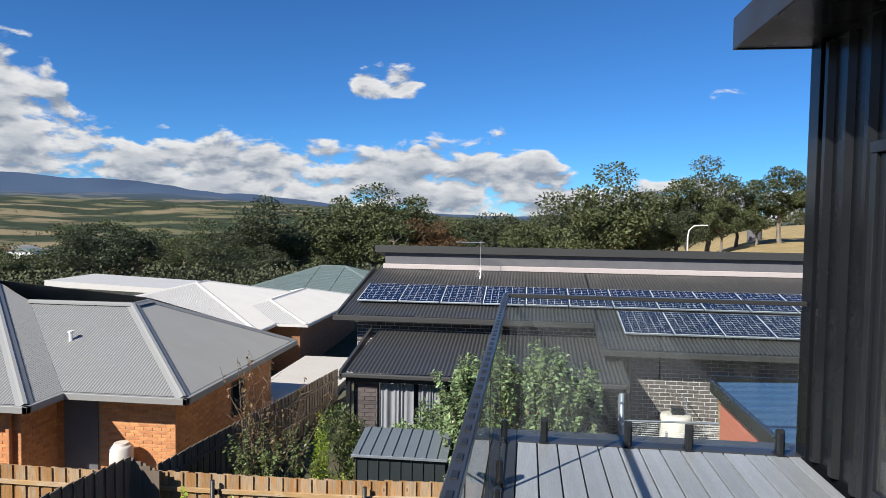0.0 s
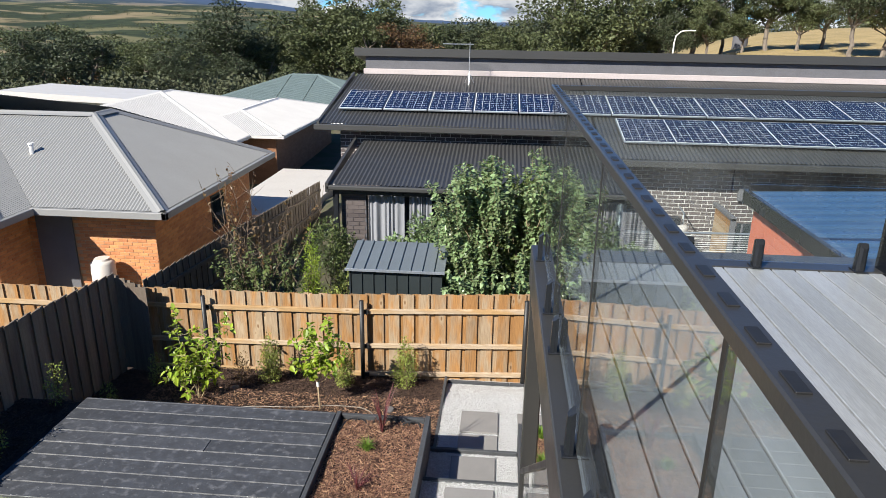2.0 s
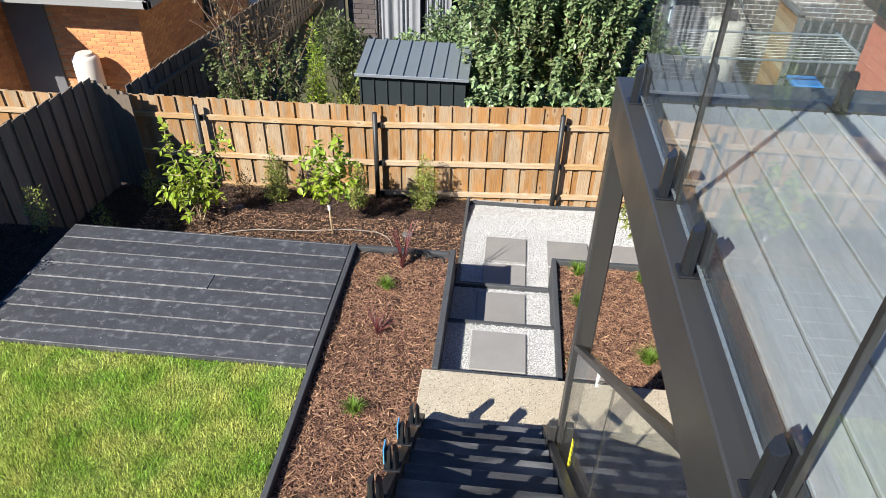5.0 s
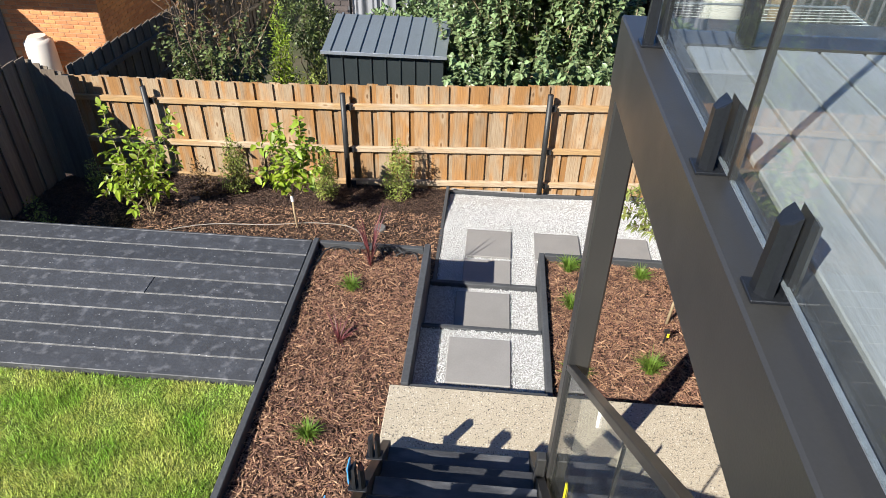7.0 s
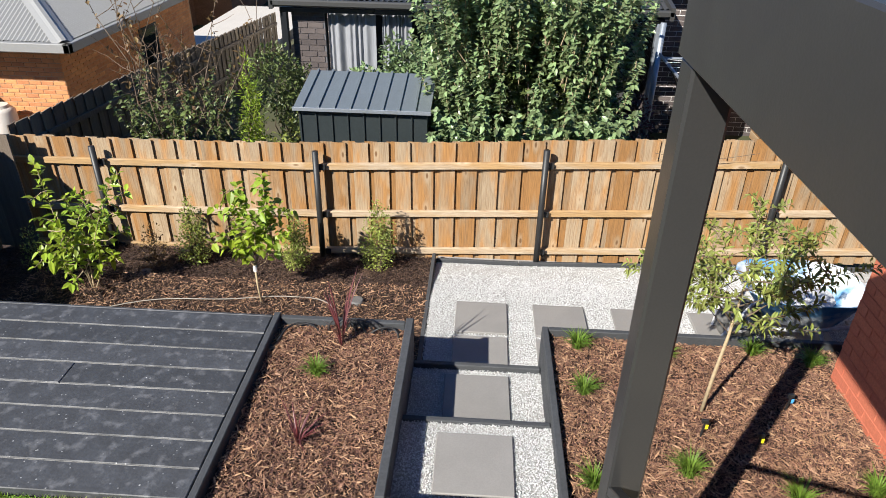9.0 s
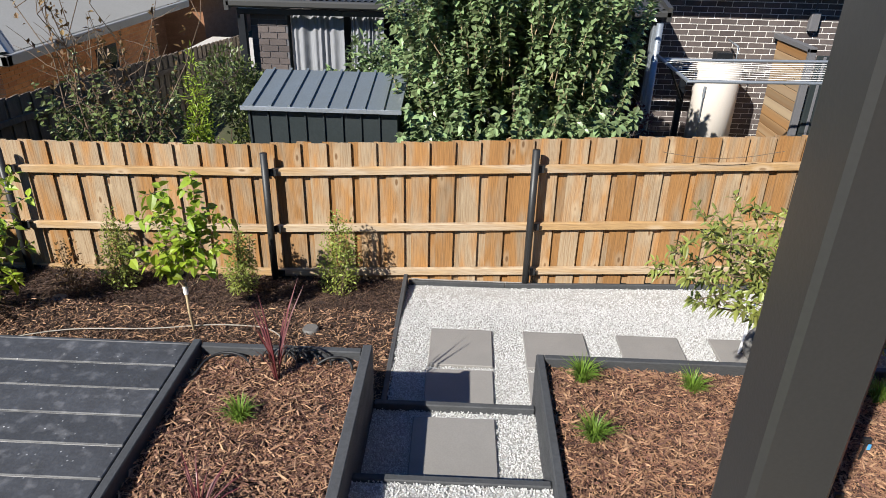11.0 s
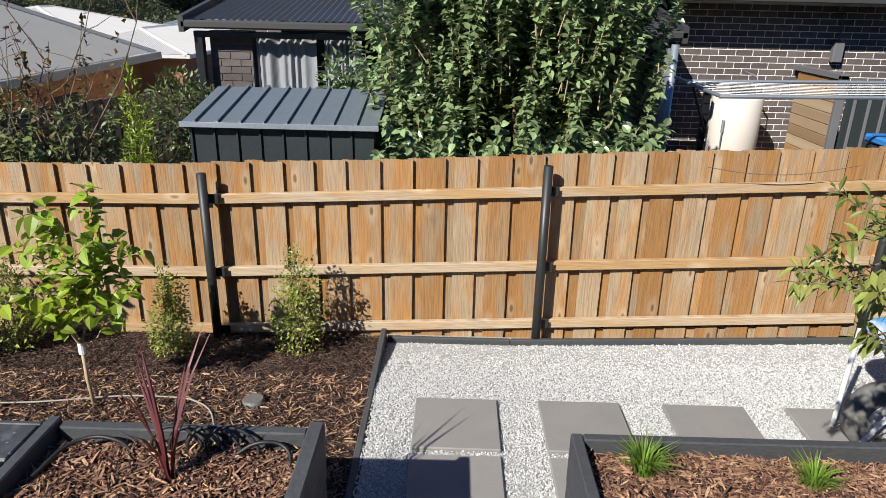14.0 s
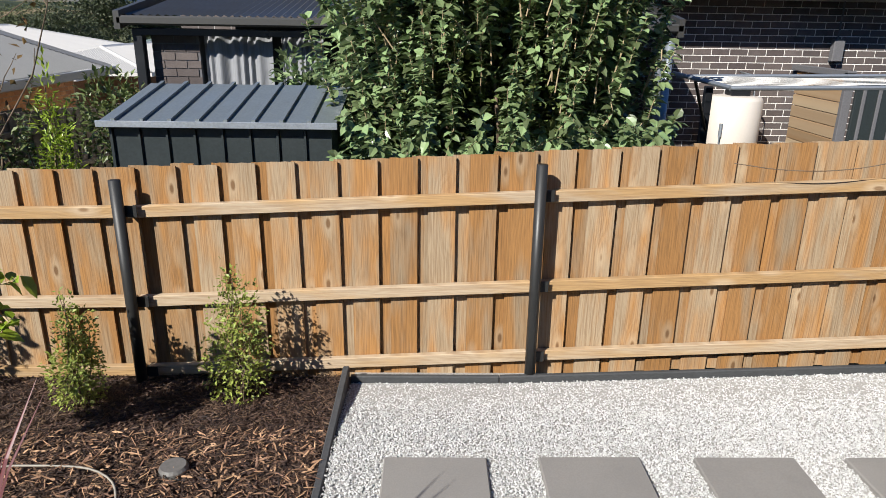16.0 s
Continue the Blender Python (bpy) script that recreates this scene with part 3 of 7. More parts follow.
def ground_mat():
    m = bpy.data.materials.new("open_land")
    m.use_nodes = True
    N, L = m.node_tree.nodes, m.node_tree.links
    b = N["Principled BSDF"]
    b.inputs["Roughness"].default_value = 0.95
    b.inputs["Specular IOR Level"].default_value = 0.1
    geo = N.new("ShaderNodeNewGeometry")

    def nz(scale, detail=5.0, stretch=(1, 1, 1)):
        mp = N.new("ShaderNodeMapping")
        mp.inputs["Scale"].default_value = stretch
        L.new(geo.outputs["Position"], mp.inputs["Vector"])
        n = N.new("ShaderNodeTexNoise")
        n.inputs["Scale"].default_value, n.inputs["Detail"].default_value = scale, detail
        L.new(mp.outputs[0], n.inputs["Vector"])
        return n.outputs["Fac"]

    def ramp(v, a, c):
        r = N.new("ShaderNodeMapRange")
        L.new(v, r.inputs["Value"])
        r.inputs["From Min"].default_value, r.inputs["From Max"].default_value = a, c
        return r.outputs["Result"]

    def mx(f, a, c):
        q = N.new("ShaderNodeMix")
        q.data_type = "RGBA"
        L.new(f, q.inputs["Factor"])
        for key, v in (("A", a), ("B", c)):
            if hasattr(v, "links"):
                L.new(v, q.inputs[key])
            else:
                q.inputs[key].default_value = (*v, 1)
        return q.outputs["Result"]

    straw = mx(ramp(nz(0.25), 0.35, 0.65), (0.42, 0.31, 0.15), (0.30, 0.23, 0.11))
    straw = mx(ramp(nz(4.0), 0.4, 0.7), straw, (0.24, 0.19, 0.09))
    field = mx(ramp(nz(0.0032, 3.0), 0.46, 0.54), (0.21, 0.17, 0.10), (0.13, 0.125, 0.065))
    wood = mx(ramp(nz(0.05), 0.4, 0.6), (0.040, 0.052, 0.028), (0.025, 0.034, 0.020))
    valley = mx(ramp(nz(0.0062, 8.0, (1, 1.2, 1)), 0.42, 0.49), field, wood)
    vl = N.new("ShaderNodeVectorMath")
    vl.operation = "LENGTH"
    L.new(geo.outputs["Position"], vl.inputs[0])
    sx = N.new("ShaderNodeSeparateXYZ")
    L.new(geo.outputs["Position"], sx.inputs[0])
    sd = N.new("ShaderNodeMath")
    sd.operation = "MULTIPLY_ADD"
    L.new(sx.outputs["Y"], sd.inputs[0])
    sd.inputs[1].default_value = -0.12
    L.new(sx.outputs["X"], sd.inputs[2])
    scrub = mx(ramp(nz(0.12), 0.4, 0.62), (0.06, 0.065, 0.03), (0.13, 0.12, 0.06))
    close = mx(ramp(sd.outputs[0], -6.0, 6.0), scrub, straw)
    near = mx(ramp(vl.outputs["Value"], 200, 340), close, valley)
    # blue distance haze painted into the forested mountains' colour
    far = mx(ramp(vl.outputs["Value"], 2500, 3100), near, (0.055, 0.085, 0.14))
    yard = mx(ramp(nz(1.2), 0.4, 0.6), (0.10, 0.085, 0.06), (0.07, 0.075, 0.04))
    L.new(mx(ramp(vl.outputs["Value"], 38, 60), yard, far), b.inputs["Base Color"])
    return m


rings = [0.0, 6.0, 9.0, 10.5, 12.0, 13.5, 15.0, 16.5, 18.5, 20.5, 23, 30, 40, 52, 66, 82, 100, 122, 148, 180, 220, 270, 330, 400, 500, 620, 780, 980, 1250, 1600, 2000, 2350, 2650, 2950, 3250, 3550, 3850, 4150, 4500, 4850]
gm, SEG = MB(), 288
gm.v.append((0, 0, -1.14))
for r in rings[1:]:
    for k in range(SEG):
        a = math.tau * k / SEG
        x, y = r * math.sin(a), r * math.cos(a)
        gm.v.append((x, y, land(x, y)))
for k in range(SEG):
    gm.f.append((0, 1 + (k + 1) % SEG, 1 + k))
for i in range(len(rings) - 2):
    for k in range(SEG):
        a, b = 1 + i * SEG + k, 1 + i * SEG + (k + 1) % SEG
        gm.f.append((a, b, b + SEG, a + SEG))
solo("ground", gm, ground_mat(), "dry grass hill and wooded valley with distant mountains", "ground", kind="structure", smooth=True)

# ---- the garden's levels ----
solo("lawn_bed", MB().box(-5.22, -3.0, -1.1, -2.1, 5.79, -0.05), M_GRASSBASE, "soil under a freshly mown green lawn", "lawn", kind="structure")
slab = MB().cbox(-1.1, 4.0, -1.1, 2.15, 5.88, 0.0, 0.008)
slab.cbox(-2.0, -3.0, -1.1, 2.15, 4.0, -0.004, 0.008)
solo("pavement", slab, M_CONC, "tan exposed aggregate concrete slab below the stairs", "pavement", kind="structure")
gr = MB().box(-0.98, 5.93, -1.1, 0.06, 6.76, -0.235)
gr.box(-0.98, 6.76, -1.1, 0.06, 7.60, -0.465)
gr.prism([(7.60, -1.1), (10.12, -1.1), (10.12, -0.905), (9.1, -0.80), (7.60, -0.80)], "x", -0.93, 4.6)
# the back strip rises to one side
for i in range(12):
    xa, xb = 4.6 * i / 12, 4.6 * (i + 1) / 12
    gr.add([(xa, 9.2, -0.812), (xb, 9.2, -0.812), (xb, 9.95, -0.89 + 0.035 * xb), (xa, 9.95, -0.89 + 0.035 * xa),
            (xa, 9.2, -1.05), (xb, 9.2, -1.05), (xb, 9.95, -1.05), (xa, 9.95, -1.05)],
           [(0, 1, 2, 3), (7, 6, 5, 4), (0, 4, 5, 1), (1, 5, 6, 2), (2, 6, 7, 3), (3, 7, 4, 0)])
solo("gravel_bed", gr, M_GRAVELBED, "bed of crushed stone under the white pebbles", "gravel", kind="structure")
mu = MB().box(-2.02, 1.0, -1.1, -0.98, 7.52, -0.10)
mu.box(0.1, 5.9, -1.1, 2.2, 7.75, -0.22)
mu.box(2.2, 7.45, -1.1, 4.6, 7.75, -0.22)
mu.prism([(7.58, -1.1), (10.12, -1.1), (10.12, -0.94), (9.0, -0.82), (7.58, -0.80)], "x", -6.12, -0.97)
mu.box(-6.12, -3.0, -1.1, -5.22, 7.58, -0.07)
solo("garden_soil", mu, M_MULCHBED, "dark bark mulch soil of the garden beds", "soil", kind="structure")


def sleeper(mb, x0, y0, z0, x1, y1, z1):
    return mb.cbox(x0, y0, z0, x1, y1, z1, 0.006)


def retaining(name, label, pieces):
    t = thing(name, label, "retaining wall", kind="structure")
    for p in pieces:
        part("sleeper", sleeper(MB(), *p), M_SLEEPER, t)
    return t


retaining("garden_edging", "charcoal painted timber sleepers round a raised mulch bed", [
    (-2.07, 1.0, -0.25, -2.02, 7.62, 0.0), (-2.015, 7.57, -0.25, -1.03, 7.62, -0.02), (-2.015, 7.572, -0.52, -1.03, 7.618, -0.255),
    (-2.015, 7.572, -0.79, -1.03, 7.618, -0.525), (-1.025, 5.90, -0.27, -0.965, 7.63, 0.0), (-1.022, 5.905, -0.53, -0.968, 7.625, -0.275), (-1.022, 5.905, -0.80, -0.968, 7.625, -0.535)])
retaining("step_edging", "charcoal sleepers holding white gravel steps", [
    (-0.962, 5.885, -0.24, 0.055, 5.93, -0.03), (-0.962, 6.74, -0.46, 0.055, 6.785, -0.21), (-0.962, 7.58, -0.80, 0.055, 7.625, -0.41)])
retaining("bed_edging", "charcoal sleepers round a mulch bed with young olive", [
    (0.06, 5.89, -0.39, 0.11, 7.80, -0.14), (0.062, 5.895, -0.80, 0.108, 7.798, -0.395), (0.112, 7.752, -0.39, 4.6, 7.80, -0.14), (0.112, 7.754, -0.80, 4.6, 7.798, -0.395)])
ge = retaining("gravel_edging", "thin charcoal board edging along the white gravel", [
    (-0.985, 7.72, -0.95, -0.945, 9.98, -0.78), (-0.94, 9.95, -1.0, 0.0, 9.985, -0.84)])
part("sleeper", MB().cbox(0.003, 9.951, -0.16, 4.6, 9.985, 0.0, 0.006, Matrix.Translation((0, 0, -0.84)) @ Matrix.Rotation(-math.atan(0.035), 4, "Y")), M_SLEEPER, ge)

# low platform of black boards
platform = thing("garden_platform", "low platform of black stained timber boards with dusty patches", "deck", kind="structure")
rows = 8
bw = (7.56 - 5.80) / rows
for i in range(rows):
    y0 = 5.80 + i * bw
    cuts = [-5.14, -3.3, -2.075] if i == 4 else [-5.14, -2.075]
    for a, b in zip(cuts, cuts[1:]):
        part("board", MB().cbox(a + 0.002, y0 + 0.004, -0.045, b - 0.002, y0 + bw - 0.004, 0.0 + random.uniform(-0.002, 0.001), 0.005), M_PLATFORM, platform)
for i in range(1, rows):
    part("gap_strip", MB().box(-5.135, 5.80 + i * bw - 0.0035, -0.03, -2.08, 5.80 + i * bw + 0.0035, -0.007), M_DUST, platform, "pale dust in the gap")
part("frame", MB().box(-5.12, 5.81, -0.8, -2.09, 7.55, -0.05), M_PLATFORM, platform)
part("fascia", MB().cbox(-5.14, 7.562, -0.79, -2.075, 7.585, -0.004), M_PLATFORM, platform)

# pavers
paver_mesh = MB().cbox(-0.255, -0.255, -0.04, 0.255, 0.255, 0.0, 0.006).fixed("paver", M_PAVER)
for px, py, pz in [(-0.46, 6.38, -0.205), (-0.45, 7.25, -0.435), (-0.42, 8.20, -0.768), (-0.415, 8.765, -0.768), (0.355, 8.20, -0.768), (0.355, 8.765, -0.766), (1.135, 8.765, -0.768), (1.905, 8.765, -0.768), (2.68, 8.765, -0.768), (3.45, 8.765, -0.768)]:
    ob = tagged(new("paver", paver_mesh), "square grey stone paver set in white gravel", "paver", "garden pavers")
    ob.location = (px, py, pz)
    ob.rotation_euler.z = random.uniform(-0.012, 0.012)


# ---- paling fences ----
def paling_mesh(w, h, name, material, seed):
    rnd = random.Random(seed)
    mb = MB()
    n = 7
    pts = [(-w / 2, 0)] + [(w / 2, 0)] + [(w / 2 - w * i / (n - 1), h + rnd.uniform(-0.003, 0.003)) for i in range(n)]
    t = 0.015
    mb.add([(x, -t / 2, z) for x, z in pts] + [(x, t / 2, z) for x, z in pts],
           [tuple(range(len(pts))), tuple(range(2 * len(pts) - 1, len(pts) - 1, -1))] + [(i, i + len(pts), (i + 1) % len(pts) + len(pts), (i + 1) % len(pts)) for i in range(len(pts))])
    return mb.fixed(name, material)


def fence(label, origin, angle, length, ztop, height, first_post, spacing, pm, rm, rails=True, posts=True, pitch=0.2384, kind="structure"):
    """A lapped paling fence. Its rails face local -y; ztop is the top's height at a run s."""
    f = thing("fence", label, "fence", kind=kind)
    base = pose(*origin, 0, 0, angle)
    wide = [paling_mesh(0.166, height, "paling", pm, 10 + k) for k in range(5)]
    back = [paling_mesh(0.135, height, "paling", pm, 30 + k) for k in range(5)]
    n = int(length / pitch)
    for i in range(n):
        s = (i + 0.5) * pitch
        for layer, off in ((0, 0.0), (1, pitch / 2)):
            ob = new("paling", (back, wide)[layer][(i * 2) % 5])
            ob.parent = f
            zt = ztop(s + off)
            m = base @ Matrix.Translation((s + off + random.uniform(-0.006, 0.006), 0.132 + 0.026 * (1 - layer), zt - height + random.uniform(-0.005, 0.005)))
            ob.matrix_basis = m @ Matrix.Rotation(random.uniform(-0.006, 0.006), 4, "Y") @ Matrix.Rotation(random.uniform(-0.02, 0.012), 4, "Z")
    s = first_post
    stops = []
    while s < length + 0.01:
        stops.append(s)
        s += spacing
    if posts:
        for s in stops:
            zt = ztop(s)
            pst = MB().tube([base @ Vector((s, 0, zt - height - 0.12)), base @ Vector((s, 0, zt - 0.05))], 0.034, 12)
            part("post", pst, M_POST, f, "round black steel post", True)
            for hz in (0.18, 0.66, 1.235):
                bk = MB().cbox(0.0, 0.034, -0.035, 0.09, 0.04, 0.035, 0.002, base @ Matrix.Translation((s, 0.0, zt - height + hz + 0.02)))
                part("bracket", bk, M_POST, f)
    if rails:
        edges = [0.0] + stops + [length]
        for a, b in zip(edges, edges[1:]):
            if b - a < 0.1:
                continue
            for hz in (0.18, 0.66, 1.235):
                za, zb = ztop(a) - height + hz, ztop(b) - height + hz
                ang = math.atan2(zb - za, b - a)
                m = base @ Matrix.Translation((a, 0, za)) @ Matrix.Rotation(-ang, 4, "Y")
                part("rail", MB().cbox(0.012, 0.078, -0.036, (b - a) - 0.012, 0.122, 0.036, 0.004, m), rm, f, "sawn pine rail")
    return f


def back_top(s):
    x = s - 5.85
    return 0.385 + 0.012 * max(0, x + 5.7) + 0.037 * max(0, x + 2.6) + 0.006 * math.sin(x * 2.1)


fence("golden timber paling fence with black steel posts behind the garden", (-5.85, 9.995, 0), 0, 9.9, back_top, 1.50, 1.136, 2.456, M_PALING, M_RAIL)
fence("golden timber paling fence of the next yard beside brick house", (-12.6, 9.93, 0), 0, 6.3, lambda s: 0.36, 1.50, 1.2, 2.456, M_PALING, M_RAIL)
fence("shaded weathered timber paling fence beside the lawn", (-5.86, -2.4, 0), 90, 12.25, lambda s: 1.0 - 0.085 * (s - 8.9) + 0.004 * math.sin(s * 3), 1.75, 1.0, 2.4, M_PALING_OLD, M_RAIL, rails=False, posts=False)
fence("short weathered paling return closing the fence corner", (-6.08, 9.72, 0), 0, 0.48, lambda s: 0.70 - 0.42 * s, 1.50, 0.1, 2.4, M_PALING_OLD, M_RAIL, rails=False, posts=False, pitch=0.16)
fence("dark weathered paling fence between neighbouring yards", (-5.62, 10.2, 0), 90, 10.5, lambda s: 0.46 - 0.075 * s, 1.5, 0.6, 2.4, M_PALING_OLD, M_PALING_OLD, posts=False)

# ---- upper deck, stairs and balustrade ----
DZ = 3.0
deck = thing("upper_deck", "raised deck of grey composite boards on a dark steel frame", "deck", kind="structure")
bx, k = 0.10, 0
while bx < 1.97:
    for a, b in ((-3.0, 0.9), (0.904, 4.70)):
        part("board", MB().cbox(bx + 0.005, a, DZ - 0.028, min(bx + 0.133, 1.975), b, DZ, 0.003), M_DECKUP, deck)
    bx += 0.138
bx = -1.14
while bx < 0.08:
    part("board", MB().cbox(bx + 0.005, -3.0, DZ - 0.028, min(bx + 0.133, 0.098), 1.47, DZ, 0.003), M_DECKUP, deck)
    bx += 0.138
beam = MB().cbox(-0.065, 1.47, 2.745, 0.095, 4.975, 3.004, 0.006)
part("beam", beam, M_STEEL, deck, "dark painted steel beam")
part("beam", MB().cbox(0.096, 4.705, 2.745, 2.10, 4.975, 3.004, 0.006), M_STEEL, deck, "dark painted steel beam")
part("joist", MB().box(-1.2, -3.0, 2.72, 2.1, 1.46, 2.968).box(0.1, 1.46, 2.80, 1.98, 4.70, 2.968), M_BLACKWOOD, deck)
part("column", MB().cbox(-0.055, 4.865, 0.0, 0.055, 4.972, 2.745, 0.008), M_STEEL, deck, "dark square steel column")
part("column", MB().cbox(-1.2, 1.30, -0.004, -1.11, 1.39, 2.72, 0.008), M_STEEL, deck, "dark square steel column")

RISE, RUN, NST = 3.0 / 17, 0.232, 16
stairs = thing("stairs", "straight outdoor stair of black timber treads on steel stringers", "stairs", kind="structure")
for i in range(NST):
    z, y = DZ - RISE * (i + 1), 1.475 + RUN * i
    for j in range(2):
        part("tread", MB().cbox(-1.0, y + 0.004 + j * 0.127, z - 0.04, -0.115, y + 0.122 + j * 0.127, z, 0.004), M_BLACKWOOD, stairs)
ylow = 1.475 + RUN * NST
slope = RISE / RUN
for x0, x1 in ((-1.055, -1.005), (-0.11, -0.065)):
    poly = [(1.475, DZ + 0.03), (1.475, DZ - 0.30), (ylow + 0.0, 0.0), (ylow + 0.10, 0.0), (ylow + 0.10, 0.13), (1.60, DZ + 0.03)]
    part("stringer", MB().prism(poly, "x", x0, x1), M_STEEL, stairs, "dark painted steel stringer")


def spigot(mb, m):
    """A glass clamp: a foot plate, and two chamfered jaws with sloping tops either side of the glass."""
    mb.cbox(-0.046, -0.034, 0, 0.046, 0.034, 0.008, 0.003, m)
    for s in (-1, 1):
        plan = [(0.0075, -0.026), (0.022, -0.026), (0.036, -0.012), (0.036, 0.012), (0.022, 0.026), (0.0075, 0.026)]
        n = len(plan)
        low = [m @ Vector((s * x, y, 0.008)) for x, y in plan]
        high = [m @ Vector((s * x * (0.92 if x > 0.01 else 1.0), y * 0.92, 0.178 - 1.0 * max(0.0, x - 0.0075) - 0.25 * abs(y))) for x, y in plan]
        mb.add(low + high, [tuple(range(n)), tuple(range(2 * n - 1, n - 1, -1))] + [(i, i + n, (i + 1) % n + n, (i + 1) % n) for i in range(n)])
    return mb


bal = thing("glass_balustrade", "frameless glass balustrade with black clamps and dark top rail", "balustrade", kind="structure")
GX, GY, GT = 0.003, 4.725, 4.03
for y in (4.68, 3.895, 3.465, 2.72, 2.29, 1.62, 1.2, 0.9):
    part("clamp", spigot(MB(), pose(GX - 0.006, y, DZ + 0.004)), M_FRAME, bal, "black glass clamp")
for x in (0.285, 0.856, 1.262, 1.85):
    part("clamp", spigot(MB(), pose(x, GY, DZ + 0.004, 0, 0, 90)), M_FRAME, bal, "black glass clamp")
for y0, y1 in ((3.80, GY - 0.02), (2.675, 3.785), (1.55, 2.66), (0.76, 1.535)):
    g = part("pane", MB().box(GX - 0.006, y0, DZ + 0.04, GX + 0.006, y1, GT - 0.015), M_GLASS, bal, "clear glass pane")
    g.visible_shadow = False
    part("edge", MB().box(GX - 0.0075, y0 - 0.0145, DZ + 0.04, GX + 0.0075, y0 - 0.0005, GT - 0.015), M_PIPEBLACK, g, "dark green glass edge")
    part("edge", MB().box(GX - 0.005, y0 + 0.01, DZ + 0.036, GX + 0.005, y1, DZ + 0.0395), M_GALV, g, "pale lower glass edge")
for x0, x1 in ((GX + 0.03, 1.05), (1.06, 1.95)):
    g = part("pane", MB().box(x0, GY - 0.006, DZ + 0.04, x1, GY + 0.006, GT - 0.015), M_GLASS, bal, "clear glass pane")
    g.visible_shadow = False
part("top_rail", MB().cbox(GX - 0.019, 0.75, GT - 0.02, GX + 0.019, GY + 0.02, GT + 0.008, 0.003), M_STEEL, bal, "dark steel capping rail")
part("top_rail", MB().cbox(GX + 0.02, GY - 0.016, GT - 0.02, 1.984, GY + 0.016, GT + 0.008, 0.003), M_STEEL, bal, "dark steel capping rail")
slot = MB().cbox(-0.008, -0.022, 0, 0.008, 0.022, 0.003, 0.001).fixed("slot", M_PIPEBLACK)
for i in range(38):
    ob = new("slot", slot)
    ob.parent = bal
    ob.location = (GX, 0.84 + i * 0.105, GT + 0.0075)

sb = thing("stair_balustrade", "sloping stair balustrade of glass with dark handrail", "balustrade", kind="structure")
zt = lambda y: 1.35 + (4.86 - y) * slope
part("handrail", MB().cbox(-0.02, 0.0, -0.018, 0.02, 2.62, 0.018, 0.004, Matrix.Translation((-0.032, 4.88, zt(4.88))) @ Matrix.Rotation(math.pi - math.atan(slope), 4, "X")), M_STEEL, sb, "flat dark steel handrail")
for a, b in ((4.84, 3.88), (3.86, 2.95)):
    g = part("pane", MB().prism([(a, zt(a) - 0.95), (b, zt(b) - 0.95), (b, zt(b) - 0.02), (a, zt(a) - 0.02)], "x", -0.038, -0.026), M_GLASS, sb, "clear glass pane")
    g.visible_shadow = False
    part("edge", MB().box(-0.037, a + 0.0005, zt(a) - 0.95, -0.027, a + 0.011, zt(a) - 0.02), M_PIPEBLACK, g, "dark green glass edge")
for y, d in ((4.86, 0.10), (4.22, 0.12)):
    part("tie", MB().tube([(-0.022, y, zt(y) + 0.012), (-0.026, y, zt(y) - 0.03), (-0.03, y - 0.01, zt(y) - d)], [0.012, 0.010, 0.006], 6), M_WHITE, sb, "white cloth tie")
part("tag", MB().cbox(-0.043, 4.42, 0.78, -0.040, 4.45, 1.02, 0.001), M_PAPER, sb, "yellow sticker on the glass")
part("newel", MB().cbox(-0.12, 4.86, 0.1, -0.066, 4.92, 0.62, 0.006), M_STEEL, sb)
for i in range(5):
    y = 4.9 - i * 0.42
    z = DZ + 0.03 - (y - 1.6) * slope
    c = part("clamp", spigot(MB(), pose(-1.03, y, z - 0.03)), M_FRAME, sb, "black glass clamp")
    if i in (1, 2):
        part("tape", MB().cbox(-1.072, y - 0.035, z + 0.03, -1.066, y + 0.035, z + 0.15, 0.001), M_BLUETAPE, c, "blue tape on the clamp")

# ---- own house ----
wall_e = thing("wall_east", "black ribbed steel cladding of the upper storey", "wall", kind="structure")
part("sheet", MB().box(2.03, 3.93, 2.70, 2.14, 4.70, 5.72).box(2.03, -3.0, 5.0, 2.14, 3.93, 5.72).box(2.03, -3.0, 2.70, 2.14, 1.2, 5.0).box(2.03, 1.2, 2.70, 2.14, 3.93, 3.02).box(2.03, 4.70, 2.88, 9.0, 4.80, 5.72), M_CLAD, wall_e)
y = 4.585
while y > -3.0:
    z0 = 3.02 if not 1.15 < y < 3.95 else 5.03
    part("rib", MB().prism([(2.03, y - 0.05), (2.03, y + 0.05), (1.992, y + 0.022), (1.992, y - 0.022)], "z", z0, 5.70), M_CLAD, wall_e, "folded steel rib")
    y -= 0.272
part("corner", MB().cbox(1.985, 4.66, 2.70, 2.06, 4.812, 5.72, 0.003), M_CLAD, wall_e, "black steel corner flashing")
roof_own = thing("roof", "dark eave with flat soffit and steel fascia", "roof", kind="structure")
part("soffit", MB().box(1.51, -3.0, 5.722, 9.0, 4.815, 5.76), M_CLAD, roof_own)
part("fascia", MB().cbox(1.49, -3.0, 5.715, 1.509, 4.835, 5.93, 0.003), M_STEEL, roof_own)
part("fascia", MB().cbox(1.51, 4.816, 5.715, 9.0, 4.835, 5.93, 0.003), M_STEEL, roof_own)
part("sheet", MB().box(1.51, -3.0, 5.90, 9.0, 4.815, 5.92), M_ROOFDK, roof_own)
door = thing("door_1", "black aluminium sliding glass door facing the deck", "door", kind="structure")
fr = MB()
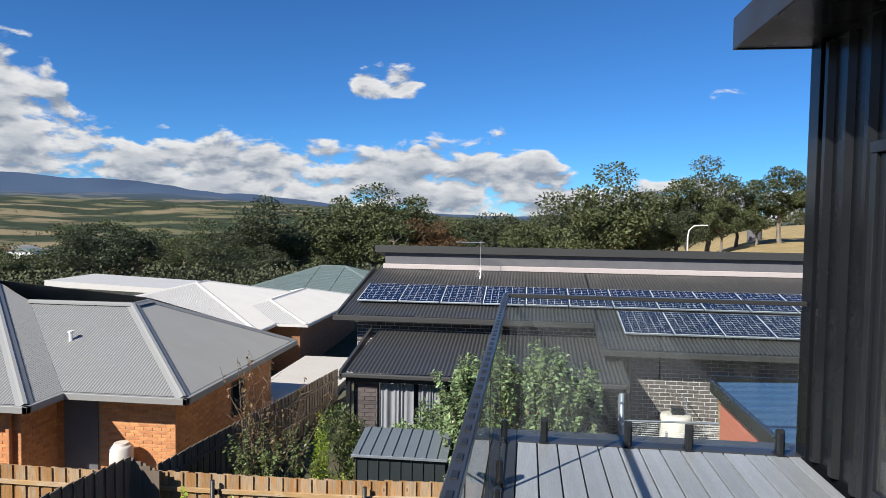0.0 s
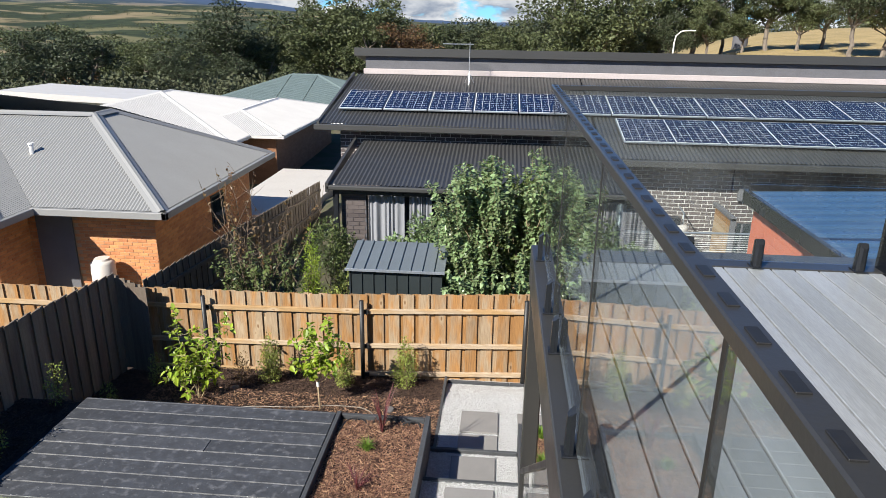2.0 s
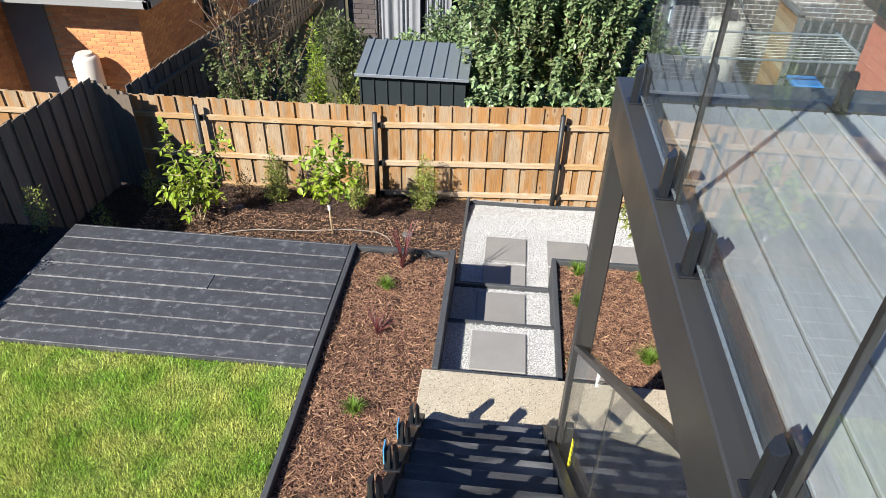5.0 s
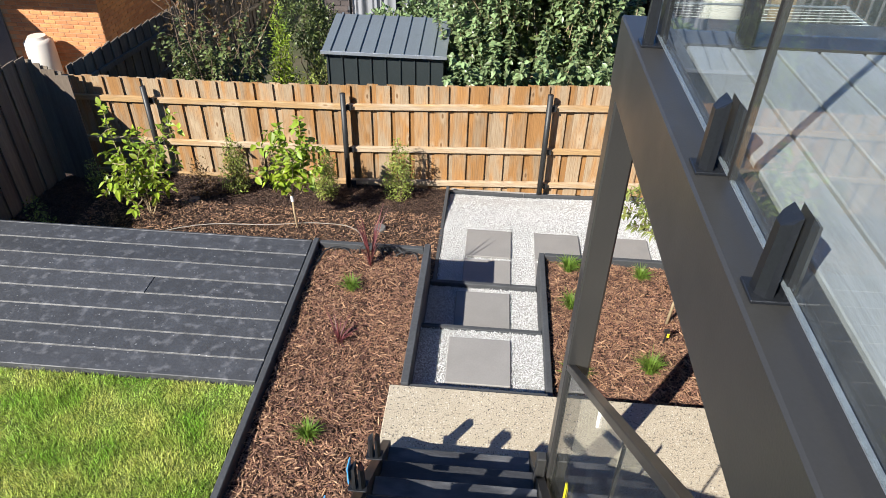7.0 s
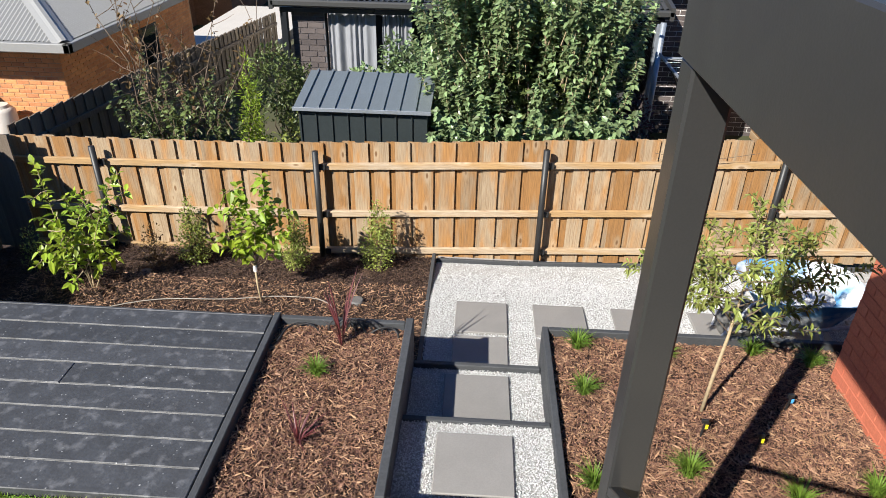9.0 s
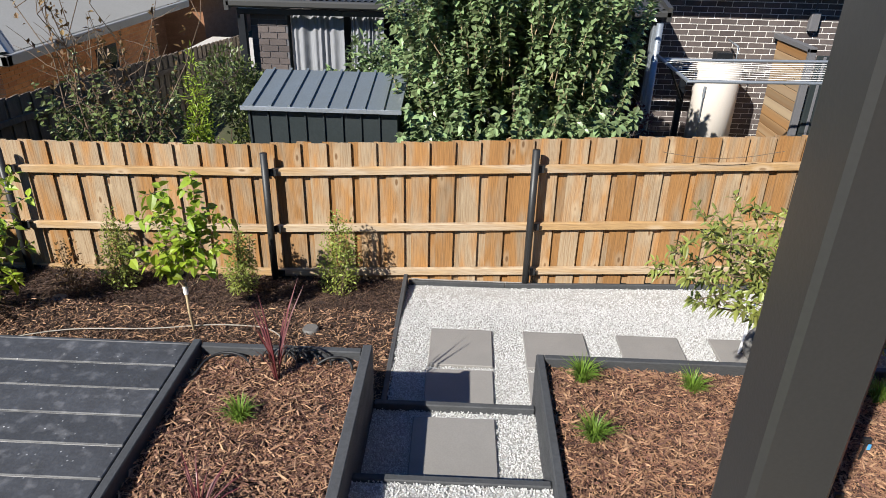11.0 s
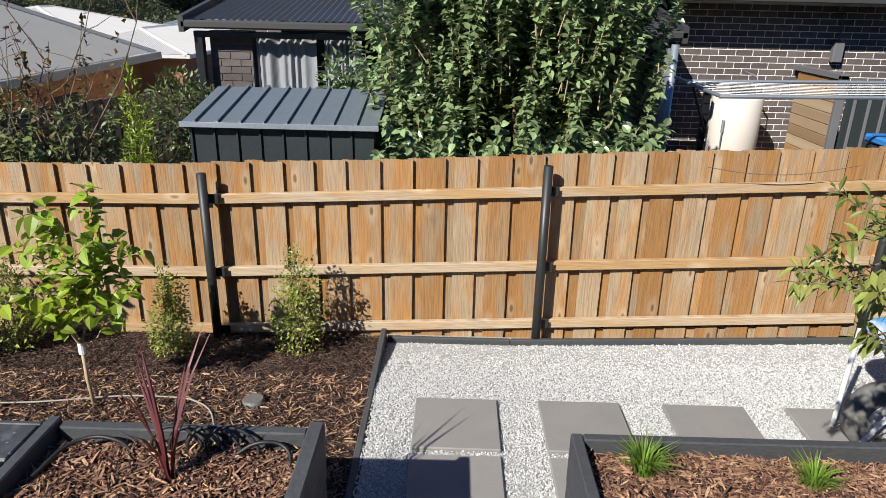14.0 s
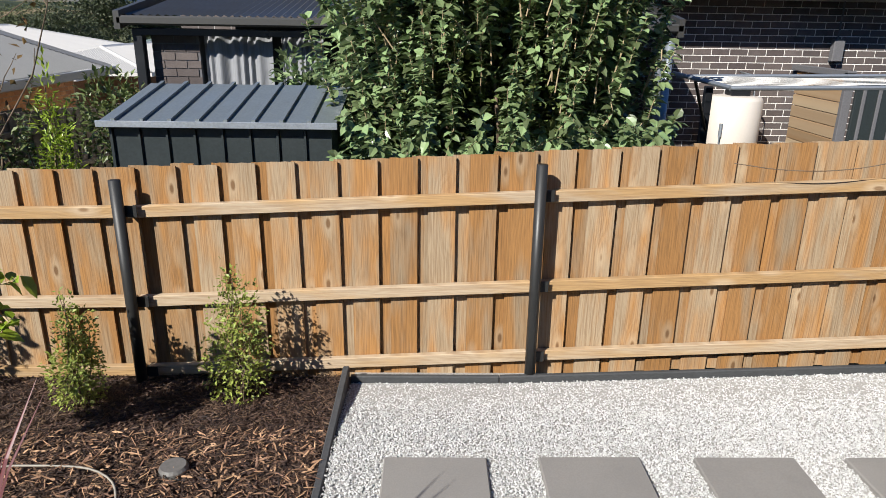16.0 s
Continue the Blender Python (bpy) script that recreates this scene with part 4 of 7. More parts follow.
for a in (3.92, 1.26):
    fr.cbox(1.965, a - 0.06, 3.05, 2.10, a, 4.94, 0.004)
fr.cbox(1.965, 1.2, 4.94, 2.10, 3.93, 5.005, 0.004).cbox(1.965, 1.2, 3.0, 2.10, 3.93, 3.05, 0.004)
part("frame", fr, M_FRAME, door)
leaf = MB()
for a, b in ((3.79, 3.855), (3.00, 3.10)):
    leaf.cbox(1.985, a, 3.055, 2.03, b, 4.935, 0.004)
leaf.cbox(1.985, 3.10, 4.87, 2.03, 3.79, 4.935, 0.004).cbox(1.985, 3.10, 3.055, 2.03, 3.79, 3.15, 0.004)
part("sash", leaf, M_FRAME, door)
fix = MB()
for a, b in ((2.90, 2.965), (1.265, 1.33)):
    fix.cbox(2.035, a, 3.055, 2.08, b, 4.935, 0.004)
fix.cbox(2.035, 1.33, 4.88, 2.08, 2.90, 4.935, 0.004).cbox(2.035, 1.33, 3.055, 2.08, 2.90, 3.13, 0.004)
part("sash", fix, M_FRAME, door)
part("screen", MB().box(2.006, 3.10, 3.15, 2.012, 3.79, 4.87), M_FLYSCREEN, door, "grey fly screen").visible_shadow = False
part("pane", MB().box(2.054, 1.33, 3.13, 2.062, 2.90, 4.88), M_DOORGLASS, door, "tinted glass pane").visible_shadow = False
for i in range(6):
    part("safety_mark", MB().box(2.0505, 2.82 - i * 0.075, 3.93, 2.0525, 2.865 - i * 0.075, 3.965), M_WHITE, door, "small white safety mark")
part("handle", MB().cbox(1.968, 3.868, 4.03, 1.984, 3.895, 4.13, 0.006), M_GALV, door)
rod = part("track_rod", MB().tube([(2.10, 3.70, 3.1), (2.10, 3.70, 4.78)], 0.009, 8), M_WHITE, door, "white lock rod")
for z in (3.14, 3.62, 4.0):
    part("bracket", MB().cbox(2.085, 3.68, z - 0.035, 2.115, 3.72, z + 0.035, 0.004), M_WHITE, rod)
room = MB().box(2.14, -3.0, 2.9, 7.0, 4.6, 3.0)
solo("floor", room, M_INFLOOR, "floor of the room behind the sliding door", "floor", kind="structure")
solo("wall_room", MB().box(7.0, -3.0, 3.0, 7.1, 4.6, 5.7).box(2.2, -3.1, 3.0, 7.0, -3.0, 5.7), M_ROOMWALL, "dim interior walls behind the glass", "wall", kind="structure")
solo("wall_south", MB().box(-1.3, -3.15, -0.1, 2.03, -3.0, 5.7), M_CLAD, "black clad wall closing the deck", "wall", kind="structure")

low = thing("wall_lower", "salmon painted brick wall of the lower storey", "wall", kind="structure")
part("core", MB().box(2.22, -3.0, -1.1, 9.0, 7.44, 2.72), M_SALMON, low)
low_roof = thing("roof_lower", "steel roof over the lower storey, tinted blue with painted sky reflection", "roof", kind="structure")
part("sheet", MB().add([(2.17, 4.815, 2.81), (9, 4.815, 3.05), (9, 7.50, 3.05), (2.17, 7.50, 2.81), (2.17, 4.815, 2.78), (9, 4.815, 3.02), (9, 7.50, 3.02), (2.17, 7.50, 2.78)],
                       [(0, 1, 2, 3), (4, 7, 6, 5), (0, 4, 5, 1), (1, 5, 6, 2), (2, 6, 7, 3), (3, 7, 4, 0)]), M_ROOFSKY, low_roof)
for i in range(12):
    y = 4.9 + i * 0.232
    rb = MB().add([(2.18, y - 0.018, 2.811), (8.9, y - 0.018, 3.047), (8.9, y + 0.018, 3.047), (2.18, y + 0.018, 2.811), (2.18, y - 0.009, 2.84), (8.9, y - 0.009, 3.076), (8.9, y + 0.009, 3.076), (2.18, y + 0.009, 2.84)],
                  [(4, 5, 6, 7), (0, 1, 5, 4), (2, 3, 7, 6), (0, 4, 7, 3), (1, 2, 6, 5)])
    part("rib", rb, M_ROOFSKY, low_roof)
part("barge", MB().cbox(2.12, 4.815, 2.72, 2.169, 7.52, 2.845, 0.003), M_CLAD, low_roof)
part("barge", MB().cbox(2.17, 7.501, 2.72, 9.0, 7.53, 2.9, 0.003), M_CLAD, low_roof)


# ---- neighbouring houses ----
def corrugated(mb, poly, pitch=0.08, amp=0.009, per=4):
    """A sheet of corrugated steel over a flat convex polygon, its waves running up the slope."""
    P = [Vector(p) for p in poly]
    nrm = Vector((0, 0, 0))
    for i in range(len(P)):
        a, b = P[i] - P[0], P[(i + 1) % len(P)] - P[0]
        nrm += a.cross(b)
    nrm.normalize()
    if nrm.z < 0:
        nrm = -nrm
    up = (Vector((0, 0, 1)) - nrm * nrm.z).normalized()
    ac = up.cross(nrm)
    uv = [((p - P[0]).dot(ac), (p - P[0]).dot(up)) for p in P]
    u0, u1 = min(u for u, v in uv), max(u for u, v in uv)
    n = max(2, int((u1 - u0) / pitch * per))
    prev = None
    for i in range(n + 1):
        u = u0 + (u1 - u0) * (i + 0.0) / n
        u = min(max(u, u0 + 1e-4), u1 - 1e-4)
        hits = []
        for (ua, va), (ub, vb) in zip(uv, uv[1:] + uv[:1]):
            if (ua - u) * (ub - u) < 0:
                hits.append(va + (vb - va) * (u - ua) / (ub - ua))
        if len(hits) < 2:
            prev = None
            continue
        off = nrm * amp * math.cos(math.tau * i / per)
        mb.v += [tuple(P[0] + ac * u + up * h + off) for h in (min(hits), max(hits))]
        k = len(mb.v)
        if prev is not None:
            mb.f.append((prev - 2, k - 2, k - 1, prev - 1))
        prev = k
    return mb


def ridge_cap(mb, a, b, r=0.07):
    a, b = Vector(a), Vector(b)
    d = (b - a).normalized()
    s = d.cross(Vector((0, 0, 1))).normalized()
    u = s.cross(d)
    ring = [(-2.0, -0.5), (-1.0, 0.0), (-0.4, 0.45), (0.4, 0.45), (1.0, 0.0), (2.0, -0.5)]
    k = len(mb.v)
    for p in (a, b):
        mb.v += [tuple(p + s * q * r + u * w * r) for q, w in ring]
    mb.f += [(k + i, k + i + 1, k + i + 7, k + i + 6) for i in range(5)]
    return mb


def brick_field(parent, origin, along, normal, length, height, picks, mat_part, mat_rest, holes=(), proud=0.008, bw=0.24, bh=0.086):
    """Stretcher-bond bricks proud of a wall's mortar face. Those with picks(s, z) true are parts, the others one mesh."""
    along, normal, origin = Vector(along), Vector(normal), Vector(origin)
    rest = MB()
    up = Vector((0, 0, 1))
    base = Matrix((along, normal, up)).transposed().to_4x4()
    full = MB().cbox(-(bw - 0.010) / 2, -0.01, -(bh - 0.010) / 2, (bw - 0.010) / 2, proud, (bh - 0.010) / 2, 0.003).fixed("brick", mat_part)
    count = 0
    for r in range(int(height / bh)):
        z = (r + 0.5) * bh
        s = (-0.5 if r % 2 else 0.0) * bw
        while s < length:
            a, b = max(s + 0.005, 0.0), min(s + bw - 0.005, length)
            if b - a > 0.03:
                c = (a + b) / 2
                if not any(h0 < c < h1 and k0 < z < k1 for h0, h1, k0, k1 in holes):
                    m = Matrix.Translation(origin + along * c + up * z) @ base
                    if b - a > bw - 0.012 and picks(c, z) and count < 300:
                        ob = new("brick", full)
                        ob.parent = parent
                        ob.matrix_basis = m
                        count += 1
                    else:
                        h = (b - a) / 2
                        rest.box(-h, -0.01, -(bh - 0.01) / 2, h, proud, (bh - 0.01) / 2, m)
            s += bw
    if rest.v:
        ob = part("brickwork", rest, mat_rest, parent)
        ob["kind"] = "stuff"


FAR = 1.3
PIVOT = Vector((0.143, -0.013, 4.576))
away = Matrix.Translation(PIVOT * (1 - FAR)) @ Matrix.Scale(FAR, 4)
h1 = thing("brick_house", "single storey orange brick house with grey corrugated hip roof", "house")
EZ = 1.2
ap1, ap2 = (-8.58, 14.13, 2.5), (-8.58, 14.77, 2.5)
r1 = MB()
corrugated(r1, [(-6.0, 11.55, EZ), (-8.4, 11.55, EZ), (-11.10, 14.13, 2.5), ap1], 0.08 / FAR, 0.009 / FAR)
corrugated(r1, [(-6.0, 11.55, EZ), ap1, ap2, (-6.0, 17.35, EZ)], 0.08 / FAR, 0.009 / FAR)
corrugated(r1, [(-8.4, 10.6, EZ), (-12.1, 14.2, 3.0), (-11.10, 14.13, 2.5), (-8.4, 11.55, EZ)], 0.08 / FAR, 0.009 / FAR)
corrugated(r1, [(-8.4, 10.6, EZ), (-19.0, 10.6, EZ), (-15.3, 14.2, 3.0), (-12.1, 14.2, 3.0)], 0.08 / FAR, 0.009 / FAR)
corrugated(r1, [(-6.0, 17.35, EZ), ap2, (-12.1, 14.2, 3.0), (-15.3, 14.2, 3.0), (-19.0, 17.9, EZ)], 0.08 / FAR, 0.009 / FAR)
roof_h1 = part("roof", r1, M_ROOFGREY, h1, "grey corrugated steel roof")
rc = MB()
for a, b in (((-6.0, 11.55, EZ), ap1), (ap1, (-11.1, 14.13, 2.5)), (ap1, ap2), ((-6, 17.35, EZ), ap2), ((-8.4, 10.6, EZ), (-12.1, 14.2, 3.0)), ((-12.1, 14.2, 3.0), (-15.3, 14.2, 3.0))):
    ridge_cap(rc, a, b)
part("ridge_cap", rc, M_ROOFGREY, roof_h1, "folded steel ridge capping")
gu = MB()
for x0, y0, x1, y1 in ((-8.4, 11.45, -5.9, 11.55), (-5.99, 11.45, -5.9, 17.4), (-8.4, 10.5, -8.3, 11.45), (-19, 10.5, -8.3, 10.6)):
    gu.cbox(x0, y0, EZ - 0.13, x1, y1, EZ - 0.005, 0.008)
part("gutter", gu, M_ROOFGREY, h1, "grey steel gutter")
part("soffit", MB().box(-19, 10.6, EZ - 0.12, -8.4, 17.3, EZ - 0.10).box(-8.4, 11.55, EZ - 0.12, -6.0, 17.3, EZ - 0.10), M_ROOFGREY, h1)
part("wall", MB().box(-6.9, 12.05, -1.2, -6.45, 16.9, EZ - 0.12).box(-8.9, 12.05, -1.2, -6.9, 12.3, EZ - 0.12).box(-9.2, 11.1, -1.2, -8.9, 12.3, EZ - 0.12).box(-19, 11.1, -1.2, -9.2, 11.35, EZ - 0.12), M_MORTAROR, h1, "buff mortar wall core")
wallp = part("side_door", MB().cbox(-8.72, 12.0, -1.15, -8.02, 12.046, 0.98, 0.004), M_GREYWALL, h1, "grey flush side door")
win = part("window", MB().cbox(-11.6, 11.06, -0.5, -10.1, 11.096, 0.75, 0.004), M_WHITE, h1, "white framed window")
part("pane", MB().box(-11.52, 11.05, -0.44, -10.18, 11.058, 0.69), M_ROOFTEAL, win)
part("sill", MB().cbox(-11.65, 11.0, -0.60, -10.05, 11.09, -0.51, 0.004), M_BRICKOR_S, win)
part("downpipe", MB().cbox(-9.12, 10.98, -1.1, -9.04, 11.06, EZ - 0.14, 0.01), M_BRICKOR_S, h1, "brown painted downpipe")
brick_field(h1, (-6.45, 12.05, -1.15), (-1, 0, 0), (0, -1, 0), 2.45, 2.2, lambda s, z: s < 1.6 and z > 0.5, M_BRICKOR, M_BRICKOR_S, [(1.55, 2.3, 0, 2.15)], bw=0.24 / FAR, bh=0.086 / FAR, proud=0.008 / FAR)
brick_field(h1, (-6.45, 12.05, -1.15), (0, 1, 0), (1, 0, 0), 4.8, 2.2, lambda s, z: False, M_BRICKOR, M_BRICKOR_S, bw=0.24 / FAR, bh=0.086 / FAR, proud=0.008 / FAR)
brick_field(h1, (-8.9, 11.1, -1.15), (0, 1, 0), (1, 0, 0), 0.95, 2.2, lambda s, z: False, M_BRICKOR, M_BRICKOR_S, bw=0.24 / FAR, bh=0.086 / FAR, proud=0.008 / FAR)
brick_field(h1, (-8.9, 11.1, -1.15), (-1, 0, 0), (0, -1, 0), 5.5, 2.2, lambda s, z: False, M_BRICKOR, M_BRICKOR_S, [(1.15, 2.75, 0.5, 2.0)], bw=0.24 / FAR, bh=0.086 / FAR, proud=0.008 / FAR)
for y0, y1, z0, z1 in ((14.5, 15.2, -0.1, 0.72),):
    wn2 = part("window", MB().cbox(-6.452, y0, z0, -6.425, y1, z1, 0.004), M_FRAME, h1, "dark framed side window")
    part("pane", MB().box(-6.424, y0 + 0.05, z0 + 0.05, -6.418, y1 - 0.05, z1 - 0.05), M_DOORGLASS, wn2)
vent = part("roof_vent", MB().tube([(-9.2, 12.9, 1.80), (-9.2, 12.9, 2.05)], 0.04, 10).tube([(-9.2, 12.9, 2.05), (-9.2, 12.9, 2.08)], 0.06, 10), M_WHITE, h1, "small white roof vent pipe")
wh = thing("water_heater", "white cylindrical gas water heater against the orange bricks", "water heater")
part("tank", MB().tube([(-7.35, 11.72, -1.1), (-7.35, 11.72, 0.14), (-7.35, 11.72, 0.19)], [0.21, 0.21, 0.16], 24), M_TANK, wh, "", True)
part("lid", MB().tube([(-7.35, 11.72, 0.19), (-7.35, 11.72, 0.23)], [0.15, 0.13], 24), M_TANK, wh)
path_ob = solo("side_path", MB().box(-9.0, 10.9, -1.4, -6.0, 12.05, -1.08).box(-6.4, 12.05, -1.4, -5.75, 17, -1.08), M_FLOORLITE, "pale concrete path beside the brick house", "path", kind="structure")
for ob in (h1, wh, path_ob):
    ob.matrix_basis = away
solo("driveway", MB().box(-9.9, 22.3, -4.0, -6.9, 30, -1.97), M_FLOORLITE, "sunlit pale concrete driveway between houses", "driveway", kind="structure")

# pale roofed house behind


def hip(x0, y0, x1, y1, ez, pitch):
    """The faces and the ridge and hip lines of a hipped roof over a rectangle."""
    w, d = x1 - x0, y1 - y0
    h = min(w, d) / 2
    top = ez + h * pitch
    if w >= d:
        a, b = (x0 + h, y0 + h, top), (x1 - h, y0 + h, top)
    else:
        a, b = (x0 + h, y0 + h, top), (x0 + h, y1 - h, top)
    c = [(x0, y0, ez), (x1, y0, ez), (x1, y1, ez), (x0, y1, ez)]
    if w >= d:
        faces = [[c[0], c[1], b, a], [c[1], c[2], b], [c[2], c[3], a, b], [c[3], c[0], a]]
        lines = [(c[0], a), (c[3], a), (c[1], b), (c[2], b), (a, b)]
    else:
        faces = [[c[0], c[1], a], [c[1], c[2], b, a], [c[2], c[3], b], [c[3], c[0], a, b]]
        lines = [(c[0], a), (c[1], a), (c[2], b), (c[3], b), (a, b)]
    return faces, lines


def simple_house(name, label, blocks, ez, ground, roof_m, wall_m, pitch=0.42, over=0.5):
    h = thing(name, label, "house")
    wm, gm2 = MB(), MB()
    for x0, y0, x1, y1 in blocks:
        faces, lines = hip(x0, y0, x1, y1, ez, pitch)
        for f in faces:
            part("roof_sheet", corrugated(MB(), f), roof_m, h)
        for p, q in lines:
            part("ridge_cap", ridge_cap(MB(), p, q, 0.08), roof_m, h)
        wm.box(x0 + over, y0 + over, ground, x1 - over, y1 - over, ez - 0.02)
        gm2.cbox(x0 - 0.06, y0 - 0.06, ez - 0.14, x1 + 0.06, y0 + 0.02, ez - 0.01, 0.01)
        gm2.cbox(x1 - 0.02, y0 + 0.02, ez - 0.14, x1 + 0.06, y1, ez - 0.01, 0.01)
        gm2.box(x0, y0, ez - 0.05, x1, y1, ez - 0.03)
    part("gutter", gm2, roof_m, h)
    part("wall", wm, wall_m, h)
    return h


simple_house("pale_roof_house", "low brick house with a pale corrugated hip roof", [(-22.5, 27.8, -11.3, 40.0), (-15.5, 29.9, -9.8, 41.0)], -0.5, -3.2, M_ROOFWHITE, M_BRICKFAR, 0.25)
simple_house("sage_roof_house", "far house with a sage green steel roof", [(-22.0, 46.0, -8.0, 58.0), (-9.0, 44.0, -3.2, 53.0)], -1.5, -6, M_ROOFTEAL, M_WHITE, 0.33)
simple_house("dark_roof_house", "low house with a charcoal steel roof", [(-36.0, 27.0, -20.5, 36.0)], -0.6, -4, M_ROOFDK, M_GREYWALL, 0.3)
simple_house("hill_house", "house with grey hip roof below the dry hill", [(30.0, 58.0, 45.0, 72.0)], -0.3, -3, M_ROOFGREY, M_WHITE, 0.27)
fh = thing("flat_roof_house", "white walled house with a pale flat roof", "house")
part("wall", MB().box(-31, 42, -6, -23, 46, -0.5), M_WHITE, fh)
part("roof", MB().prism([(-31.6, -0.5), (-31.6, -0.1), (-22.4, -0.45), (-22.4, -0.8)], "y", 41.3, 46.6), M_ROOFWHITE, fh)
def far_building(x, y, w, d, h, roof_m):
    z = land(x + w / 2, y + d / 2)
    b = thing("far_building", "distant pale low building among trees", "building", "distant buildings")
    part("wall", MB().box(x, y, z - 2, x + w, y + d, z + h), M_WHITE, b)
    part("roof", MB().prism([(x - 0.6, z + h), (x + w + 0.6, z + h), (x + w * 0.7, z + h + w * 0.1), (x + w * 0.3, z + h + w * 0.1)], "y", y - 0.6, y + d + 0.6), roof_m, b)


rnd = random.Random(12)
for x, y, w, d in [(-45, 130, 22, 10), (-58, 118, 14, 9), (-92, 150, 20, 9), (-62, 210, 22, 12), (-5, 150, 18, 9), (-120, 175, 22, 10), (14, 190, 16, 9)]:
    far_building(x, y, w, d, 4.5, rnd.choice((M_ROOFWHITE, M_ROOFTEAL, M_WHITE)))
for _ in range(60):
    dist, az = rnd.uniform(230, 620), radians(rnd.uniform(-44, 2))
    far_building(dist * math.sin(az), dist * math.cos(az), rnd.uniform(10, 18), rnd.uniform(8, 12), rnd.uniform(4.0, 6.0), rnd.choice((M_ROOFWHITE, M_ROOFGREY, M_ROOFTEAL, M_BRICKFAR)))

# charcoal brick house with solar panels
h3 = thing("charcoal_brick_house", "charcoal brick house with dark corrugated roof and upper clerestory", "house")
GZ, TP = 1.77, 0.20
rz3 = lambda y: GZ + (y - 14.75) * TP
LY = 16.35
zt3 = rz3(20.5)
r3 = MB()
corrugated(r3, [(-4.5, LY, rz3(LY)), (1.85, LY, rz3(LY)), (1.85, 20.5, zt3), (-4.4, 20.5, zt3)], 0.09, 0.011)
corrugated(r3, [(1.86, 14.75, GZ), (14.0, 14.75, GZ), (14.0, 20.5, zt3), (1.86, 20.5, zt3)], 0.09, 0.011)
roof_h3 = part("roof", r3, M_ROOFDK, h3, "charcoal corrugated steel roof")
gz2 = rz3(LY)
part("gutter", MB().cbox(-4.6, LY - 0.13, gz2 - 0.14, 1.75, LY, gz2 - 0.012, 0.01), M_ROOFDK, h3, "dark steel gutter")
part("gutter", MB().cbox(1.75, 14.62, GZ - 0.14, 14, 14.75, GZ - 0.012, 0.01), M_ROOFDK, h3, "dark steel gutter")
part("barge", MB().prism([(14.75, GZ - 0.12), (14.75, GZ + 0.03), (LY, gz2 + 0.03), (LY, gz2 - 0.12)], "x", 1.76, 1.855), M_ROOFDK, h3)
part("barge", MB().prism([(LY, gz2 - 0.12), (LY, gz2 + 0.04), (20.5, zt3 + 0.04), (20.5, zt3 - 0.12)], "x", -4.56, -4.5), M_ROOFDK, h3)
part("soffit", MB().box(-4.5, LY, gz2 - 0.12, 1.85, 16.9, gz2 - 0.09).box(1.86, 14.75, GZ - 0.12, 14, 15.4, GZ - 0.09), M_ROOFDK, h3)
part("wall", MB().box(-4.1, 16.75, -1.2, 2.5, 17.0, gz2 - 0.12).box(2.5, 15.28, -1.2, 14, 15.5, GZ - 0.12).box(2.42, 15.5, -1.2, 2.6, 16.75, GZ - 0.12).box(-4.1, 17.0, -1.2, -3.8, 24, gz2 - 0.12), M_MORTARWH, h3, "white mortar wall core")
brick_field(h3, (2.5, 15.28, -1.15), (1, 0, 0), (0, -1, 0), 6.5, 2.80, lambda s, z: 0.3 < s < 3.6 and 0.9 < z < 2.6, M_BRICKDK, M_BRICKDK_S, proud=0.005)
brick_field(h3, (-4.1, 16.75, -1.15), (1, 0, 0), (0, -1, 0), 6.5, 3.15, lambda s, z: False, M_BRICKDK, M_BRICKDK_S, proud=0.005)
brick_field(h3, (2.42, 15.3, -1.15), (0, 1, 0), (-1, 0, 0), 1.4, 2.80, lambda s, z: False, M_BRICKDK, M_BRICKDK_S, proud=0.005)
part("clerestory", MB().box(-4.2, 20.55, 1.5, 18, 24, 3.42), M_GREYWALL, h3, "grey rendered clerestory wall")
part("flashing", MB().cbox(-4.25, 20.47, zt3 - 0.0, 18, 20.54, zt3 + 0.15, 0.01), M_PINKTRIM, h3, "pale flashing strip")
part("upper_roof", MB().prism([(20.42, 3.42), (20.42, 3.64), (25.0, 2.9), (25.0, 2.7)], "x", -4.5, 18.4), M_ROOFDK, h3, "charcoal fascia and flat upper roof")
part("vent_box", MB().cbox(4.76, 15.17, 0.86, 4.90, 15.266, 1.14, 0.01), M_GREYWALL, h3, "grey wall box beside bricks")
part("conduit", MB().tube([(4.83, 15.24, 1.14), (4.83, 15.24, 1.6)], 0.012, 8), M_GREYWALL, h3)

solar_cell = MB()
solar_frame = MB()
PW, PH = 1.06, 1.50
for i in range(6):
    for j in range(10):
        cx0, cy0 = -PW / 2 + 0.028 + i * 0.1755, -PH / 2 + 0.030 + j * 0.1455
        solar_cell.box(cx0, cy0, 0.028, cx0 + 0.169, cy0 + 0.133, 0.031)
sc_me = solar_cell.fixed("cell_sheet", M_SOLAR)
solar_frame.cbox(-PW / 2, -PH / 2, -0.01, PW / 2, PH / 2, 0.027, 0.004)
sf_me = solar_frame.fixed("frame", M_GALV)
tilt = math.degrees(math.atan(TP))
first = thing("solar_panel", "dark blue solar panel with silver frame on the roof", "solar panel", "solar panels")
part("frame", sf_me, None, first, "silver aluminium frame")
part("cell_sheet", sc_me, None, first)
part("backing", MB().box(-PW / 2 + 0.015, -PH / 2 + 0.015, 0.0275, PW / 2 - 0.015, PH / 2 - 0.015, 0.0285), M_WHITE, first, "white backing between cells")


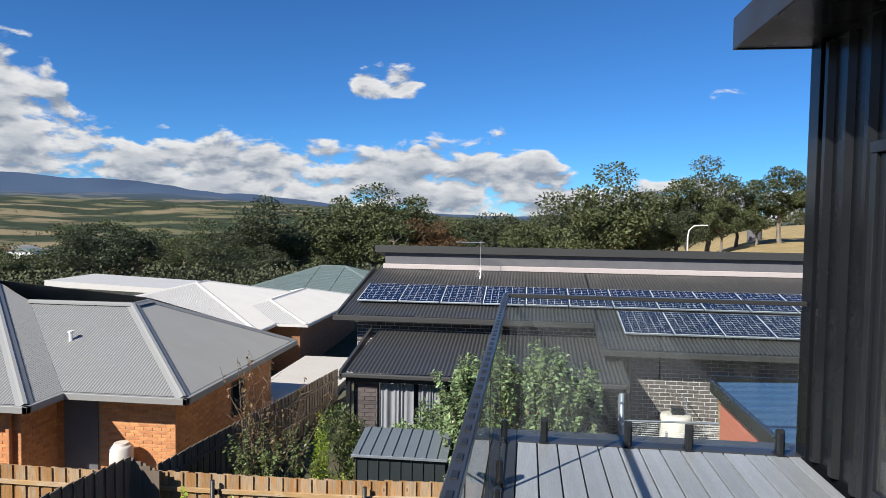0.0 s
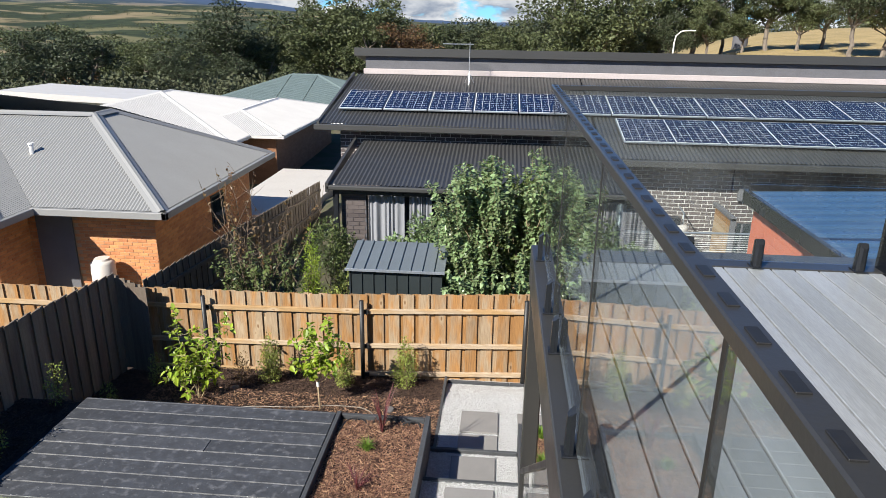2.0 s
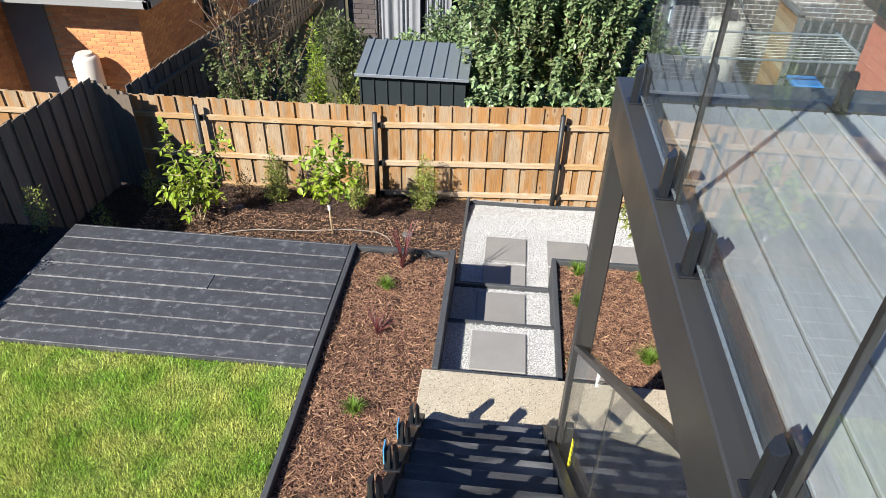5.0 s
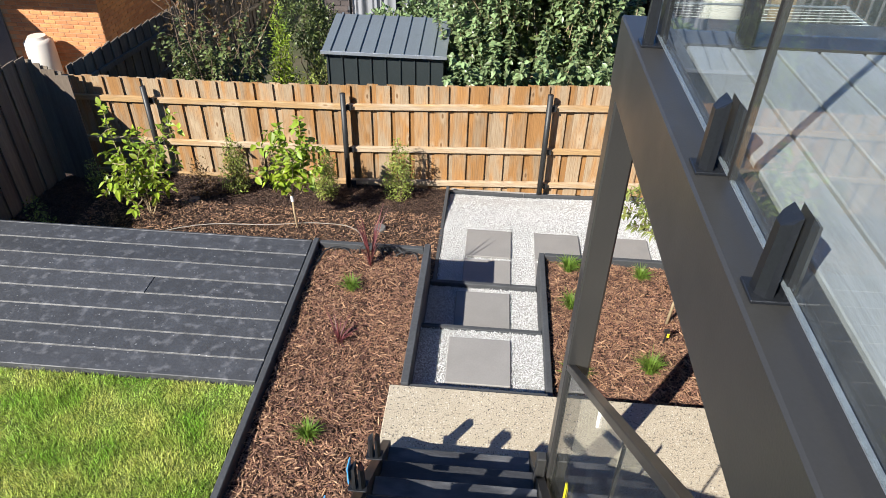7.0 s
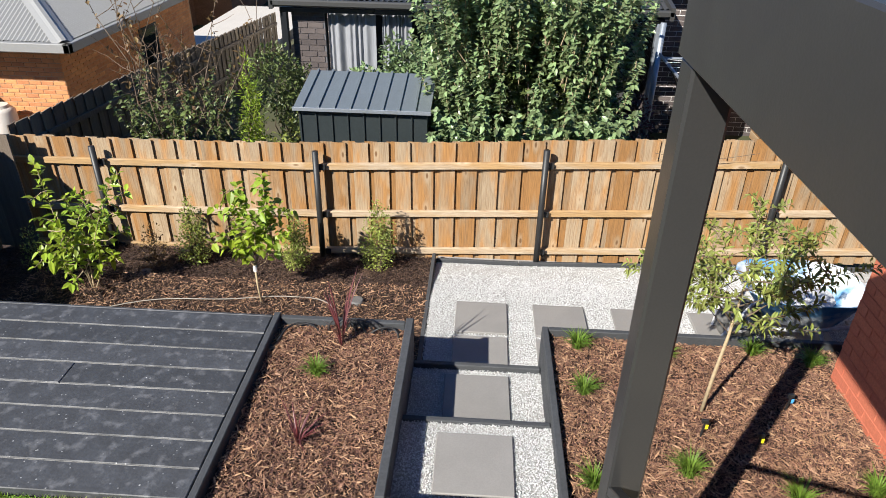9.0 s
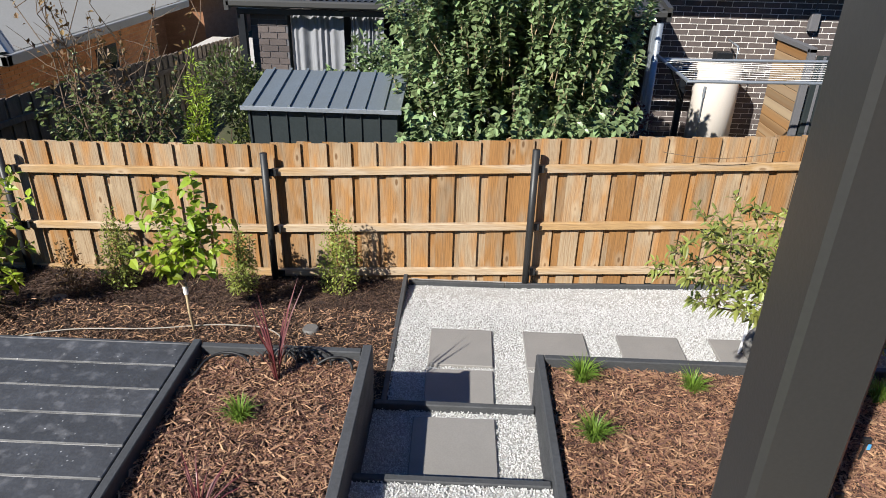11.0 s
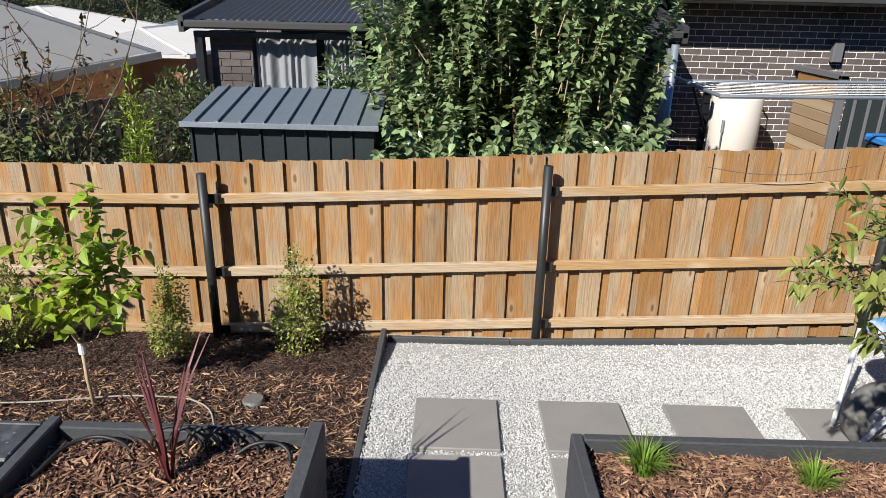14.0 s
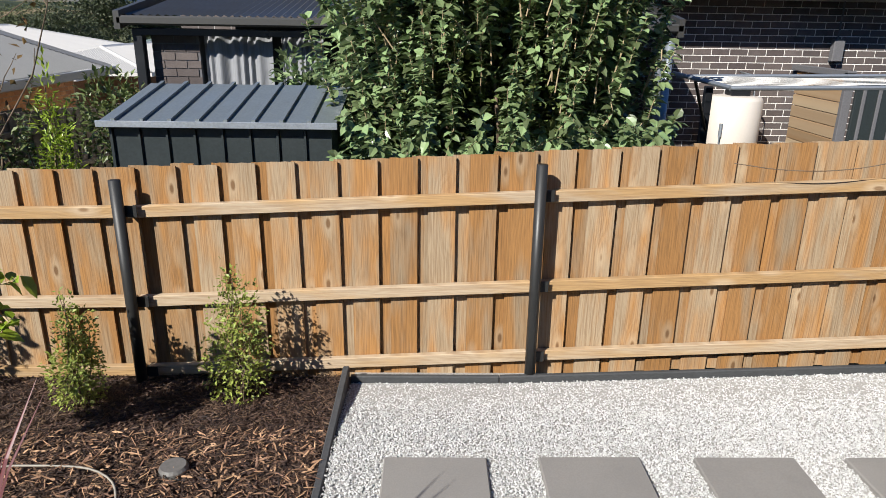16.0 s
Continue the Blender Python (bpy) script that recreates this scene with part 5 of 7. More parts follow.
spots = [(-3.7 + i * 1.09, 17.92) for i in range(14)] + [(2.87 + i * 1.08, 16.2) for i in range(8)]
for n, (x, y) in enumerate(spots):
    m = pose(x, y, rz3(y) + 0.07, tilt, 0, 0)
    if n == 0:
        first.matrix_basis = m
    else:
        copy_thing(first, m)
ant = thing("tv_antenna", "silver television antenna on a roof tripod", "antenna")
ax, ay = -1.2, 19.75
az = rz3(ay)
part("mast", MB().tube([(ax, ay, az), (ax, ay, az + 1.08)], 0.010, 8), M_ALU, ant)
for dx, dy in ((-0.12, 0.08), (0.12, 0.08), (0, -0.12)):
    part("leg", MB().tube([(ax, ay, az + 0.3), (ax + dx, ay + dy, az + dy * TP)], 0.009, 6), M_ALU, ant)
part("boom", MB().tube([(ax - 0.72, ay, az + 1.03), (ax + 0.1, ay, az + 1.03)], 0.012, 6), M_ALU, ant)
for i in range(12):
    part("element", MB().tube([(ax - 0.7 + i * 0.062, ay - 0.22, az + 1.03), (ax - 0.7 + i * 0.062, ay + 0.22, az + 1.03)], 0.005, 5), M_ALU, ant)

# patio cover
pc = thing("patio_cover", "dark corrugated patio cover with grey curtains", "pergola")
rp = MB()
corrugated(rp, [(-3.6, 13.62, 1.30), (2.15, 13.62, 1.30), (2.1, 16.3, 1.72), (-3.45, 16.3, 1.72)], 0.085, 0.011)
part("roof", rp, M_ROOFDK, pc)
part("gutter", MB().cbox(-3.66, 13.50, 1.20, 2.2, 13.61, 1.295, 0.02), M_ROOFDK, pc)
part("beam", MB().cbox(-3.55, 13.62, 1.10, 2.1, 13.72, 1.17, 0.006), M_FRAME, pc)
for x in (-3.64, 2.16):
    part("barge", MB().prism([(13.5, 1.16), (13.5, 1.34), (16.3, 1.78), (16.3, 1.60)], "x", x - 0.03, x + 0.03), M_ROOFDK, pc)
for x in (-3.5, 2.05):
    part("post", MB().cbox(x - 0.05, 13.63, -1.15, x + 0.05, 13.73, 1.10, 0.006), M_FRAME if x < 0 else M_GALV, pc)
pier = part("pier", MB().box(-3.42, 13.8, -1.15, -2.92, 14.0, 1.17), M_GREYWALL, pc, "charcoal brick pier")
for r in range(26):
    pb = MB()
    z = -1.13 + r * 0.086
    for a in ([-3.42, -3.18] if r % 2 else [-3.42, -3.30, -3.06]):
        b = min(-2.918, a + 0.23 if not (a == -3.42 and not r % 2) else -3.31)
        pb.box(a, 13.79, z, b, 13.805, z + 0.076)
    part("brick", pb, M_BRICKDK, pier)
for cx0, cx1 in ((-2.88, -2.15), (-2.05, -1.6)):
    cu = MB()
    n = 60
    for i in range(n + 1):
        x = cx0 + (cx1 - cx0) * i / n
        yy = 13.85 + 0.030 * math.sin(i * 0.72 + 2.0 * math.sin(i * 0.17)) + 0.022 * math.sin(i * 0.31 + 1.0)
        cu.v += [(x, yy, -1.1), (x, 13.85 + 0.6 * (yy - 13.85), 1.14)]
        if i:
            k2 = len(cu.v)
            cu.f.append((k2 - 4, k2 - 2, k2 - 1, k2 - 3))
    me = cu.mesh("curtain", M_CURTAIN)
    ob = part("curtain", me, None, pc, "grey hanging curtain")
    sd = ob.modifiers.new("thick", "SOLIDIFY")
    sd.thickness = 0.004
# added dark sheet in place of the shade under the patio cover
solo("patio_screen", MB().box(-2.9, 15.2, -1.15, 2.0, 15.3, 1.2), M_PATIOSHADE, "dark sheet standing in for the shade below the patio cover", "wall", kind="structure")

# garden shed
shed = thing("garden_shed", "small slate green steel garden shed with ribbed roof", "shed")
SX0, SX1, SY0, SY1 = -2.62, -1.12, 10.80, 11.66
part("body", MB().box(SX0, SY0, -1.12, SX1, SY1, 0.58), M_SHED, shed)
rs = MB()
x = SX0 + 0.02
while x < SX1:
    rs.prism([(x - 0.012, SY0 - 0.001), (x + 0.012, SY0 - 0.001), (x + 0.007, SY0 - 0.02), (x - 0.007, SY0 - 0.02)], "z", -1.1, 0.57)
    x += 0.186
part("rib", rs, M_SHED, shed, "dark folded wall ribs")
rz = lambda y: 0.63 + (y - SY0) * 0.17
part("roof", MB().prism([(SY0 - 0.06, rz(SY0 - 0.06) - 0.015), (SY0 - 0.06, rz(SY0 - 0.06)), (SY1 + 0.05, rz(SY1 + 0.05)), (SY1 + 0.05, rz(SY1 + 0.05) - 0.015)], "x", SX0 - 0.04, SX1 + 0.04), M_SHEDROOFSKY, shed, "slate steel roof with sky sheen painted into its colour")
rs = MB()
x = SX0 + 0.06
while x < SX1:
    rs.prism([(SY0 - 0.058, rz(SY0 - 0.058)), (SY0 - 0.058, rz(SY0 - 0.058) + 0.022), (SY1 + 0.05, rz(SY1 + 0.05) + 0.022), (SY1 + 0.05, rz(SY1 + 0.05))], "x", x - 0.013, x + 0.013)
    x += 0.186
part("roof_rib", rs, M_SHEDROOFSKY, shed)
part("fascia", MB().cbox(SX0 - 0.05, SY0 - 0.08, rz(SY0) - 0.045, SX1 + 0.05, SY0 - 0.061, rz(SY0) - 0.002, 0.002), M_GALV, shed, "pale steel edge strip")

# hot water tank, clothes line, screen
tank = thing("hot_water_tank", "cream cylindrical hot water tank beside charcoal bricks", "water heater")
TX, TY = 3.32, 14.6
part("tank", MB().tube([(TX, TY, -1.1), (TX, TY, 0.42), (TX, TY, 0.46), (TX, TY, 0.475)], [0.325, 0.325, 0.30, 0.2], 32), M_TANK, tank, "", True)
part("top_box", MB().cbox(TX - 0.1, TY - 0.1, 0.47, TX + 0.14, TY + 0.1, 0.62, 0.01), M_FRAME, tank)
part("pipe", MB().tube([(TX + 0.2, TY - 0.05, 0.46), (TX + 0.22, TY, 0.7), (TX + 0.24, TY + 0.5, 0.72)], 0.014, 8), M_GALV, tank, "", True)
part("valve", MB().tube([(TX - 0.24, TY - 0.25, 0.0), (TX - 0.24, TY - 0.25, 0.16)], 0.02, 8).tube([(TX - 0.25, TY - 0.27, -0.6), (TX - 0.25, TY - 0.27, 0.0)], 0.008, 6), M_GALV, tank)
cl = thing("clothes_line", "fold down clothes line of galvanised bars and wires", "clothes line")
for y in (12.75, 11.55):
    part("bar", MB().tube([(1.9, y, 0.82), (4.5, y, 0.86)], 0.018, 8), M_GALV, cl)
for x in (1.92, 4.48):
    part("arm", MB().tube([(x, 11.55, 0.82), (x, 12.9, 0.84)], 0.02, 8), M_GALV, cl)
for i in range(9):
    y = 11.62 + i * 0.125
    part("line", MB().tube([(1.92, y, 0.835), (3.2, y, 0.825), (4.48, y, 0.855)], 0.004, 5), M_WHITE, cl)
part("post", MB().tube([(2.04, 13.45, -1.15), (2.04, 13.45, 1.15)], 0.045, 12), M_GALV, cl, "grey steel post", True)
part("post", MB().cbox(2.26, 12.9, -1.15, 2.33, 12.97, 0.72, 0.004), M_FRAME, cl, "dark steel post")
part("brace", MB().tube([(2.3, 12.9, 0.3), (1.95, 12.4, 0.8)], 0.015, 8), M_FRAME, cl)
scr = thing("timber_screen", "timber slat screen in grey steel frame beside the tank", "screen")
for i in range(13):
    part("slat", MB().cbox(4.30, 14.0, -1.1 + i * 0.142, 4.34, 15.1, -0.965 + i * 0.142, 0.004), M_PALING, scr)
part("frame", MB().cbox(4.27, 13.95, -1.15, 4.37, 14.01, 0.80, 0.004).cbox(4.27, 13.95, 0.75, 4.37, 15.2, 0.82, 0.004), M_GREYWALL, scr)
part("panel", MB().cbox(4.38, 13.9, -1.15, 7.0, 13.94, 0.72, 0.004), M_SHED, scr, "grey sheet panel")
for i in range(14):
    part("panel_rib", MB().cbox(4.45 + i * 0.18, 13.878, -1.15, 4.49 + i * 0.18, 13.899, 0.71, 0.006), M_GREYWALL, scr)
# unidentified blue object; the bin-shaped support under it is made up
stand_t = thing("storage_bin", "unidentified blue item on an added dark support behind the fence", "bin")
part("body", MB().cbox(3.66, 11.75, -1.12, 4.04, 12.15, 0.34, 0.02), M_SHED, stand_t)
part("lid", MB().cbox(3.64, 11.73, 0.342, 4.06, 12.17, 0.42, 0.03), M_BLUE, stand_t, "unidentified bright blue item")


# ---- loose ground cover ----
def depth_y(y, flat, low):
    """The lower garden's level, falling a little towards the back fence."""
    return flat + (low - flat) * smooth01(9.0, 10.12, y)


def pebbles(n_per, regions, seed):
    """Crushed stones strewn over rectangles (x0, y0, x1, y1, level), clear of the pavers."""
    rnd = random.Random(seed)
    mb = MB()
    clear = [(o.location.x, o.location.y) for o in scene.objects if o.name.startswith("paver")]
    for x0, y0, x1, y1, lev in regions:
        for _ in range(int((x1 - x0) * (y1 - y0) * n_per)):
            x, y = rnd.uniform(x0, x1), rnd.uniform(y0, y1)
            if any(abs(x - a) < 0.25 and abs(y - b) < 0.25 for a, b in clear):
                continue
            z = lev if lev > -0.7 else depth_y(y, lev, lev - 0.105)
            z += rnd.uniform(-0.004, 0.014) + (0.035 * max(0.0, x) * min(1.0, max(0.0, (y - 9.2) / 0.75)) if lev < -0.7 else 0.0)
            r = rnd.uniform(0.0032, 0.0070)
            k = len(mb.v)
            m = Euler((rnd.uniform(0, 6), rnd.uniform(0, 6), rnd.uniform(0, 6))).to_matrix()
            for v in ((r * 1.15, 0, 0), (-r * 0.65, r * 0.95, 0), (-r * 0.5, -r, 0), (r * 0.1, 0, r * 1.05), (0, r * 0.1, -r * 0.95)):
                q = m @ Vector(v)
                mb.v.append((x + q.x, y + q.y, z + q.z))
            mb.f += [(k + a, k + b, k + c) for a, b, c in ((0, 1, 3), (1, 2, 3), (2, 0, 3), (1, 0, 4), (2, 1, 4), (0, 2, 4))]
    return mb


pb = pebbles(13500, [(-0.965, 5.93, 0.06, 6.74, -0.233), (-0.965, 6.79, 0.06, 7.58, -0.463), (-0.945, 7.63, 0.06, 7.8, -0.798), (-0.945, 7.8, 3.3, 9.95, -0.798)], 3)
tagged(new("white_gravel", pb.mesh("white_gravel", M_GRAVEL)), "white crushed stone gravel around the pavers", "gravel", kind="stuff")


def chips(n_per, regions, seed, size=1.0):
    rnd = random.Random(seed)
    mb = MB()
    for x0, y0, x1, y1, lev in regions:
        for _ in range(int((x1 - x0) * (y1 - y0) * n_per)):
            x, y = rnd.uniform(x0, x1), rnd.uniform(y0, y1)
            z = lev if lev > -0.7 else depth_y(y, lev, lev - 0.12)
            z += 0.025 * noise.noise((x * 3, y * 3, lev)) + rnd.uniform(0, 0.02)
            l, w, t = size * (0.006 + 0.040 * rnd.random() ** 2.6), size * rnd.uniform(0.0016, 0.0062), size * rnd.uniform(0.001, 0.004)
            m = Matrix.Translation((x, y, z)) @ Euler((rnd.gauss(0, 0.6), rnd.gauss(0, 0.30), rnd.uniform(0, 6.3))).to_matrix().to_4x4()
            p, q, u = len(mb.v), rnd.uniform(-0.5, 0.5), rnd.uniform(-0.5, 0.5)
            mb.v += [tuple(m @ Vector(v)) for v in ((-l, w * q, 0), (-l * 0.8, -w * 0.6, t * 0.5), (l * u, -w, t), (l, -w * q, 0), (l * 0.7, w * 0.7, t * 0.5), (-l * u, w, t * 0.8), (0, 0, -t))]
            mb.f += [(p, p + 1, p + 2, p + 5), (p + 2, p + 3, p + 4, p + 5), (p, p + 6, p + 1), (p + 1, p + 6, p + 2), (p + 2, p + 6, p + 3), (p + 3, p + 6, p + 4), (p + 4, p + 6, p + 5), (p + 5, p + 6, p)]
    return mb


ch = chips(9500, [(-2.01, 3.4, -1.03, 7.56, -0.092), (0.115, 5.92, 2.2, 7.74, -0.212), (2.2, 7.46, 3.2, 7.74, -0.212)], 5, 1.0)
tagged(new("bark_mulch", ch.mesh("bark_mulch", M_MULCH)), "reddish brown bark chip mulch in raised beds", "mulch", kind="stuff")
ch = chips(1500, [(-2.01, 3.4, -1.03, 7.56, -0.084), (0.115, 5.92, 2.2, 7.74, -0.204), (2.2, 7.46, 3.2, 7.74, -0.204), (-5.2, 7.9, -0.99, 9.3, -0.795)], 7, 1.12)
tagged(new("pale_mulch", ch.mesh("pale_mulch", M_MULCHTAN)), "pale split bark chips scattered through the mulch", "mulch", kind="stuff")
ch = chips(6500, [(-5.2, 7.60, -0.99, 10.1, -0.80), (-5.95, 3.0, -5.25, 7.56, -0.06), (-5.95, 7.60, -5.2, 9.8, -0.80)], 6, 0.85)
tagged(new("dark_mulch", ch.mesh("dark_mulch", M_MULCHDARK)), "dark moist bark mulch along the fence", "mulch", kind="stuff")

# lawn
rnd = random.Random(8)
gb = MB()
for _ in range(165000):
    x, y = rnd.uniform(-5.2, -2.085), rnd.uniform(2.6, 5.79)
    clump = noise.noise((x * 9, y * 9, 3.0))
    h = rnd.uniform(0.020, 0.046) * (1 + 0.5 * noise.noise((x * 2.2, y * 2.2, 0)) + 0.3 * clump)
    a, w = rnd.uniform(0, 6.283), rnd.uniform(0.0020, 0.0044)
    la = 6.283 * noise.noise((x * 6, y * 6, 9.0)) + rnd.gauss(0, 1.5)
    ll = abs(rnd.gauss(0.012, 0.012))
    lx, ly = math.cos(la) * ll, math.sin(la) * ll
    ca, sa = math.cos(a) * w, math.sin(a) * w
    k = len(gb.v)
    gb.v += [(x - ca, y - sa, -0.051), (x + ca, y + sa, -0.051), (x + lx, y + ly, -0.051 + h)]
    gb.f.append((k, k + 1, k + 2))
tagged(new("lawn_grass", gb.mesh("lawn_grass", M_BLADE)), "short sunlit green lawn grass", "grass", kind="stuff")


# ---- plants ----
def leaf_set(mb, rnd, points, size, aspect=0.5, jitter=0.4, lift=0.3):
    """Folded leaves at points (place, outward direction)."""
    for p, out in points:
        l = size * rnd.uniform(1 - jitter, 1 + jitter)
        w = l * aspect * 0.5
        d = Vector((rnd.gauss(0, 1), rnd.gauss(0, 1), rnd.gauss(0, 0.8))).normalized() + out * 0.9
        d.z += lift * rnd.uniform(-0.6, 1)
        d.normalize()
        s = d.cross(Vector((rnd.gauss(0, 0.5), rnd.gauss(0, 0.5), 1))).normalized()
        up = s.cross(d)
        k = len(mb.v)
        mid = p + d * l * 0.45
        mb.v += [tuple(p), tuple(mid + s * w + up * w * 0.35), tuple(p + d * l), tuple(mid - s * w + up * w * 0.35)]
        mb.f += [(k, k + 1, k + 2), (k, k + 2, k + 3)]


def blob_points(rnd, blobs, n, inner=0.55):
    """Points in the outer shells of ellipsoids (centre, radii), shared by volume."""
    vols = [b[1][0] * b[1][1] * b[1][2] for b in blobs]
    tot = sum(vols)
    out = []
    for (c, r), v in zip(blobs, vols):
        for _ in range(int(n * v / tot)):
            d = Vector((rnd.gauss(0, 1), rnd.gauss(0, 1), rnd.gauss(0, 1))).normalized()
            q = inner + (1 - inner) * rnd.random() ** 0.6
            q *= 1 + 0.22 * noise.noise(Vector(c) * 3.1 + d * 2.3)
            out.append((Vector((c[0] + d.x * r[0] * q, c[1] + d.y * r[1] * q, c[2] + d.z * r[2] * q)), d))
    return out


def limb(mb, rnd, a, b, r0, r1, bend=0.12, n=4):
    a, b = Vector(a), Vector(b)
    L = (b - a).length
    pts = [a.lerp(b, i / n) + (Vector((rnd.gauss(0, 1), rnd.gauss(0, 1), rnd.gauss(0, 0.5))) * bend * L * 0.4 if 0 < i < n else Vector()) for i in range(n + 1)]
    mb.tube(pts, [r0 + (r1 - r0) * i / n for i in range(n + 1)], 6)
    return pts


def bush(name, label, category, base, blobs, n, size, leaf_m, wood_m=None, aspect=0.5, seed=1, inner=0.35, stems=6, stem_r=0.012, group="", lift=0.3):
    """A shrub or small tree: stems from the base into each blob of leaves."""
    rnd = random.Random(seed)
    t = thing(name, label, category, group)
    wd, lv = MB(), MB()
    for i in range(max(stems, len(blobs))):
        c, r = blobs[i % len(blobs)]
        tip = Vector(c) + Vector((rnd.uniform(-0.6, 0.6) * r[0], rnd.uniform(-0.6, 0.6) * r[1], rnd.uniform(-0.2, 0.75) * r[2]))
        limb(wd, rnd, Vector(base) + Vector((rnd.gauss(0, 0.01), rnd.gauss(0, 0.01), -0.02)), tip, stem_r * rnd.uniform(0.8, 1.2), stem_r * 0.25)
    part("stem", wd, wood_m or M_TWIG, t)
    leaf_set(lv, rnd, blob_points(rnd, blobs, n, inner), size, aspect, lift=lift)
    ob = new("crown", lv.mesh("crown", leaf_m))
    ob.parent = t
    return t


def oval_set(mb, rnd, points, size, aspect=0.5, jitter=0.35, droop=0.25):
    """Pointed oval leaves, folded along the midrib and drooping, at points (place, direction)."""
    for p, d in points:
        l = size * rnd.uniform(1 - jitter, 1 + jitter)
        w = l * aspect * 0.5
        d = d.normalized()
        s = d.cross(Vector((rnd.gauss(0, 0.45), rnd.gauss(0, 0.45), 1))).normalized()
        up = s.cross(d)
        k = len(mb.v)
        ax = [p + d * l * q - Vector((0, 0, droop * l * q * q)) for q in (0.0, 0.32, 0.68, 1.0)]
        mb.v += [tuple(v) for v in (ax[0], ax[1] + s * w + up * w * 0.3, ax[1], ax[1] - s * w + up * w * 0.3,
                                    ax[2] + s * w * 0.8 + up * w * 0.25, ax[2], ax[2] - s * w * 0.8 + up * w * 0.25, ax[3])]
        mb.f += [(k, k + 2, k + 1), (k, k + 3, k + 2), (k + 1, k + 2, k + 5, k + 4), (k + 2, k + 3, k + 6, k + 5), (k + 4, k + 5, k + 7), (k + 5, k + 6, k + 7)]


def along(rnd, pts, n, out=0.8, first=0.15):
    """Places for n leaves along a bent shoot, turning about it."""
    res = []
    for i in range(n):
        q = (first + (1 - first) * (i + rnd.random()) / n) * (len(pts) - 1)
        j = min(int(q), len(pts) - 2)
        ax = (pts[j + 1] - pts[j]).normalized()
        a = i * 2.4 + rnd.gauss(0, 0.4)
        u = ax.orthogonal().normalized()
        side = u * math.cos(a) + ax.cross(u) * math.sin(a)
        res.append((pts[j].lerp(pts[j + 1], q - j), ax * (1 - out) + side * out + Vector((rnd.gauss(0, 0.3), rnd.gauss(0, 0.3), 0.12 + rnd.gauss(0, 0.3)))))
    return res


def shoot_plant(name, label, category, shoots, leaf_size, aspect, leaf_m, wood_m, seed, per_metre=60, radius=0.006, out=0.8, group="", first=0.15, droop=0.25, bend=0.1):
    """A plant of leafy shoots (start, end), each with leaves along its length."""
    rnd = random.Random(seed)
    t = thing(name, label, category, group)
    wd, lv = MB(), MB()
    for a, b in shoots:
        a, b = Vector(a), Vector(b)
        pts = limb(wd, rnd, a, b, radius * rnd.uniform(0.8, 1.2), radius * 0.3, bend, 4)
        oval_set(lv, rnd, along(rnd, pts, max(3, int((b - a).length * per_metre)), out, first), leaf_size, aspect, droop=droop)
    part("stem", wd, wood_m, t)
    ob = new("crown", lv.mesh("crown", leaf_m))
    ob.parent = t
    return t


# large leafy tree behind the fence: upright shoots packed into a boxy crown
rnd = random.Random(4)
shoots = []
for i in range(420):
    a, q = rnd.uniform(0, 6.283), math.sqrt(rnd.uniform(0.08, 1.0))
    cx = math.copysign(abs(math.cos(a)) ** 0.75, math.cos(a)) * q
    cy = math.copysign(abs(math.sin(a)) ** 0.75, math.sin(a)) * q
    x, y = 0.06 + 1.32 * cx, 11.75 + 0.80 * cy
    z0 = rnd.uniform(-0.75, 1.35) if q > 0.6 else rnd.uniform(0.7, 1.4)
    z1 = min(z0 + rnd.uniform(0.6, 1.1), 2.42 - 0.35 * q ** 3 + rnd.uniform(-0.15, 0.1) - 0.25 * max(0.0, cx))
    lean = 0.16 * q
    shoots.append(((x - 0.1 * cx, y - 0.1 * cy, z0), (x + cx * lean + rnd.gauss(0, 0.05), y + cy * lean + rnd.gauss(0, 0.05), z1)))
for i in range(34):
    x = rnd.uniform(-1.0, 1.25)
    shoots.append(((x, 11.15, rnd.uniform(-0.2, 0.3)), (x + rnd.gauss(0, 0.15), rnd.uniform(10.35, 10.8), rnd.uniform(0.38, 0.75))))
tree_ob = shoot_plant("hedge_tree", "dense glossy green broadleaf tree overhanging the fence", "tree", shoots, 0.078, 0.62, M_LEAFHEDGE, M_STAKE, 4, 76, 0.006, 0.85)
# core leaves in a darker green, putting the crown's inner shade into colour
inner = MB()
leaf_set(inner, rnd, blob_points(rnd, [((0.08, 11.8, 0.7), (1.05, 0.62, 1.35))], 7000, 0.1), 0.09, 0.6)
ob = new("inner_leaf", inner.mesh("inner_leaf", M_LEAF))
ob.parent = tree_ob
wd = MB()
for i in range(9):
    limb(wd, rnd, (0.0 + rnd.gauss(0, 0.1), 11.8, -1.15), (rnd.uniform(-0.9, 1.0), rnd.uniform(11.4, 12.2), rnd.uniform(0.4, 1.4)), 0.03, 0.01)
part("trunk", wd, M_TWIG, tree_ob)

# shrubs in the neighbouring yard
rnd = random.Random(21)
shoots = []
for i in range(95):
    bx0, by0 = rnd.uniform(-4.95, -3.7), rnd.uniform(11.1, 12.0)
    z0 = rnd.uniform(-0.9, 0.1)
    shoots.append(((bx0, by0, z0), (bx0 + rnd.gauss(0, 0.22), by0 + rnd.gauss(0, 0.2), z0 + rnd.uniform(0.4, 0.8))))
shoot_plant("leafy_shrub", "loose green shrub with yellowing leaves behind the fence", "shrub", shoots, 0.065, 0.6, M_LEAF, M_TWIG, 21, 46, 0.007, 0.8)
rnd = random.Random(31)
tw = thing("bare_twiggy_shrub", "tall thin bare branches with a few autumn leaves", "shrub")
twm, twl = MB(), MB()
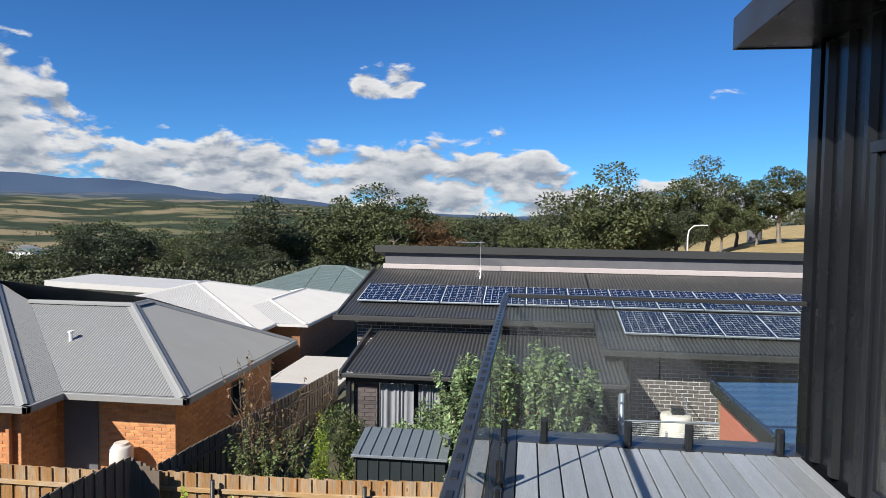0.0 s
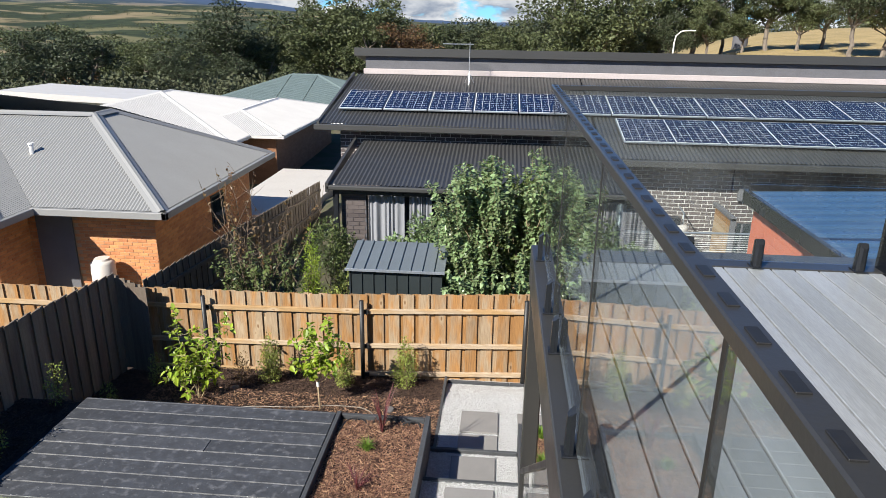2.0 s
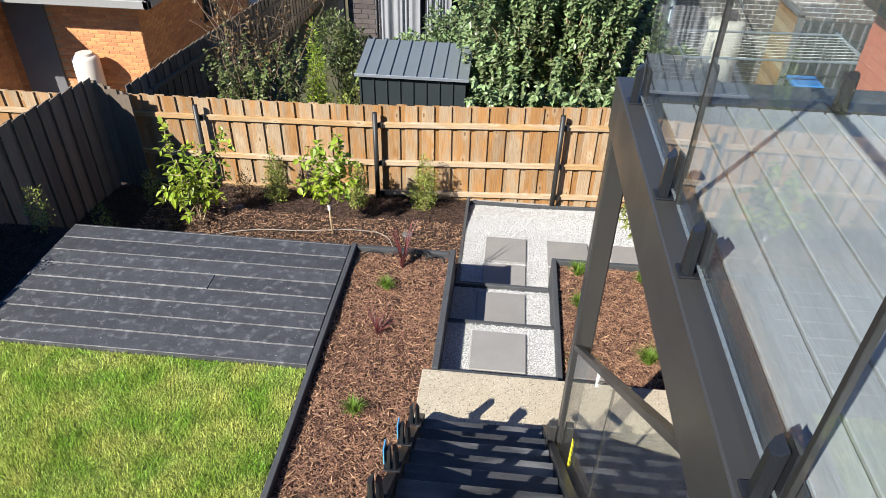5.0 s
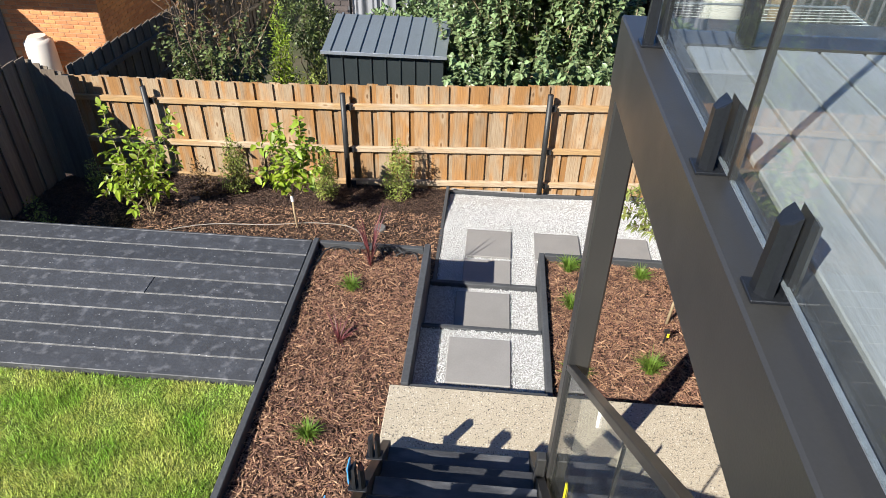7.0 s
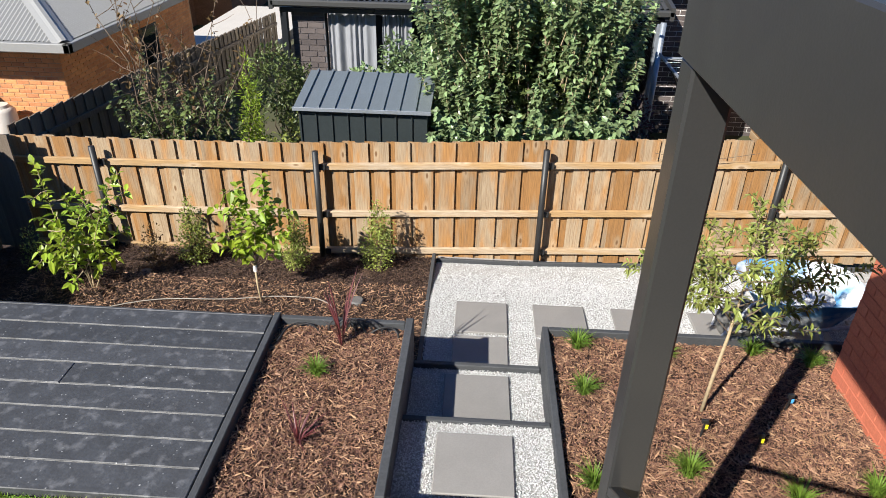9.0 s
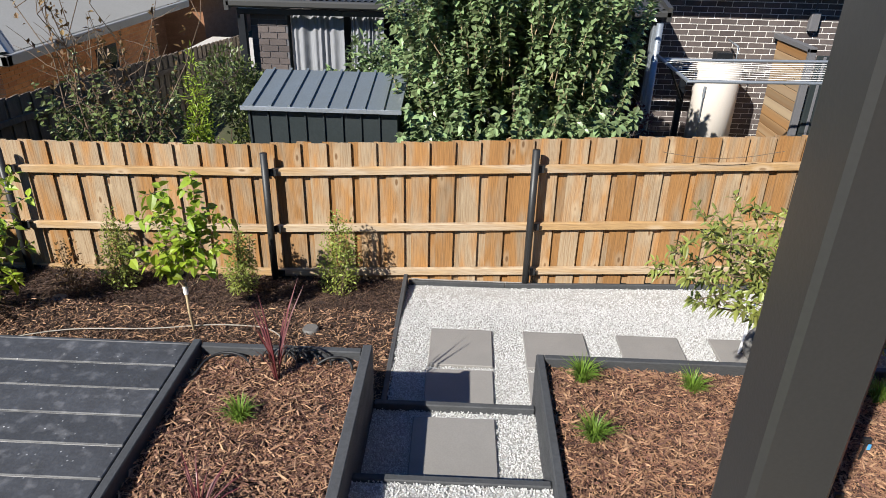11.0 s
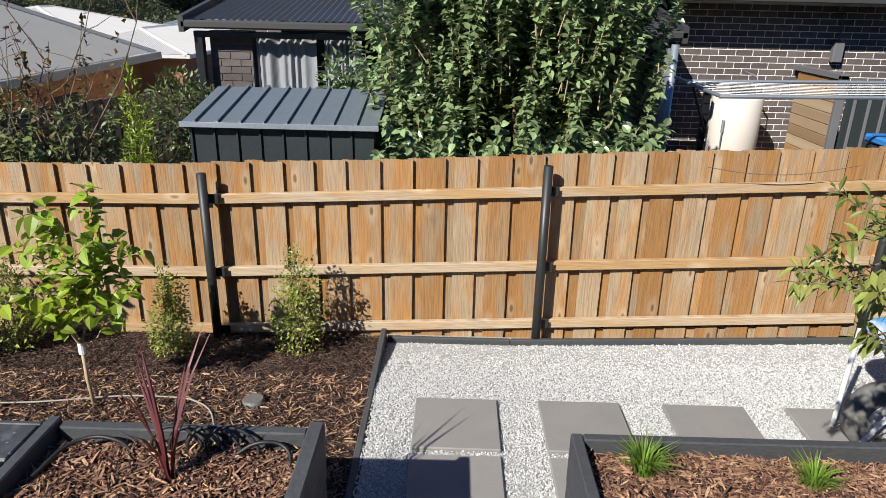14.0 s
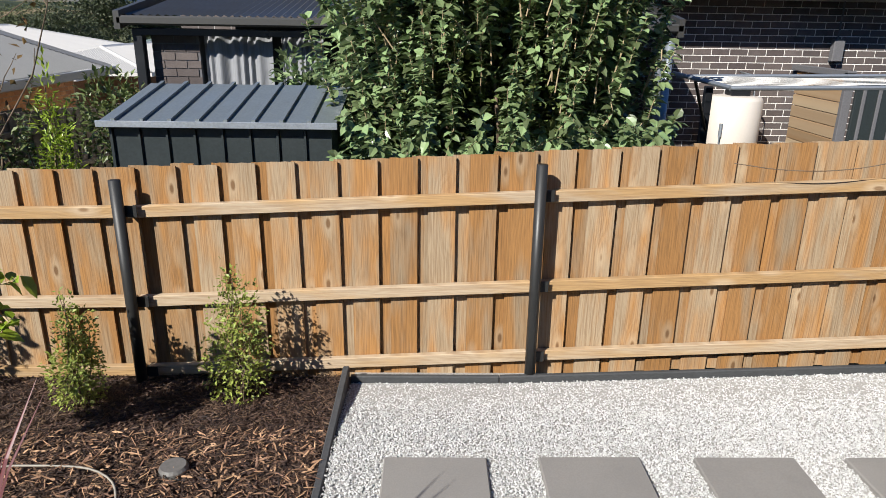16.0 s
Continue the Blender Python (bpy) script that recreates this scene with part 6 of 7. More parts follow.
for i in range(20):
    b = Vector((-4.4 + rnd.gauss(0, 0.18), 11.6 + rnd.gauss(0, 0.15), -1.0))
    e = Vector((b.x + rnd.gauss(0.0, 0.6), b.y + rnd.gauss(0.1, 0.3), rnd.uniform(1.0, 2.25)))
    pts = limb(twm, rnd, b, e, 0.012, 0.003, 0.08, 6)
    leaf_set(twl, rnd, [(pts[3].lerp(pts[6], rnd.random()), Vector((0, 0, 0))) for _ in range(26)], 0.065, 0.6)
    for j in range(3):
        limb(twm, rnd, pts[3 + j], pts[3 + j] + Vector((rnd.gauss(0, 0.2), rnd.gauss(0, 0.12), rnd.uniform(0.1, 0.35))), 0.005, 0.002, 0.1, 3)
part("branch", twm, M_TWIG, tw)
ob = new("crown", twl.mesh("crown", M_LEAFBRONZE))
ob.parent = tw
bush("conifer_shrub", "narrow bright green conifer behind the fence", "shrub", (-3.5, 11.75, -1.1), [((-3.5, 11.75, -0.5 + 0.3 * i), (0.24 - 0.04 * i, 0.24 - 0.04 * i, 0.3)) for i in range(5)], 2300, 0.06, M_LEAFLIME, M_TWIG, 0.3, 22, 0.3, 5, 0.02, lift=1.0)
bush("leafy_shrub", "grey green small tree beside the paling fence", "shrub", (-3.4, 12.9, -1.1), [((-3.5, 12.9, 0.3), (0.42, 0.4, 0.5)), ((-3.2, 13.0, -0.1), (0.4, 0.4, 0.6))], 2600, 0.07, M_LEAF, M_TWIG, 0.5, 23, 0.3, 10)
bush("leafy_shrub", "green climbing bush below the patio curtains", "shrub", (-1.9, 12.7, -1.1), [((-2.1, 12.6, 0.15), (0.4, 0.35, 0.45)), ((-1.5, 12.7, 0.35), (0.4, 0.4, 0.55)), ((-1.75, 12.7, 0.75), (0.18, 0.18, 0.3))], 3000, 0.085, M_LEAFHEDGE, M_TWIG, 0.6, 24, 0.3, 10)
bush("flower_bush", "small red flowering bush by the clothes line post", "shrub", (1.75, 12.9, -1.1), [((1.75, 12.9, -0.2), (0.25, 0.25, 0.45))], 500, 0.06, M_LEAFRED, M_TWIG, 0.6, 25, 0.3, 5)
for x, y, h in ((-3.0, 11.2, 0.1), (-3.05, 12.1, 0.15)):
    bush("potted_plant", "small leafy plant in pots behind the shed", "plant", (x, y, -1.1), [((x, y, -0.4), (0.22, 0.22, 0.5))], 500, 0.06, M_LEAFYEL, M_TWIG, 0.5, 26, 0.3, 4)

# planting along the back fence
rnd = random.Random(41)
CB = Vector((-4.42, 8.95, -0.84))
shoots = []
for end, lead in (((-4.62, 8.9, 0.60), 9), ((-3.92, 8.98, 0.52), 8), ((-4.25, 8.95, 0.28), 8), ((-4.82, 8.85, -0.30), 7), ((-4.1, 8.95, -0.18), 8), ((-4.45, 8.75, 0.02), 8), ((-4.55, 9.1, 0.2), 5)):
    e, mid = Vector(end), CB.lerp(Vector(end), 0.3)
    shoots.append((tuple(CB), tuple(e)))
    for j in range(lead):
        p = mid.lerp(e, (j + 0.6) / lead)
        shoots.append((tuple(p), tuple(p + Vector((rnd.gauss(0, 0.12), rnd.gauss(0, 0.12), rnd.uniform(-0.05, 0.15))))))
shoot_plant("citrus_tree", "young citrus tree with bright glossy green leaves", "tree", shoots, 0.095, 0.48, M_LEAFLIME, M_STAKE, 41, 34, 0.007, 0.75, first=0.35)
rnd = random.Random(42)
LB = Vector((-2.66, 8.88, -0.40))
shoots = []
for end, lead in (((-2.48, 8.9, 0.58), 7), ((-2.72, 8.88, 0.50), 7), ((-2.98, 8.85, 0.0), 6), ((-2.28, 8.92, 0.02), 6), ((-2.55, 8.78, 0.25), 7), ((-2.86, 8.95, 0.30), 6), ((-2.42, 9.0, 0.3), 6), ((-2.75, 8.75, -0.1), 5)):
    e = Vector(end)
    shoots.append((tuple(LB), tuple(e)))
    for j in range(lead):
        p = LB.lerp(e, 0.35 + 0.65 * (j + 0.5) / lead)
        shoots.append((tuple(p), tuple(p + Vector((rnd.gauss(0, 0.10), rnd.gauss(0, 0.10), rnd.uniform(-0.04, 0.10))))))
lt = shoot_plant("lime_tree", "young tree with fresh lime green leaves on a slim stem", "tree", shoots, 0.085, 0.68, M_LEAFLIME, M_STAKE, 42, 36, 0.005, 0.8, first=0.3)
part("trunk", MB().tube([(-2.63, 8.86, -0.85), (-2.655, 8.87, -0.6), (-2.66, 8.88, -0.34)], [0.013, 0.011, 0.010], 8), M_STAKE, lt, "", True)
part("tie", MB().tube([(-2.66, 8.88, -0.44), (-2.66, 8.88, -0.37)], 0.02, 10), M_WHITE, lt, "white label band")
for k, (x, y, h, w) in enumerate([(-2.47, 9.66, 0.66, 0.16), (-1.58, 9.76, 0.78, 0.21), (-3.62, 9.68, 0.74, 0.19)]):
    bush("pittosporum_shrub", "upright shrub of tiny pale green leaves by the fence", "shrub", (x, y, -0.91), [((x, y, -0.91 + h * 0.35), (w, w, h * 0.38)), ((x + 0.03, y, -0.91 + h * 0.72), (w * 0.75, w * 0.75, h * 0.33)), ((x, y, -0.91 + h), (w * 0.3, w * 0.3, h * 0.2))],
         2100, 0.026, M_LEAFSMALL, M_TWIG, 0.6, 50 + k, 0.15, 12, 0.006, "fence shrubs")
for k, (x, y, h) in enumerate([(-3.98, 9.5, 0.5), (-5.45, 6.4, 0.55), (-5.42, 5.5, 0.5), (-5.45, 7.5, 0.5), (-5.4, 8.4, 0.5), (-5.42, 4.6, 0.5), (-5.2, 9.3, 0.5)]):
    g = -0.85 if y > 7.7 else -0.07
    bush("sapling", "sparse dark leaved sapling beside the fence", "shrub", (x, y, g), [((x, y, g + h * 0.4), (0.16, 0.16, h * 0.4)), ((x, y, g + h * 0.8), (0.12, 0.12, h * 0.35))], 380, 0.032, M_LEAFSMALL if k else M_LEAFBRONZE, M_TWIG, 0.5, 60 + k, 0.1, 7, 0.005, "fence saplings")

# olive tree in the bed
rnd = random.Random(71)
shoots = []
for i in range(30):
    a = rnd.uniform(0, 6.283)
    reach, z0 = rnd.uniform(0.3, 0.72), rnd.uniform(0.45, 1.0)
    p = Vector((1.18 + 0.02 * (z0 - 0.45), 7.01, z0))
    e = p + Vector((math.cos(a) * reach * 1.05, math.sin(a) * reach * 0.85, rnd.uniform(-0.12, 0.55) * (1.5 - z0) + 0.12))
    shoots.append((tuple(p), tuple(e)))
    for j in range(4):
        q = p.lerp(e, 0.4 + 0.6 * rnd.random())
        shoots.append((tuple(q), tuple(q + Vector((rnd.gauss(0, 0.11), rnd.gauss(0, 0.11), rnd.uniform(-0.04, 0.16))))))
ol = shoot_plant("olive_tree", "young olive tree with narrow yellow green leaves", "tree", shoots, 0.056, 0.30, M_LEAFYEL, M_TWIG, 72, 84, 0.004, 0.65, first=0.35)
part("trunk", MB().tube([(1.13, 6.98, -0.25), (1.15, 6.99, 0.1), (1.18, 7.0, 0.45), (1.2, 7.02, 0.85)], [0.015, 0.013, 0.011, 0.006], 8), M_STAKE, ol, "", True)


def tuft(base, h, n, m, name, label, seed, spread=0.6, w=0.004, group=""):
    rnd = random.Random(seed)
    mb = MB()
    for _ in range(n):
        a, ln = rnd.uniform(0, 6.283), h * rnd.uniform(0.6, 1.1)
        o = Vector((math.cos(a), math.sin(a), 0))
        s = Vector((-math.sin(a), math.cos(a), 0))
        lean = rnd.uniform(0.1, spread)
        p0 = Vector(base) + o * rnd.uniform(0, 0.03)
        pts = [p0, p0 + o * ln * lean * 0.35 + Vector((0, 0, ln * 0.55)), p0 + o * ln * lean * 1.0 + Vector((0, 0, ln * (0.95 - 0.35 * lean)))]
        k = len(mb.v)
        mb.v += [tuple(pts[0] - s * w), tuple(pts[0] + s * w), tuple(pts[1] - s * w), tuple(pts[1] + s * w), tuple(pts[2])]
        mb.f += [(k, k + 1, k + 3, k + 2), (k + 2, k + 3, k + 4)]
    ob = new(name, mb.mesh(name, m))
    return tagged(ob, label, "plant", group)


for k, (x, y, z, h) in enumerate([(-1.60, 5.42, -0.1, 0.16), (-1.60, 7.00, -0.1, 0.17), (0.33, 7.62, -0.22, 0.19), (0.32, 7.10, -0.22, 0.18), (0.28, 6.25, -0.22, 0.19), (0.89, 6.38, -0.22, 0.21),
                                  (1.69, 7.65, -0.22, 0.18), (0.99, 7.56, -0.22, 0.17), (2.1, 7.55, -0.22, 0.19), (1.5, 6.2, -0.22, 0.2), (2.0, 6.3, -0.22, 0.2), (-1.65, 4.2, -0.1, 0.17)]):
    tuft((x, y, z), h, 150, M_TUFT, "grass_tuft", "small bright green grass tuft planted in mulch", 80 + k, 0.9, 0.0032, "grass tufts")


def cordyline(label, base, h, n, seed, spread, w):
    """A fan of arching strap leaves, each with a fold along its middle."""
    rnd = random.Random(seed)
    t = thing("red_cordyline", label, "plant")
    for _ in range(n):
        a, ln = rnd.uniform(0, 6.283), h * rnd.uniform(0.55, 1.1)
        o, s = Vector((math.cos(a), math.sin(a), 0)), Vector((-math.sin(a), math.cos(a), 0))
        lean, p0 = rnd.uniform(0.12, spread), Vector(base) + o * rnd.uniform(0, 0.015)
        mb = MB()
        for q, wd in ((0.0, 0.5), (0.35, 1.0), (0.7, 0.8), (1.0, 0.05)):
            c = p0 + o * ln * lean * q ** 1.6 + Vector((0, 0, ln * (q - 0.3 * lean * q * q)))
            mb.v += [tuple(c - s * w * wd), tuple(c - o * w * wd * 0.5), tuple(c + s * w * wd)]
        mb.f += [(3 * i + j, 3 * i + j + 1, 3 * i + j + 4, 3 * i + j + 3) for i in range(3) for j in range(2)]
        part("leaf", mb.mesh("leaf", M_LEAFRED), None, t)


cordyline("dark red strap leaved cordyline in the raised bed", (-1.49, 7.36, -0.1), 0.60, 13, 95, 0.55, 0.008)
cordyline("small dark red spiky plant in the raised bed", (-1.58, 6.35, -0.1), 0.27, 26, 96, 1.1, 0.005)

# ---- things in the garden ----
for x, y, z in ((-1.68, 8.95, -0.80), (-4.05, 9.35, -0.84)):
    solo("inspection_lid", MB().tube([(x, y, z - 0.1), (x, y, z + 0.02), (x, y, z + 0.035)], [0.07, 0.07, 0.06], 20), M_LIDGREY, "round grey plastic lid set in mulch", "lid", "inspection lids")


def hose(name, label, pts, r, m):
    cu = bpy.data.curves.new(name, "CURVE")
    cu.dimensions, cu.bevel_depth, cu.bevel_resolution, cu.resolution_u = "3D", r, 2, 6
    sp = cu.splines.new("BEZIER")
    sp.bezier_points.add(len(pts) - 1)
    for b, p in zip(sp.bezier_points, pts):
        b.co, b.handle_left_type, b.handle_right_type = p, "AUTO", "AUTO"
    cu.materials.append(m)
    return tagged(new(name, cu), label, "hose")


hose("irrigation_hose", "pale irrigation hose lying across dark mulch", [(-4.6, 8.3, -0.78), (-3.8, 8.75, -0.77), (-3.0, 8.85, -0.77), (-2.3, 8.95, -0.77), (-1.95, 8.85, -0.76), (-1.8, 8.6, -0.78)], 0.0055, M_PIPEGREY)
for k in range(4):
    hose("drip_pipe", "black drip pipe looped against the bed edge", [(-1.62 + k * 0.07, 7.50, -0.12), (-1.60 + k * 0.07, 7.52, 0.0), (-1.52 + k * 0.07, 7.54, 0.02), (-1.42 + k * 0.07, 7.52, -0.05), (-1.36 + k * 0.05, 7.49, -0.12)], 0.007, M_PIPEBLACK)
hose("drip_pipe", "black drip pipe along the bed edge", [(-1.3, 7.50, -0.08), (-1.2, 7.52, -0.03), (-1.1, 7.52, -0.05), (-1.06, 7.42, -0.1)], 0.008, M_PIPEBLACK)
hose("drip_pipe", "black drip pipe along the bed edge", [(-1.98, 7.32, -0.06), (-1.9, 7.50, -0.03), (-1.75, 7.52, -0.04), (-1.68, 7.50, -0.1)], 0.008, M_PIPEBLACK)
hose("drip_pipe", "black drip pipe lying on mulch", [(0.9, 6.05, -0.2), (1.2, 6.02, -0.195), (1.5, 6.08, -0.2), (1.9, 6.0, -0.2)], 0.007, M_PIPEBLACK)
for x, y in ((1.05, 6.72), (1.38, 6.62), (1.72, 7.02)):
    st = thing("garden_stake", "black irrigation stake with small tag in mulch", "stake", "garden stakes")
    part("spike", MB().tube([(x, y, -0.24), (x + 0.01, y, -0.07)], [0.006, 0.008], 6), M_PIPEBLACK, st)
    part("head", MB().cbox(x - 0.014, y - 0.01, -0.075, x + 0.03, y + 0.012, -0.045, 0.003), M_PIPEBLACK, st)
    part("tag", MB().cbox(x + 0.012, y - 0.016, -0.115, x + 0.03, y - 0.012, -0.078, 0.001), M_BLUETAPE if x > 1.5 else M_PAPER, st)
solo("brick_piece", MB().cbox(0.93, 5.905, -0.21, 1.02, 5.95, -0.17, 0.004), M_SALMON, "broken salmon brick piece beside the slab", "brick")

tagged(hose("fence_wire", "thin wire sagging along the top of the fence", [(1.3, 9.975, 0.535), (1.6, 9.97, 0.50), (1.95, 9.97, 0.505), (2.35, 9.975, 0.575)], 0.003, M_TWIG), "", "wire")

# wheelbarrow
wb = thing("wheelbarrow", "blue wheelbarrow crusted with white cement on the gravel", "wheelbarrow")
WX, WY, WZ = 2.420, 8.670, -0.800
tb = MB()
ring = lambda z, ax0, ax1, hy, n=20: [(WX + (ax0 + ax1) / 2 + (ax1 - ax0) / 2 * math.copysign(abs(math.cos(t)) ** 0.6, math.cos(t)), WY + hy * math.copysign(abs(math.sin(t)) ** 0.6, math.sin(t)), WZ + z) for t in [math.tau * i / n for i in range(n)]]
R = [ring(0.26, -0.12, 0.28, 0.16), ring(0.30, -0.22, 0.36, 0.22), ring(0.56, -0.42, 0.50, 0.33), ring(0.575, -0.44, 0.52, 0.35)]
for r in R:
    tb.v += r
for i in range(3):
    for j in range(20):
        tb.f.append((i * 20 + j, i * 20 + (j + 1) % 20, (i + 1) * 20 + (j + 1) % 20, (i + 1) * 20 + j))
tb.f.append(tuple(range(19, -1, -1)))
tray = part("tray", tb, M_BARROW, wb, "blue steel tray", True)
sdm = tray.modifiers.new("thick", "SOLIDIFY")
sdm.thickness = 0.006
part("load", MB().tube([(WX + 0.05, WY, WZ + 0.34), (WX + 0.05, WY, WZ + 0.47), (WX + 0.05, WY, WZ + 0.50)], [0.22, 0.26, 0.12], 14), M_BARROWIN, wb, "pale cement rubble")
wl_ = part("wheel", MB().tube([(WX - 0.36, WY - 0.05, WZ + 0.19), (WX - 0.36, WY - 0.025, WZ + 0.19), (WX - 0.36, WY + 0.025, WZ + 0.19), (WX - 0.36, WY + 0.05, WZ + 0.19)], [0.15, 0.19, 0.19, 0.15], 24), M_RUBBER, wb, "black pneumatic tyre", True)
part("rim", MB().tube([(WX - 0.36, WY - 0.055, WZ + 0.19), (WX - 0.36, WY + 0.055, WZ + 0.19)], 0.095, 18), M_BARROWIN, wl_, "cement crusted rim")
for s in (-1, 1):
    part("handle", MB().tube([(WX - 0.38, WY + s * 0.10, WZ + 0.19), (WX + 0.1, WY + s * 0.2, WZ + 0.25), (WX + 0.95, WY + s * 0.30, WZ + 0.48)], 0.017, 8), M_BARROWIN, wb, "", True)
    part("leg", MB().tube([(WX + 0.18, WY + s * 0.2, WZ + 0.28), (WX + 0.30, WY + s * 0.22, WZ + 0.0), (WX + 0.38, WY + s * 0.22, WZ + 0.0), (WX + 0.44, WY + s * 0.24, WZ + 0.33)], 0.015, 8), M_BARROWIN, wb, "", True)
    part("strut", MB().tube([(WX - 0.36, WY + s * 0.08, WZ + 0.19), (WX - 0.52, WY + s * 0.1, WZ + 0.05), (WX - 0.40, WY + s * 0.26, WZ + 0.54)], 0.014, 8), M_BARROWIN, wb, "", True)
wb.scale = (1.15, 1.15, 1.15)
wb.location = Vector((WX, WY, WZ)) * -0.15


# ---- trees beyond the houses ----
def far_tree(seed, leaf_m, height=12.0, spread=4.2, cards=11000, open_crown=0.5):
    """A gum: tapered trunk, forking limbs, and flattened clumps of leaves at their ends."""
    rnd = random.Random(seed)
    wd, lv = MB(), MB()
    fork = height * rnd.uniform(0.22, 0.34)
    base = limb(wd, rnd, (0, 0, -0.5), (rnd.gauss(0, 0.3), rnd.gauss(0, 0.3), fork), height * 0.030, height * 0.022, 0.05, 4)
    ends = []
    for i in range(6):
        a = math.tau * i / 6 + rnd.uniform(-0.4, 0.4)
        reach = spread * rnd.uniform(0.35, 0.85)
        e = Vector((reach * math.cos(a), reach * math.sin(a), height * rnd.uniform(0.36, 0.86)))
        pts = limb(wd, rnd, base[-1], e, height * 0.015, height * 0.005, 0.12, 5)
        ends.append(e)
        for j in range(3):
            e2 = pts[3 + j % 2] + Vector((rnd.gauss(0, spread * 0.32), rnd.gauss(0, spread * 0.32), rnd.uniform(-0.02, 0.2) * height))
            limb(wd, rnd, pts[3 + j % 2], e2, height * 0.006, height * 0.002, 0.12, 3)
            ends.append(e2)
    ends.append(Vector((rnd.gauss(0, 0.6), rnd.gauss(0, 0.6), height * 0.93)))
    pts = []
    for e in ends:
        r = spread * rnd.uniform(0.27, 0.46)
        pts += blob_points(rnd, [(tuple(e), (r, r, r * 0.62))], int(cards / len(ends)), 0.25)
    leaf_set(lv, rnd, pts, height * 0.024, 0.66, lift=0.0)
    return wd, lv, leaf_m


kinds = []
for k, (m, sp) in enumerate(((M_GUM, 4.6), (M_GUM, 4.2), (M_GUMDARK, 4.4), (M_GUMRUST, 4.4), (M_GUM, 3.6), (M_GUMDARK, 5.0))):
    wd, lv, lm = far_tree(200 + k, m, 12.0, sp)
    kinds.append((wd.fixed("trunk", M_BARK), lv.mesh("crown", lm)))


def plant_tree(kind, px, py, d, label, wide=1.0):
    """A tree seen from the deck at a bearing (degrees, right of ahead) and a height of its top (degrees), d metres off."""
    x, y = 0.14 + d * math.sin(radians(px)), d * math.cos(radians(px))
    z = land(x, y)
    h = 4.58 + d * math.tan(radians(py)) - z
    if h < 2.0:
        return
    t = thing("gum_tree", label, "tree", "distant gum trees")
    for nm, me in zip(("trunk", "crown"), kinds[kind]):
        ob = new(nm, me)
        ob.parent = t
    t.location = (x, y, z)
    t.scale = (h / 12.0 * wide, h / 12.0 * wide, h / 12.0)
    t.rotation_euler.z = d * 1.7 + px


def bear(px):
    return math.degrees(math.atan((px - 784) / 1205)) - 7.08


def rise(py):
    return -2.83 + math.degrees(math.atan((441 - py) / 1205))


GUM, DARKT, RUST = "tall gum tree with olive green crown beyond the roofs", "dark dense tree in the valley beyond the roofs", "rust brown tree among the green woods"
for kind, px, py, d, wide in ((5, 470, 354, 95, 1.0), (0, 655, 332, 98, 1.35), (1, 738, 348, 105, 1.2), (3, 775, 394, 88, 1.1), (3, 215, 446, 84, 0.9), (1, 610, 352, 110, 1.0), (4, 700, 372, 90, 1.1),
                              (0, 1085, 292, 112, 1.1), (1, 1150, 335, 125, 1.0), (4, 1195, 330, 130, 1.1), (0, 1250, 283, 128, 1.05), (1, 1305, 322, 135, 1.0), (4, 1382, 296, 130, 1.1), (0, 1435, 318, 130, 1.0),
                              (1, 1480, 305, 135, 1.0), (5, 1530, 278, 118, 0.9), (0, 1585, 300, 120, 1.1), (1, 1640, 310, 125, 1.0), (0, 1700, 305, 125, 1.0), (1, 1020, 358, 150, 1.0), (0, 960, 376, 160, 1.0),
                              (4, 920, 392, 150, 1.0), (5, 1120, 360, 118, 1.0), (4, 1060, 350, 130, 1.0), (5, 1215, 362, 122, 1.0), (1, 1340, 352, 128, 1.1), (4, 1275, 345, 120, 1.0)):
    plant_tree(kind, bear(px), rise(py), d, {5: DARKT, 2: DARKT, 3: RUST}.get(kind, GUM), wide)
rnd = random.Random(77)
for px in range(-330, 640, 21):
    py = (446 + rnd.uniform(-14, 16)) if px < 120 or px > 540 else (418 + rnd.uniform(-22, 24))
    kind = rnd.choice((1, 2, 0, 4, 5, 0, 5))
    plant_tree(kind, bear(px + rnd.uniform(-8, 8)), rise(py), rnd.uniform(66, 140), {5: DARKT, 2: DARKT, 3: RUST}.get(kind, GUM), 1.35)
for px in range(560, 1010, 34):
    kind = rnd.choice((1, 4, 0, 5, 2))
    plant_tree(kind, bear(px + rnd.uniform(-10, 10)), rise(rnd.uniform(378, 392) - (22 if px > 980 else 0)), rnd.uniform(165, 230), {5: DARKT, 2: DARKT}.get(kind, GUM), 1.2)

